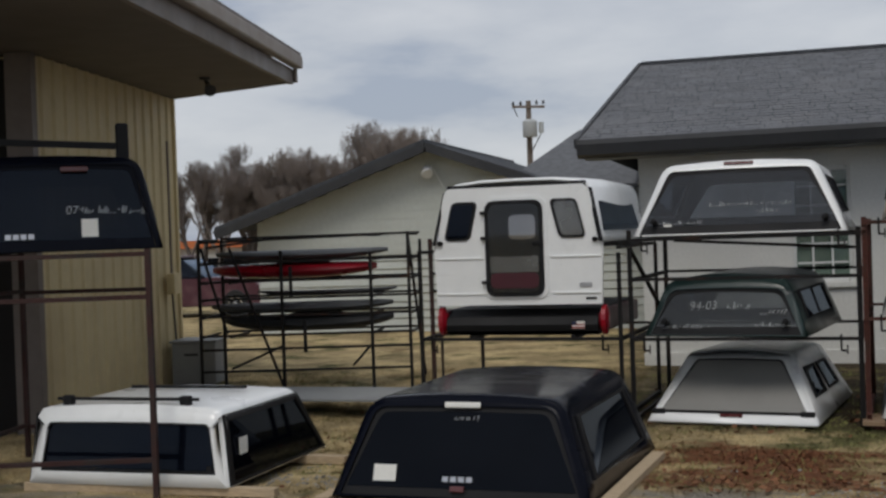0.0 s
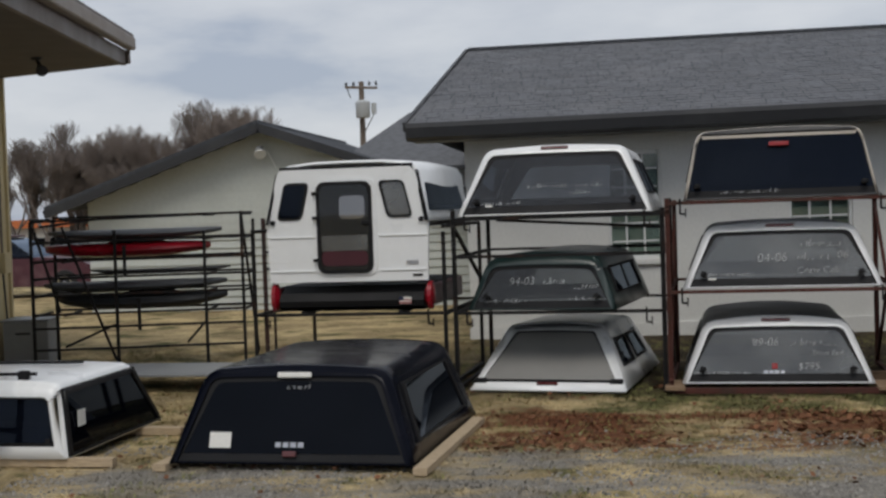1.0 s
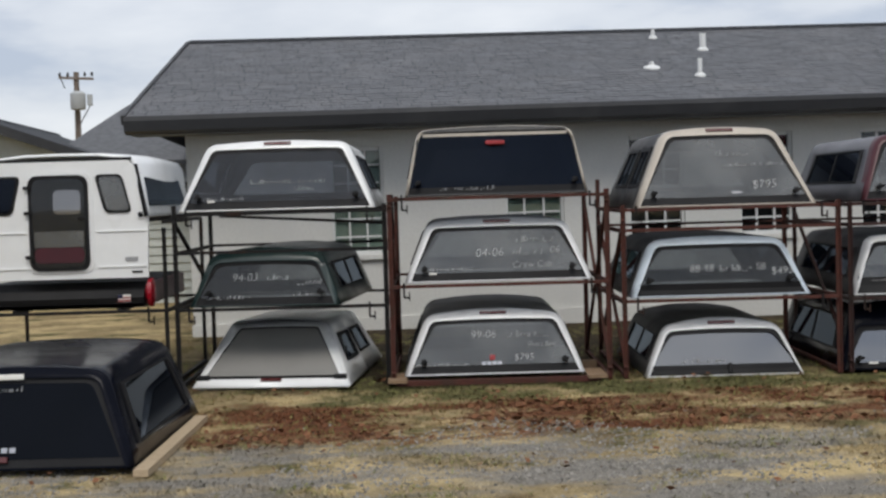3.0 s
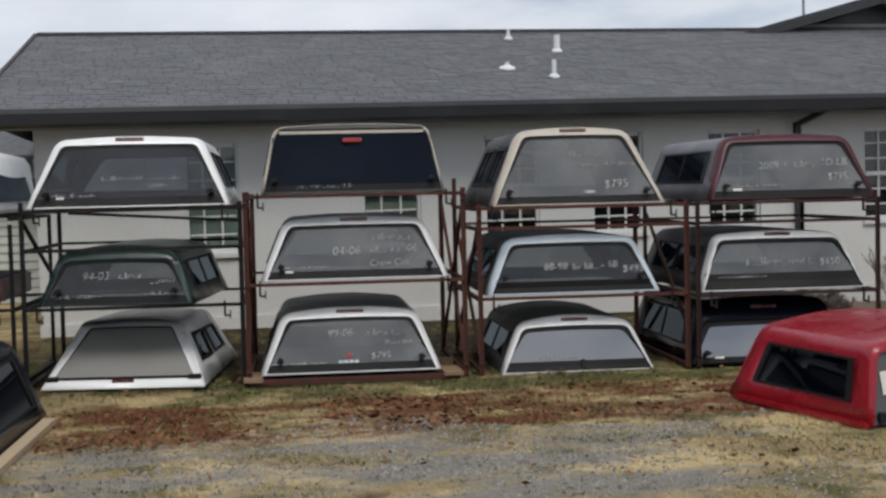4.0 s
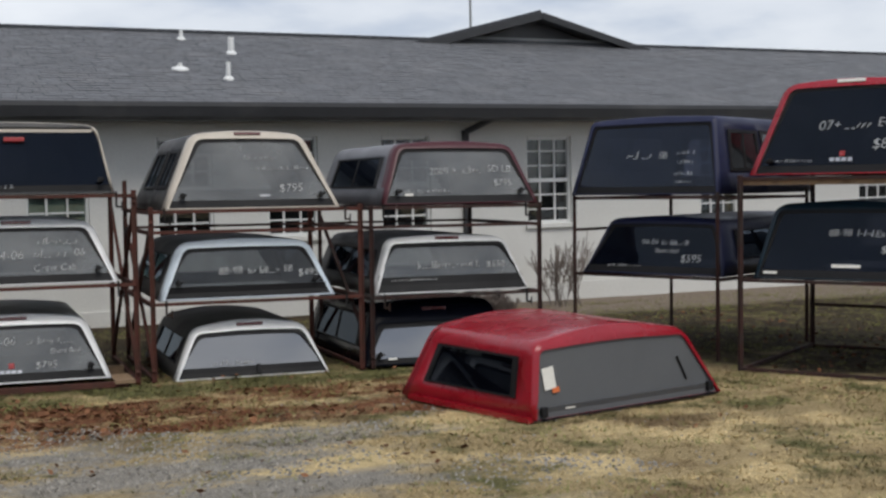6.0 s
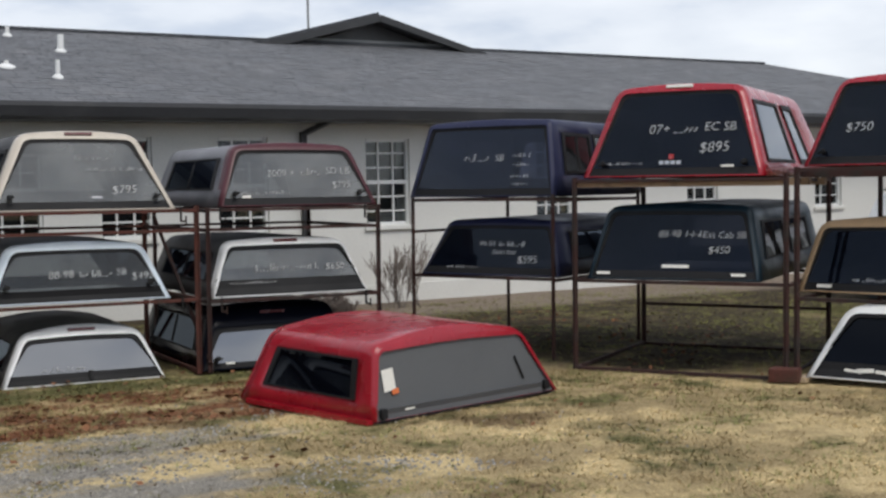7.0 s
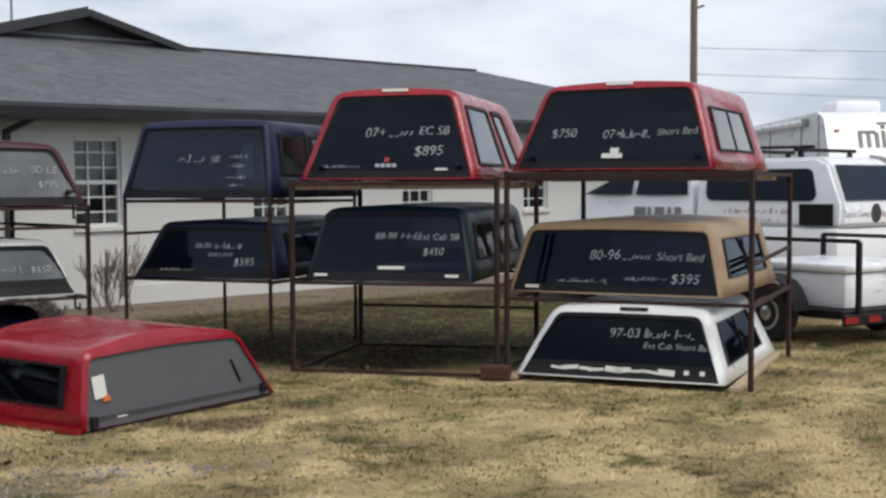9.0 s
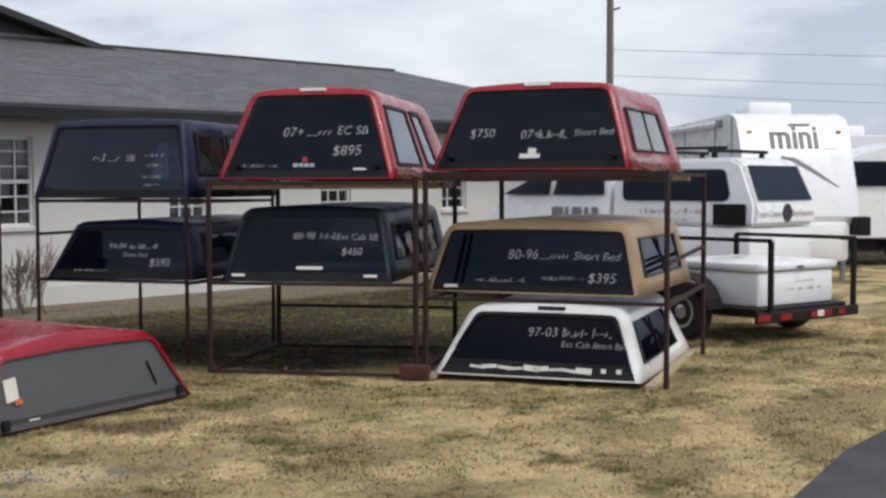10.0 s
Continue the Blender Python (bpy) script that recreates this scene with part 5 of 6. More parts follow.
for z in (0.27, 0.52, 0.68, 0.90, 1.10, 1.30, 1.52, 1.78):
    part("rail", barred((0, 0, z - 0.02 * (z > 1.7)), (KW, 0, z + 0.02 * (z > 1.7)), 0.026), STEEL, kr)
for z in (0.68, 0.90, 1.10, 1.30, 1.52, 1.80):
    for x in (0, 0.35, 1.98, KW):
        part("arm", barred((x, 0, z - 0.016), (x + 0.05, KD, z - 0.016), 0.025), STEEL, kr)
    part("rail", barred((0.1, KD, z), (KW + 0.08, KD, z), 0.026), STEEL, kr)
for a, b in (((0.35, 0.02, 1.7), (0.95, 0.02, 0.05)), ((0.35, 0, 0.3), (0.95, 0, 0.55)), ((1.75, 0, 0.3), (1.98, 0, 0.55)), ((0.02, 0.03, 1.7), (0.3, 0.03, 0.7)), ((KW, 0, 1.8), (KW + 0.1, KD, 0.1)), ((0.1, 0, 1.70), (0.7, KD, 1.78))):
    part("brace", barred(a, b, 0.028), STEEL, kr)
for x in (KW + 0.25,):
    part("gate_post", barred((x, 0.1, 0), (x, 0.1, 1.72), 0.05), DARKRUST, kr)
    part("gate_post", barred((x + 0.1, 0.1, 0), (x + 0.1, 0.1, 1.70), 0.03), STEEL, kr)
for z in (0.62, 1.12, 1.32):
    part("gate_bar", barred((KW + 0.25, 0.1, z), (KW + 0.42, 0.12, z), 0.03), STEEL, kr)


def kayak(x0, x1, z, w, h, material, label, cockpit=True, tip=0.03):
    o = thing("kayak", KM @ pose((x0 + x1) / 2, 0.36, z), label, "kayak", "boats on the rack")
    L = x1 - x0
    bm = bmesh.new()
    rows = []
    n = 22
    for i in range(n + 1):
        s = -1 + 2 * i / n
        k = max(1 - abs(s) ** 2.6, 0) ** 0.62 + 0.02
        lift = tip * abs(s) ** 3
        rows.append([(s * L / 2, w / 2 * k * math.cos(a), lift + h * 0.5 + h * 0.5 * (0.35 + 0.65 * k) * (math.sin(a) if math.sin(a) > 0 else 0.9 * math.sin(a))) for a in [2 * math.pi * j / 14 for j in range(14)]])
    vr = grid_faces(bm, rows, True)
    bm.faces.new(vr[0])
    bm.faces.new(vr[-1])
    bmesh.ops.recalc_face_normals(bm, faces=list(bm.faces))
    smooth(part("hull", bm, material, o), 50)
    if cockpit:
        bm = bmesh.new()
        lathe(bm, [(0.17, 0), (0.19, 0.02), (0.16, 0.035)], pose(0.1, 0, h * 0.97) @ Matrix.Diagonal((1.8, 1, 1, 1)), 18)
        part("cockpit_rim", bm, RUBBER, o)
        part("strap", boxed((-0.02, -w / 2 - 0.012, -0.22), (0.02, -w / 2 - 0.004, h * 0.8)), RUBBER, o, "black tie-down strap")
    return o


KGREY = mat("faded_grey_plastic", (0.09, 0.095, 0.10), 0.55, grain=0.15, scale=12, stain=(0.14, 0.14, 0.14), stain_at=(0.55, 0.85))
KDARK = mat("dark_plastic", (0.03, 0.032, 0.035), 0.5, grain=0.15, scale=12)
kayak(0.12, 2.16, 1.525, 0.55, 0.12, KGREY, "dark grey kayak lying on the top arms", False)
kayak(0.08, 2.02, 1.305, 0.6, 0.19, RED, "bright red kayak strapped to the rack")
kayak(0.05, 2.2, 0.905, 0.6, 0.13, KGREY, "faded grey kayak on the rack", False)
kayak(0.20, 2.2, 0.685, 0.62, 0.19, KDARK, "black kayak on the lowest arms", True, 0.06)
kayak(0.6, 2.25, 1.105, 0.25, 0.06, KDARK, "narrow black board on the rack", False)
st = thing("metal_sheet", pose(-4.0, 12.9, 0, 0, 0, -4), "long pale galvanised sheet lying on blocks", "sheet metal")
part("sheet", boxed((-1.3, -0.35, 0.16), (1.35, 0.6, 0.19), None, 0.006), GREYBOX, st)
for x in (-1.1, 1.1):
    part("block", boxed((x - 0.1, -0.2, 0), (x + 0.1, 0.4, 0.159)), WOOD, st)

# ---- parked maroon car and far shop ----
TYRE = mat("tyre_rubber", (0.02, 0.02, 0.021), 0.85, grain=0.2, scale=40)


def wheel(parent, x, y, r, w, s, rim=CHROME):
    bm = bmesh.new()
    lathe(bm, [(r * 0.62, -w / 2), (r * 0.95, -w / 2), (r, -w / 4), (r, w / 4), (r * 0.95, w / 2), (r * 0.62, w / 2)], pose(x, y, r, 90, 0, 0), 24)
    t = smooth(part("wheel", bm, TYRE, parent, "black tyre"), 40)
    bm = bmesh.new()
    lathe(bm, [(r * 0.60, -0.01), (r * 0.55, 0.015), (r * 0.2, 0.0), (r * 0.12, 0.03)], pose(x, y + s * w * 0.45, r, -90 * s, 0, 0), 20)
    part("rim", bm, rim, t, "pale steel rim")
    for k in range(8):
        a = 2 * math.pi * k / 8
        part("vent_hole", boxed((-0.03, -0.004, -0.02), (0.03, 0.004, 0.02), pose(x + r * 0.4 * math.cos(a), y + s * (w * 0.45 + 0.022), r + r * 0.4 * math.sin(a), 0, -math.degrees(a), 0), 0.003), TYRE, t)
    return t


def extrude_profile(points, y0, y1, inset=0.0):
    """A side profile in x and z, given width in y, its upper edge drawn in by inset."""
    bm = bmesh.new()
    zs = [p[1] for p in points]
    lo, hi = min(zs), max(zs)
    k = lambda z: inset * (z - lo) / (hi - lo)
    rows = [[(x, y0 + k(z) if e == 0 else y1 - k(z), z) for x, z in points] for e in (0, 1)]
    vr = grid_faces(bm, rows, True)
    bm.faces.new(vr[0])
    bm.faces.new(vr[1][::-1])
    bmesh.ops.recalc_face_normals(bm, faces=list(bm.faces))
    bmesh.ops.bevel(bm, geom=list(bm.edges), offset=0.03, segments=2, affect="EDGES")
    return bm


car = thing("parked_car", pose(-13.2, 28.9, 0, 0, 0, 4), "dark maroon parked car beyond the lawn", "car")
smooth(part("body", extrude_profile([(-2.6, 0.25), (2.0, 0.25), (2.05, 0.62), (1.5, 0.86), (0.6, 0.92), (-2.6, 0.95)], -0.85, 0.85, 0.08), MAROON, car), 40)
smooth(part("cabin", extrude_profile([(-2.3, 0.93), (0.55, 0.9), (-0.1, 1.36), (-2.1, 1.40)], -0.78, 0.78, 0.15), GLASS_DARK, car), 40)
part("roof_panel", boxed((-2.0, -0.6, 1.38), (-0.15, 0.6, 1.43), None, 0.02), MAROON, car)
for x in (-1.9, 1.25):
    for s in (-1, 1):
        wheel(car, x, s * 0.76, 0.31, 0.2, s)
CREAM = mat("cream_shop_wall", (0.62, 0.60, 0.55), 0.8, grain=0.1, scale=4)
ORANGEBAND = mat("orange_fascia", (0.55, 0.16, 0.05), 0.6, grain=0.12, scale=4)
shop = thing("shop_building", pose(-29, 62, 0), "low distant shop with an orange fascia band", "building")
part("wall", boxed((-14, 0, 0), (6.5, 8, 1.35)), CREAM, shop)
part("fascia", boxed((-14.2, -0.3, 1.35), (6.7, 8, 1.75)), ORANGEBAND, shop)
part("shopfront", boxed((-13, -0.05, 0.2), (6.0, -0.002, 0.85)), GLASS_DARK, shop)


# ---- bare trees ----
BARK = mat("bare_grey_bark", (0.19, 0.165, 0.15), 0.95, grain=0.3, scale=8, spec=0.1)
TWIG = mat("bare_twigs", (0.24, 0.205, 0.185), 0.95, grain=0.3, scale=8, spec=0.1)


def limb_mesh(verts, faces, a, b, ra, rb):
    d = (b - a).normalized()
    u = d.orthogonal().normalized()
    v = d.cross(u)
    n = len(verts)
    for p, r in ((a, ra), (b, rb)):
        for k in range(3):
            t = 2 * math.pi * k / 3
            verts.append(p + (u * math.cos(t) + v * math.sin(t)) * r)
    for k in range(3):
        faces.append((n + k, n + (k + 1) % 3, n + 3 + (k + 1) % 3, n + 3 + k))


def bare_tree(name, m, height, seed, label, spread=0.55, depth=6, kids=(2, 4), stems=1, thick=0.03, group="bare trees", category="tree"):
    rnd = random.Random(seed)
    o = thing(name, m, label, category, group)
    trunk, tf, twig, wf = [], [], [], []

    def grow(p, d, length, r, level):
        q = p
        steps = 3 if level < 2 else 2
        for s in range(steps):
            d = (d + Vector((rnd.uniform(-1, 1), rnd.uniform(-1, 1), rnd.uniform(-0.3, 0.7))) * 0.16).normalized()
            e = q + d * length / steps
            r2 = r * (0.86 if level else 0.9)
            limb_mesh(*((trunk, tf) if level < 2 else (twig, wf)), q, e, r, r2)
            q, r = e, r2
            if level < depth and s >= (1 if level == 0 else 0):
                for _ in range(rnd.randint(*kids) if s == steps - 1 else rnd.randint(0, 2)):
                    nd = (d + Vector((rnd.uniform(-1, 1), rnd.uniform(-1, 1), rnd.uniform(-0.1, 1.0))) * spread * 1.25).normalized()
                    grow(q, nd, length * rnd.uniform(0.55, 0.8), max(r * 0.62, 0.006), level + 1)

    for k in range(stems):
        d = Vector((rnd.uniform(-0.4, 0.4), rnd.uniform(-0.4, 0.4), 1)).normalized() if stems > 1 else Vector((0, 0, 1))
        grow(Vector((rnd.uniform(-0.1, 0.1), rnd.uniform(-0.1, 0.1), -0.1)) * stems ** 0.5, d, height * 0.34, height * thick, 0)
        if stems > 1:
            me = bpy.data.meshes.new("stem")
            me.from_pydata(trunk, [], tf)
            me.materials.append(BARK)
            new("stem", me).parent = o
            trunk.clear()
            tf.clear()
    for nm, vs, fs, mt in (("trunk", trunk, tf, BARK), ("crown", twig, wf, TWIG)):
        if not vs:
            continue
        me = bpy.data.meshes.new(nm)
        me.from_pydata(vs, [], fs)
        me.materials.append(mt)
        ob = new(nm, me)
        ob.parent = o
    return o


TL = "bare grey-brown winter tree with a dense twiggy crown"
kinds = [bare_tree("bare_tree", pose(-23.5 + 1.2 * k, 52 + (k % 3) * 3, 0), h, 11 + k, TL, 0.42) for k, h in enumerate((5.2, 5.8, 5.4))]
rnd = random.Random(8)
for k in range(3, 27):
    x = -24.6 + 0.42 * k + rnd.uniform(-0.3, 0.3)
    s = rnd.uniform(0.85, 1.0) * (1.12 if k > 18 else 0.92)
    c = copy_thing(kinds[k % 3], pose(x, 50 + rnd.uniform(0, 9), 0, 0, 0, rnd.uniform(0, 360)) @ Matrix.Scale(s, 4))
for k, (x, y, h) in enumerate(((40, 44, 5.0), (47, 40, 5.5), (52, 36, 4.5))):
    c = copy_thing(kinds[k % 3], pose(x, y, 0, 0, 0, 50 * k))
bare_tree("bare_shrub", pose(10.25, 16.3, 0), 1.5, 31, "leafless thin-stemmed shrub against the grey wall", 0.35, 3, (1, 3), 9, 0.006, "shrubs", "shrub")
bare_tree("bare_shrub", pose(7.25, 13.4, 0), 0.9, 33, "dark dry shrub growing between the racks", 0.6, 4, (2, 4), 9, 0.007, "shrubs", "shrub")

# ---- utility poles ----
POLEWOOD = mat("weathered_pole", (0.20, 0.16, 0.13), 0.9, grain=0.3, scale=6, stretch=(6, 6, 1))
TRANSF = mat("pale_grey_transformer", (0.46, 0.48, 0.48), 0.5, grain=0.08, scale=8)
up = thing("utility_pole", pose(-10.44, 60, 0), "wooden utility pole with a crossarm and grey transformer", "utility pole")
bm = bmesh.new()
lathe(bm, [(0.17, 0), (0.12, 7.75)], Matrix(), 10)
part("pole_shaft", bm, POLEWOOD, up)
part("crossarm", barred((-0.75, -0.12, 7.5), (0.78, -0.12, 7.42), 0.11), POLEWOOD, up)
for x in (-0.7, -0.35, 0.4, 0.72):
    bm = bmesh.new()
    lathe(bm, [(0.04, 0), (0.07, 0.08), (0.03, 0.2)], pose(x, -0.12, 7.54), 8)
    part("insulator", bm, GUTTER, up)
part("drop_wire", barred((-0.68, -0.14, 7.5), (-0.5, -0.14, 7.0), 0.04), GUTTER, up)
bm = bmesh.new()
lathe(bm, [(0.30, 0), (0.34, 0.05), (0.34, 0.72), (0.22, 0.82)], pose(0.12, -0.46, 6.02), 14)
smooth(part("transformer", bm, TRANSF, up, "pale grey drum transformer"), 40)
bm = bmesh.new()
lathe(bm, [(0.12, 0), (0.12, 0.5)], pose(0.62, -0.3, 6.2), 10)
part("capacitor", bm, TRANSF, up)
part("drop_wire", barred((0.62, -0.3, 6.2), (0.15, -0.2, 5.4), 0.035), GUTTER, up)
up = thing("utility_pole", pose(34.2, 22, 0), "tall slim wooden utility pole beyond the campers", "utility pole")
bm = bmesh.new()
lathe(bm, [(0.13, 0), (0.10, 11)], Matrix(), 10)
part("pole_shaft", bm, POLEWOOD, up)
part("bracket", barred((0, 0, 7.2), (0.25, -0.2, 7.3), 0.06), GUTTER, up)
for k, (z0, z1) in enumerate(((6.0, 8.2), (5.2, 6.6), (4.7, 5.6))):
    wire = thing("overhead_wire", Matrix(), "thin dark overhead wire", "wire", "overhead wires")
    cu = [Vector((34.2 + 40 * t, 22 - 14 * t, z0 + (z1 - z0) * t - 2.0 * t * (1 - t) * 0.6)) for t in [j / 8 for j in range(9)]]
    bm = bmesh.new()
    for a, b in zip(cu, cu[1:]):
        bar(bm, a, b, 0.016)
    part("strand", bm, GREYTRIM, wire)

# ---- white pickup with a cap, utility trailer and campers ----
WHITEBODY = mat("white_vehicle_paint", (0.88, 0.89, 0.90), 0.3, grain=0.03, scale=4, stain=(0.6, 0.6, 0.6), stain_at=(0.6, 0.9), coat=0.4)
TEXTBLACK = mat("black_vinyl_lettering", (0.03, 0.03, 0.035), 0.5, grain=0.1)
TEXTRED = mat("red_vinyl_lettering", (0.25, 0.03, 0.03), 0.5, grain=0.1)
PM = pose(15.92, 7.95, 0, 0, 0, -2)
pk = thing("pickup_truck", PM, "white pickup truck with a lettered truck cap and roof bars", "pickup truck")
# local axes: x across the tail, y forward along the truck
smooth(part("bed", boxed((0, 0.05, 0.45), (1.85, 2.3, 1.30), None, 0.05), WHITEBODY, pk), 40)
smooth(part("cab", boxed((0.02, 2.32, 0.45), (1.83, 4.0, 1.32), None, 0.05), WHITEBODY, pk), 40)
smooth(part("bonnet", boxed((0.05, 4.0, 0.45), (1.80, 5.3, 1.15), None, 0.10), WHITEBODY, pk), 40)
ROOF_IN = 0.16
bm = bmesh.new()
rows = [[(0.02 + k, y, z), (1.83 - k, y, z)] for y, z, k in ((2.36, 1.30, 0), (2.40, 1.72, 0.04), (2.46, 2.10, ROOF_IN), (3.75, 2.12, ROOF_IN), (4.55, 1.62, 0.06), (4.7, 1.30, 0.02))]
vr = grid_faces(bm, rows)
bm.faces.new([r[0] for r in vr])
bm.faces.new([r[1] for r in vr][::-1])
bmesh.ops.recalc_face_normals(bm, faces=list(bm.faces))
bmesh.ops.bevel(bm, geom=list(bm.edges), offset=0.03, segments=2, affect="EDGES")
ct = smooth(part("cab_top", bm, WHITEBODY, pk), 40)
for y0, y1, y2, y3 in ((2.48, 3.42, 3.38, 2.54), (3.50, 4.40, 3.74, 3.50)):
    bm = bmesh.new()
    bm.faces.new([bm.verts.new((0.02 + 0.31 * (z - 1.70) + 0.022, y, z)) for y, z in ((y0, 1.74), (y1, 1.74), (y2, 2.05), (y3, 2.05))])
    solid(part("side_window", bm, GLASS_DARK, ct), 0.012, 0)
part("door_handle", boxed((-0.02, 2.40, 1.16), (0.03, 2.56, 1.20), None, 0.008), RUBBER, pk, "black door handle")
for k, (y0, w) in enumerate(((2.56, 0.10), (2.74, 0.05), (2.86, 0.16), (3.10, 0.05), (3.20, 0.20))):
    part("emblem_shape", boxed((-0.006, y0, 1.36 if k % 2 else 1.40), (0.018, y0 + w, 1.56)), GREYTRIM, pk, "grey vinyl sign shape")
prof = [(0.0, 1.31), (0.0, 1.62), (0.24, 2.18), (0.42, 2.26), (2.1, 2.24), (2.32, 2.10), (2.34, 1.31)]
bm = bmesh.new()
rows = [[((0.02 + 0.10 * (z - 1.3)) if e == 0 else (1.83 - 0.10 * (z - 1.3)), y, z) for y, z in prof] for e in (0, 1)]
vr = grid_faces(bm, rows, True)
bm.faces.new(vr[0])
bm.faces.new(vr[1][::-1])
bmesh.ops.recalc_face_normals(bm, faces=list(bm.faces))
bmesh.ops.bevel(bm, geom=list(bm.edges), offset=0.05, segments=2, affect="EDGES")
cp = smooth(part("cap", bm, WHITEBODY, pk), 40)
bm = bmesh.new()
q = [(0.14, 0.017, 1.66), (1.71, 0.017, 1.66), (1.64, 0.223, 2.14), (0.21, 0.223, 2.14)]
bm.faces.new([bm.verts.new(Vector(p) + Vector((0, -0.012, 0.008))) for p in q])
solid(part("rear_window", bm, GLASS_DARK, cp), 0.01, 0)
for y0, y1, z0, z1 in ((0.40, 2.15, 1.66, 2.10),):
    bm = bmesh.new()
    pts = []
    for cy, cz, a0 in ((y1 - 0.1, z0 + 0.1, -90), (y1 - 0.1, z1 - 0.1, 0), (y0 + 0.16, z1 - 0.1, 90), (y0 + 0.1, z0 + 0.1, 180)):
        for k in range(4):
            a = radians(a0 + 30 * k)
            yy, zz = cy + 0.1 * math.cos(a), cz + 0.1 * math.sin(a)
            pts.append((0.02 + 0.10 * (zz - 1.3) - 0.012, yy, zz))
    bm.faces.new([bm.verts.new(p) for p in pts])
    solid(part("side_window", bm, GLASS_DARK, cp), 0.012, 0)
part("hatch", boxed((-0.012, 0.12, 1.33), (0.004, 0.62, 1.62)), RUBBER, pk, "open dark side hatch")
for y in (0.75, 1.75):
    part("roof_bar", barred((0.1, y, 2.36), (1.75, y, 2.36), 0.05), RUBBER, pk, "black roof bar")
    for x in (0.25, 1.6):
        part("bar_foot", barred((x, y, 2.24), (x, y, 2.36), 0.06), RUBBER, pk)
part("roof_bar", barred((0.25, 0.55, 2.40), (0.25, 2.0, 2.40), 0.04), RUBBER, pk)
lettering("Truck Covers", 0.135, pose(0.44, -0.006, 1.44, 90, 0, 0), TEXTBLACK, pk, "black lettering", 0)
lettering("Bed Systems", 0.135, pose(1.42, -0.006, 1.44, 90, 0, 0), TEXTRED, pk, "dark red lettering", 0)
bm = bmesh.new()
lathe(bm, [(0.13, 0), (0.13, 0.01)], pose(0.95, 0.0, 1.49, 90, 0, 0), 20)
part("round_emblem", bm, TEXTBLACK, pk)
strokes(1.0, 0.10, pose(-0.02, 1.3, 1.48, 90, 0, -90), TEXTRED, pk, seed=5)
strokes(0.6, 0.05, pose(-0.02, 1.2, 1.38, 90, 0, -90), TEXTBLACK, pk, seed=6)
part("bumper", boxed((0.02, -0.12, 0.5), (1.83, 0.04, 0.68), None, 0.03), CHROME, pk)
for ob in pk.children:
    ob.location.z -= 0.09
# wheels run along y
for y in (1.15, 4.5):
    for x, s in ((0.12, -1), (1.73, 1)):
        bm = bmesh.new()
        lathe(bm, [(0.22, -0.11), (0.35, -0.11), (0.37, -0.05), (0.37, 0.05), (0.35, 0.11), (0.22, 0.11)], pose(x, y, 0.37, 0, 90, 0), 24)
        t = smooth(part("wheel", bm, TYRE, pk), 40)
        bm = bmesh.new()
        lathe(bm, [(0.22, 0), (0.20, 0.02), (0.06, 0.01)], pose(x + s * 0.09, y, 0.37, 0, 90 * s, 0), 20)
        part("rim", bm, CHROME, t)

# utility trailer with a white cargo box and black rails
TM = pose(13.95, 7.15, 0, 0, 0, -12)
tr = thing("utility_trailer", TM, "black utility trailer with a white cargo box", "trailer")
part("deck", boxed((-0.60, -0.75, 0.30), (1.06, 0.95, 0.40), None, 0.015), STEEL, tr)
part("bumper_bar", boxed((-0.66, -0.83, 0.24), (1.20, -0.755, 0.36), None, 0.01), STEEL, tr)
smooth(part("cargo_box", boxed((-0.44, -0.62, 0.40), (0.98, 0.85, 0.80), None, 0.04), WHITEBODY, tr, "white fibreglass cargo box"), 40)
smooth(part("box_lid", boxed((-0.48, -0.66, 0.805), (1.02, 0.89, 0.90), None, 0.035), WHITEBODY, tr), 40)
part("lid_latch", boxed((0.22, -0.68, 0.83), (0.34, -0.661, 0.855), None, 0.004), RUBBER, tr)
strokes(0.42, 0.045, pose(0.38, -0.624, 0.66, 90, 0, 0), GREYTRIM, tr, seed=9)
strokes(0.66, 0.045, pose(0.38, -0.624, 0.57, 90, 0, 0), GREYTRIM, tr, seed=10)
for x, y in ((-0.42, -0.79), (1.14, -0.79), (-0.56, 0.9), (1.05, 0.9)):
    part("rail_post", barred((x, y, 0.30), (x, y, 1.16), 0.05), STEEL, tr)
for a, b in (((0.90, -0.79, 1.16), (1.16, -0.79, 1.155)), ((1.14, -0.79, 1.16), (1.05, 0.9, 1.16)), ((-0.42, -0.79, 1.165), (-0.56, 0.9, 1.165))):
    part("rail", barred(a, b, 0.045), STEEL, tr)
for x0, x1, m in ((-0.62, -0.40, REDLENS), (-0.22, -0.02, REDLENS), (0.34, 0.46, REDLENS), (0.46, 0.58, PAPER), (0.58, 0.72, REDLENS), (0.86, 1.0, REDLENS)):
    part("marker_light", boxed((x0 - 0.08, -0.842, 0.27), (x1 - 0.08, -0.831, 0.34)), m, tr)
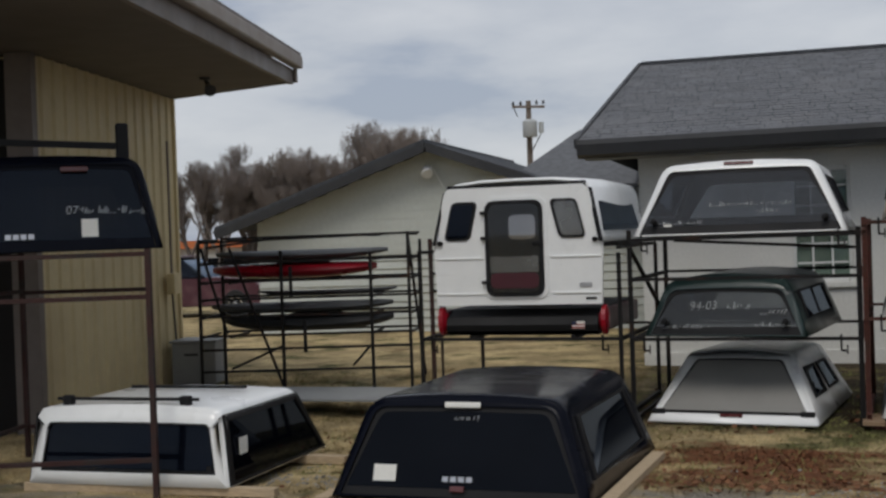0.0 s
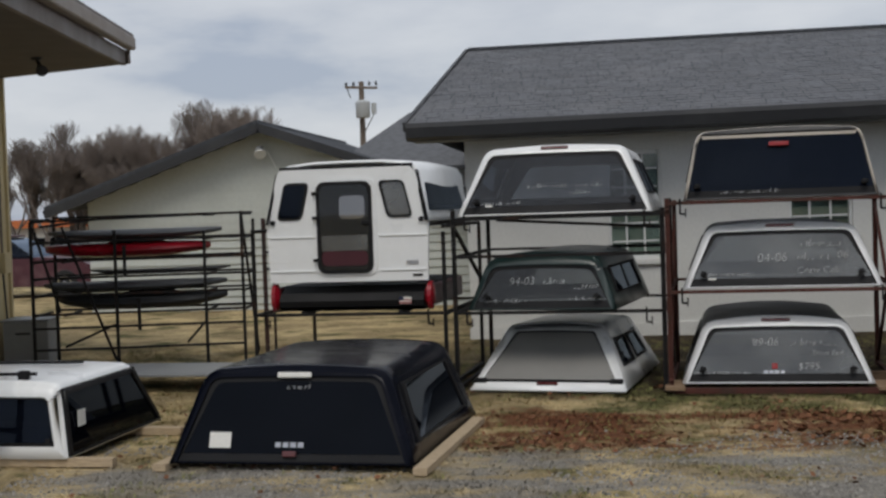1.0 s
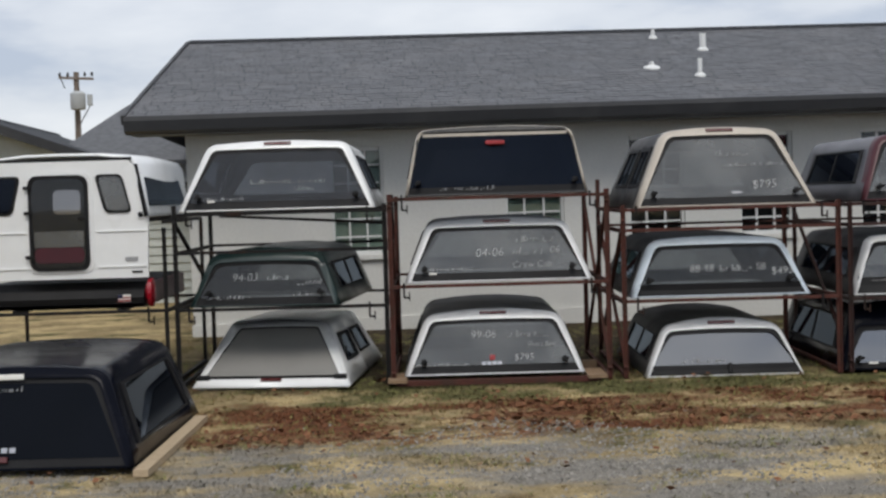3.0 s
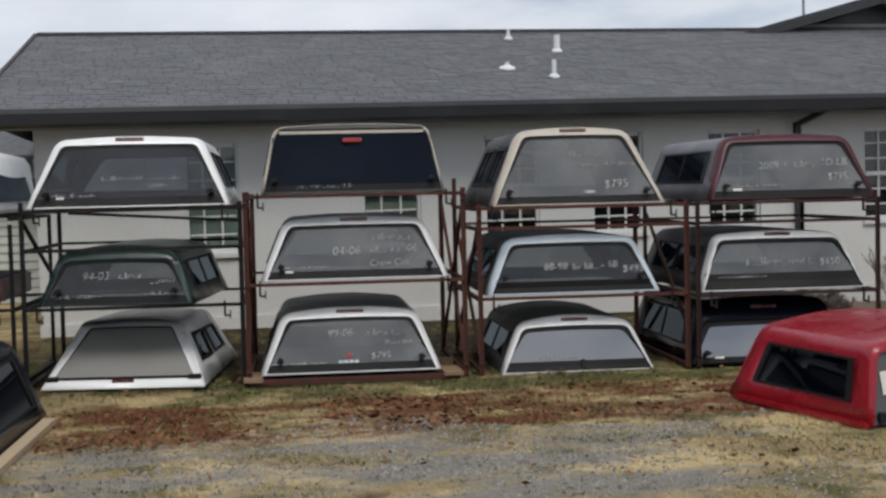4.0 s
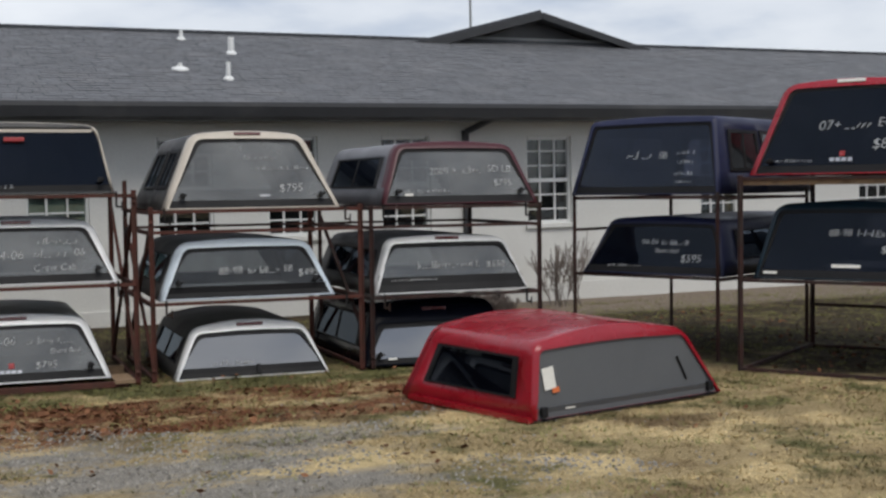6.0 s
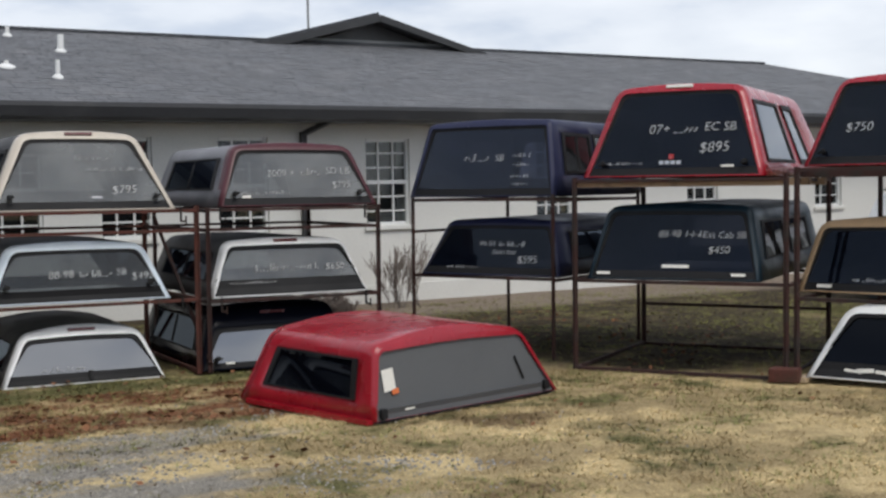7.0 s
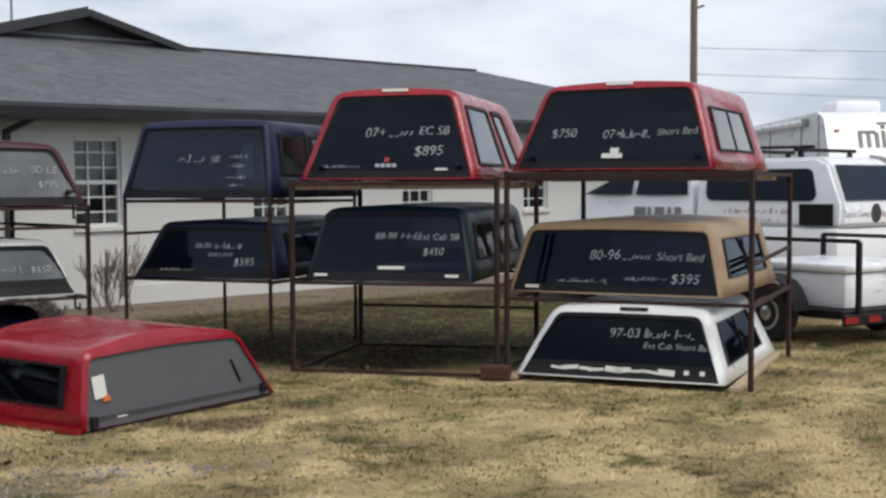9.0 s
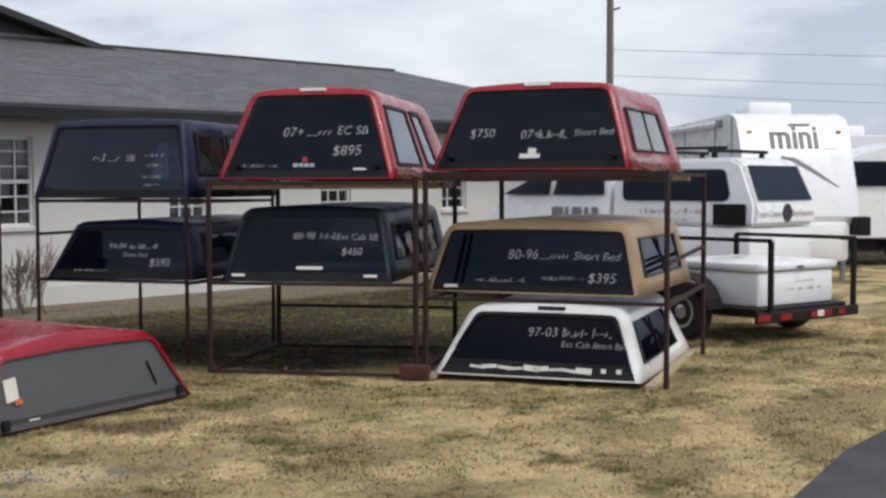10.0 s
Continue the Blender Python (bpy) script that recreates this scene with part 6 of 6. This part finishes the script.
for x, s in ((-0.76, -1), (1.18, 1)):
    bm = bmesh.new()
    lathe(bm, [(0.2, -0.1), (0.31, -0.1), (0.335, -0.05), (0.335, 0.05), (0.31, 0.1), (0.2, 0.1)], pose(x, 0.15, 0.33, 0, 90, 0), 24)
    t = smooth(part("wheel", bm, TYRE, tr, "black tyre"), 40)
    bm = bmesh.new()
    lathe(bm, [(0.2, 0), (0.19, 0.02), (0.1, 0.005), (0.05, 0.03)], pose(x + s * 0.085, 0.15, 0.33, 0, 90 * s, 0), 20)
    rm = part("rim", bm, CHROME, t, "pale steel spoked rim")
    bm = bmesh.new()
    rows = [[(x + dx, 0.15 + r * math.cos(radians(a)), 0.34 + r * math.sin(radians(a))) for dx in (-0.13, 0.13)] for r, a in [(0.42, 5 + 17 * k) for k in range(11)]]
    grid_faces(bm, rows)
    solid(part("mudguard", bm, STEEL, tr, "black rounded mudguard"), 0.02)


# campers: profiles across the view, given depth
def camper(m, prof, depth, label, windows=(), units=(), stripes=()):
    o = thing("camper", m, label, "camper", "parked campers")
    smooth(part("body", extrude_profile(prof, 0, depth, 0.08), WHITEBODY, o), 40)
    for x0, x1, z0, z1 in windows:
        part("window", boxed((x0, -0.02, z0), (x1, 0.012, z1), None, 0.01), GLASS_DARK, o)
    for x0, x1, z0 in units:
        smooth(part("roof_unit", boxed((x0, 0.6, z0), (x1, 1.5, z0 + 0.3), None, 0.08), WHITEBODY, o), 40)
    for x in (0.4, 1.2):
        wheel(o, x, 0.14, 0.34, 0.22, -1)
    part("chassis", boxed((-1.0, 0.3, 0.36), (3.0, depth - 0.3, 0.60)), STEEL, o)
    part("jack_leg", barred((2.6, 0.6, 0), (2.6, 0.6, 0.6), 0.08), GREYTRIM, o)
    for x0, x1, z0, z1, mt in stripes:
        part("stripe", boxed((x0, -0.016, z0), (x1, 0.004, z1)), mt, o)
    return o


GREYVINYL = mat("grey_vinyl_lettering", (0.20, 0.20, 0.21), 0.5, grain=0.1)
AMBER = mat("amber_lens", (0.45, 0.14, 0.05), 0.3, grain=0.15)
cm = thing("camper", pose(21.85, 11.15, 0, 0, 0, -45), "white fifth-wheel camper with grey lettering on its nose", "camper", "parked campers")
NOSE = [(0.85, 3.20), (0.58, 3.14), (0.40, 3.02), (0.28, 2.86), (0.02, 2.26), (-0.22, 1.60), (-0.30, 1.20), (-0.16, 1.02)]
CW = 2.12


def nose_y(z):
    for (ya, za), (yb, zb) in zip(NOSE, NOSE[1:]):
        if zb <= z <= za:
            return ya + (yb - ya) * (za - z) / (za - zb)
    return NOSE[-1][0]


def on_nose(x, z):
    """A flat piece's place on the sloping nose, x across it."""
    lean = math.degrees(math.atan2(nose_y(z + 0.1) - nose_y(z - 0.1), 0.2))
    return pose(x, nose_y(z) - 0.008, z, 90 - lean, 0, 0)


side = NOSE + [(1.5, 1.02), (1.6, 0.62), (6.4, 0.62), (6.5, 0.8), (6.5, 3.0), (6.3, 3.12)]
bm = bmesh.new()
vr = grid_faces(bm, [[(x, y, z if 0.1 < x < CW - 0.1 or z < 3.05 else z - 0.05) for y, z in side] for x in (0.0, 0.06, CW - 0.06, CW)], False)
for a, b in zip(vr, vr[1:]):
    bm.faces.new([a[-1], a[0], b[0], b[-1]])
bm.faces.new(vr[0])
bm.faces.new(vr[-1][::-1])
bmesh.ops.recalc_face_normals(bm, faces=list(bm.faces))
smooth(part("body", bm, WHITEBODY, cm), 40)
for y in (0.62, 1.7, 3.9):
    part("side_seam", boxed((-0.012, y, 1.05), (0.002, y + 0.05, 3.08)), GREYTRIM, cm)
part("awning_tube", barred((-0.07, 1.3, 2.98), (-0.07, 5.6, 2.98), 0.11, sides=10), WHITEBODY, cm, "rolled white awning")
for y in (1.25, 5.6):
    part("awning_end", boxed((-0.13, y, 2.91), (0.0, y + 0.06, 3.05)), GREYTRIM, cm)
for y0, y1 in ((2.2, 3.4), (4.3, 5.4)):
    part("window", boxed((-0.02, y0, 1.55), (0.01, y1, 2.25), None, 0.008), GLASS_DARK, cm)
smooth(part("roof_unit", boxed((0.6, 1.5, 3.15), (1.5, 2.4, 3.42), None, 0.09), WHITEBODY, cm, "white roof air conditioner"), 40)
# four letter-like shapes: upright strokes joined by arches
for x0, n in ((0.58, 3), (1.02, 1), (1.14, 2), (1.42, 1)):
    bm = bmesh.new()
    for j in range(n):
        box(bm, (x0 + 0.155 * j, -0.17, 0), (x0 + 0.155 * j + 0.075, 0.17 if j == 0 else 0.13, 0.012), on_nose(0, 2.62))
    if n > 1:
        box(bm, (x0 + 0.075, 0.11, 0), (x0 + 0.155 * (n - 1) + 0.03, 0.17, 0.012), on_nose(0, 2.62))
    else:
        box(bm, (x0, 0.21, 0), (x0 + 0.075, 0.28, 0.012), on_nose(0, 2.62))
    part("emblem_shape", bm, GREYVINYL, cm, "grey vinyl sign shape")
part("sign_bar", boxed((0.96, 0.30, 0), (1.38, 0.34, 0.008), on_nose(0, 2.62)), GREYTRIM, cm)
part("sign_bar", boxed((1.60, -0.18, 0), (1.86, -0.10, 0.008), on_nose(0, 2.62)), SILVER, cm)
bm = bmesh.new()
cu = [(0.75, 2.30, 0.05), (1.0, 2.24, 0.09), (1.25, 2.10, 0.08), (1.5, 1.93, 0.06), (1.78, 1.74, 0.015)]
grid_faces(bm, [[on_nose(x, z + h) @ Vector((0, 0, 0.004)) for h in (w / 2, -w / 2)] for x, z, w in cu])
solid(part("swoosh", bm, GREYVINYL, cm, "dark grey vinyl swoosh"), 0.006, 0)
for x in (0.20, 1.92):
    part("marker_light", boxed((-0.05, -0.025, 0), (0.05, 0.025, 0.03), on_nose(x, 2.78), 0.008), AMBER, cm, "amber marker light")
smooth(part("tank_cover", boxed((0.9, -0.34, 0.35), (1.95, 0.45, 1.12), None, 0.12), WHITEBODY, cm, "white rounded gas bottle cover"), 40)
part("pin_box", boxed((2.0, -0.55, 0.85), (2.25, -0.1, 1.2), None, 0.03), RUBBER, cm)
part("chassis", boxed((0.3, 1.7, 0.40), (CW - 0.3, 6.2, 0.615)), STEEL, cm)
for x, y in ((0.35, 0.5), (CW - 0.1, 0.2), (0.3, 6.0), (CW - 0.3, 6.0)):
    part("jack_leg", barred((x, y, 0), (x, y, 1.04 if y < 1 else 0.62), 0.08), GREYTRIM, cm)
for y in (3.6, 4.4):
    bm = bmesh.new()
    lathe(bm, [(0.2, -0.1), (0.31, -0.1), (0.335, -0.05), (0.335, 0.05), (0.31, 0.1), (0.2, 0.1)], pose(0.12, y, 0.335, 0, 90, 0), 24)
    smooth(part("wheel", bm, TYRE, cm, "black tyre"), 40)
camper(pose(28.0, 10.85, 0, 0, 0, -50), [(-2.6, 0.6), (4.5, 0.6), (4.5, 2.75), (0.5, 2.75), (-0.5, 2.5), (-2.5, 1.5)], 2.3, "white travel camper with a sloped nose", [(-0.9, 0.3, 1.75, 2.3), (1.5, 2.4, 1.5, 2.2)], [(0.8, 1.7, 2.73)])
camper(pose(34.5, 12.5, 0, 0, 0, -50), [(-3.2, 0.6), (5.5, 0.6), (5.5, 3.1), (-3.0, 3.1)], 2.4, "white distant travel camper with dark windows", [(-2.4, -1.2, 1.7, 2.4), (0.2, 1.4, 1.7, 2.4)], [(-2.2, -1.2, 3.08)])

# ---- roof shingles ----
def shingles():
    rnd = random.Random(3)
    vs, fs = [], []
    n = 34
    ln = math.hypot(RIDGE_Y - EAVE_Y, RIDGE_Z - EAVE_Z)
    up_ = Vector((0, RIDGE_Y - EAVE_Y, RIDGE_Z - EAVE_Z)) / ln
    nr = Vector((0, -up_.z, up_.y))
    step = ln / n
    for i in range(n):
        t0 = i * step
        f = t0 / ln
        a = RX0 + (-1.9 - RX0) * f
        b = RX1 + (24.2 - RX1) * f
        x = a - rnd.uniform(0, 0.3)
        while x < b:
            w = rnd.choice((0.18, 0.26, 0.33))
            x0, x1 = max(x, a), min(x + w - 0.012, b)
            if x1 > x0 + 0.02:
                lift = rnd.uniform(0.005, 0.011)
                base = Vector((0, EAVE_Y, EAVE_Z)) + up_ * t0
                p = [base + Vector((x0, 0, 0)) + nr * 0.003, base + Vector((x1, 0, 0)) + nr * 0.003]
                q = [v + nr * lift for v in p]
                r_ = [v + up_ * step * 1.06 + nr * 0.003 for v in p]
                k = len(vs)
                vs.extend(p + q + r_)
                fs.extend([(k, k + 1, k + 3, k + 2), (k + 2, k + 3, k + 5, k + 4)])
            x += w
    me = bpy.data.meshes.new("shingle_courses")
    me.from_pydata(vs, [], fs)
    m = mat("shingle_tabs", (0.088, 0.092, 0.102), 0.7, grain=0.4, scale=22, stain=(0.12, 0.12, 0.125), stain_scale=1.5, stain_at=(0.5, 0.8), bump=0.3, bump_scale=70, spec=0.6)
    m.node_tree.nodes["Principled BSDF"].inputs["Sheen Weight"].default_value = 0.15
    n_, l_ = m.node_tree.nodes, m.node_tree.links
    g = n_.new("ShaderNodeNewGeometry")
    rr = n_.new("ShaderNodeMapRange")
    rr.inputs[3].default_value, rr.inputs[4].default_value = 0.86, 1.14
    l_.new(g.outputs["Random Per Island"], rr.inputs[0])
    sc = n_.new("ShaderNodeVectorMath")
    sc.operation = "SCALE"
    b_ = n_["Principled BSDF"]
    l_.new(b_.inputs["Base Color"].links[0].from_socket, sc.inputs[0])
    l_.new(rr.outputs[0], sc.inputs["Scale"])
    l_.new(sc.outputs[0], b_.inputs["Base Color"])
    me.materials.append(m)
    ob = new("shingle_courses", me)
    ob.parent = roof
    tagged(ob, kind="stuff")


shingles()

# ---- grass, leaves and gravel ----
def island_tint(m, lo, hi):
    n_, l_ = m.node_tree.nodes, m.node_tree.links
    g = n_.new("ShaderNodeNewGeometry")
    rr = n_.new("ShaderNodeMapRange")
    rr.inputs[3].default_value, rr.inputs[4].default_value = lo, hi
    l_.new(g.outputs["Random Per Island"], rr.inputs[0])
    sc = n_.new("ShaderNodeVectorMath")
    sc.operation = "SCALE"
    b_ = n_["Principled BSDF"]
    l_.new(b_.inputs["Base Color"].links[0].from_socket, sc.inputs[0])
    l_.new(rr.outputs[0], sc.inputs["Scale"])
    l_.new(sc.outputs[0], b_.inputs["Base Color"])
    return m


def on_drive(x, y):
    return y < 9.6 + 0.5 * math.sin(x * 1.3) and x < 4.2 + 0.8 * math.sin(y * 2.1) and noise.noise((x * 0.8, y * 1.5, 4.0)) > -0.08


def shaded(x, y):
    return (x > -1.5 and 12.2 < y < 17.2) or (8.0 < x < 14 and y > 8.3 and x + 0.58 * y > 13.6)


def scatter(name, count, box_, make, material, label, category, keep, seed):
    rnd = random.Random(seed)
    vs, fs = [], []
    x0, x1, y0, y1 = box_
    done = 0
    for _ in range(count * 3):
        if done >= count:
            break
        x, y = rnd.uniform(x0, x1), rnd.uniform(y0, y1)
        if rnd.random() > keep(x, y):
            continue
        make(rnd, x, y, ground_height(x, y), vs, fs)
        done += 1
    me = bpy.data.meshes.new(name)
    me.from_pydata(vs, [], fs)
    me.materials.append(material)
    return tagged(new(name, me), label, category, kind="stuff")


def blade(rnd, x, y, z, vs, fs):
    for _ in range(4):
        a, h, w = rnd.uniform(0, 6.283), rnd.uniform(0.012, 0.036), rnd.uniform(0.004, 0.008)
        dx, dy = math.cos(a), math.sin(a)
        px, py = x + rnd.uniform(-0.03, 0.03), y + rnd.uniform(-0.03, 0.03)
        lean = rnd.uniform(0.04, 0.09)
        k = len(vs)
        vs.extend([(px - dy * w, py + dx * w, z - 0.01), (px + dy * w, py - dx * w, z - 0.01), (px + dx * lean, py + dy * lean, z + h)])
        fs.append((k, k + 1, k + 2))


def dead_leaf(rnd, x, y, z, vs, fs):
    a, s, t = rnd.uniform(0, 6.283), rnd.uniform(0.018, 0.038), rnd.uniform(-0.5, 0.5)
    c, d = math.cos(a) * s, math.sin(a) * s
    zz = z + rnd.uniform(0.012, 0.035)
    k = len(vs)
    vs.extend([(x - c, y - d, zz), (x + d * 0.6, y - c * 0.6, zz + s * t), (x + c, y + d, zz + 0.012), (x - d * 0.6, y + c * 0.6, zz - s * t + 0.01)])
    fs.append((k, k + 1, k + 2, k + 3))


def pebble(rnd, x, y, z, vs, fs):
    s = rnd.uniform(0.008, 0.022)
    k = len(vs)
    for j in range(4):
        a = 1.571 * j + rnd.uniform(-0.4, 0.4)
        vs.append((x + math.cos(a) * s, y + math.sin(a) * s, z - 0.004))
    vs.append((x + rnd.uniform(-0.3, 0.3) * s, y, z + s * rnd.uniform(0.5, 0.9)))
    fs.extend([(k, k + 1, k + 4), (k + 1, k + 2, k + 4), (k + 2, k + 3, k + 4), (k + 3, k, k + 4)])


def patch(x, y, f, o):
    return noise.noise((x * f + o, y * f * 1.4 - o, o))


STRAW = island_tint(ground_material("straw_blades"), 0.95, 1.5)
GREENB = island_tint(mat("green_blades", (0.20, 0.20, 0.075), 0.9, grain=0.2, scale=2.0, spec=0.1), 0.85, 1.5)
LEAVES = island_tint(mat("dry_brown_leaves", (0.16, 0.074, 0.038), 0.85, grain=0.2, scale=3.0, spec=0.2), 0.5, 1.5)
PEBBLES = island_tint(mat("gravel_stones", (0.24, 0.225, 0.20), 0.85, grain=0.2, scale=30.0), 0.5, 1.5)
scatter("grass_tufts", 56000, (-8, 17, 3.0, 17), blade, STRAW, "short dead straw-coloured grass blades", "grass", lambda x, y: (0.10 if on_drive(x, y) else 0.9) * (0.35 if patch(x, y, 0.9, 3) < -0.1 else 1.0) * (0.04 if shaded(x, y) else 1.0) if not (y < 1.97 + 0.17 * x) else 0.0, 1)
scatter("green_grass", 14000, (-6, 16, 5.0, 16.5), blade, GREENB, "short green grass blades among the straw", "grass", lambda x, y: 0.9 if patch(x, y, 0.6, 8) > 0.05 and not on_drive(x, y) else 0.06 + 0.3 * shaded(x, y) + 0.6 * (10.6 < y < 11.9 and 0 < x < 7), 2)
scatter("fallen_leaves", 8000, (-5, 12, 7.0, 14.5), dead_leaf, LEAVES, "dry reddish-brown fallen leaves", "leaves", lambda x, y: (1.0 if patch(x, y, 0.8, 5) > 0.05 else 0.10) * (1.0 if 9.3 < y < 11.0 and -1 < x < 7 else 0.04 if y < 9.3 else 0.14), 3)
scatter("gravel_stones", 10000, (-4, 6.5, 5.6, 10.2), pebble, PEBBLES, "grey crushed gravel stones", "gravel", lambda x, y: 1.0 if on_drive(x, y) else 0.05, 4)
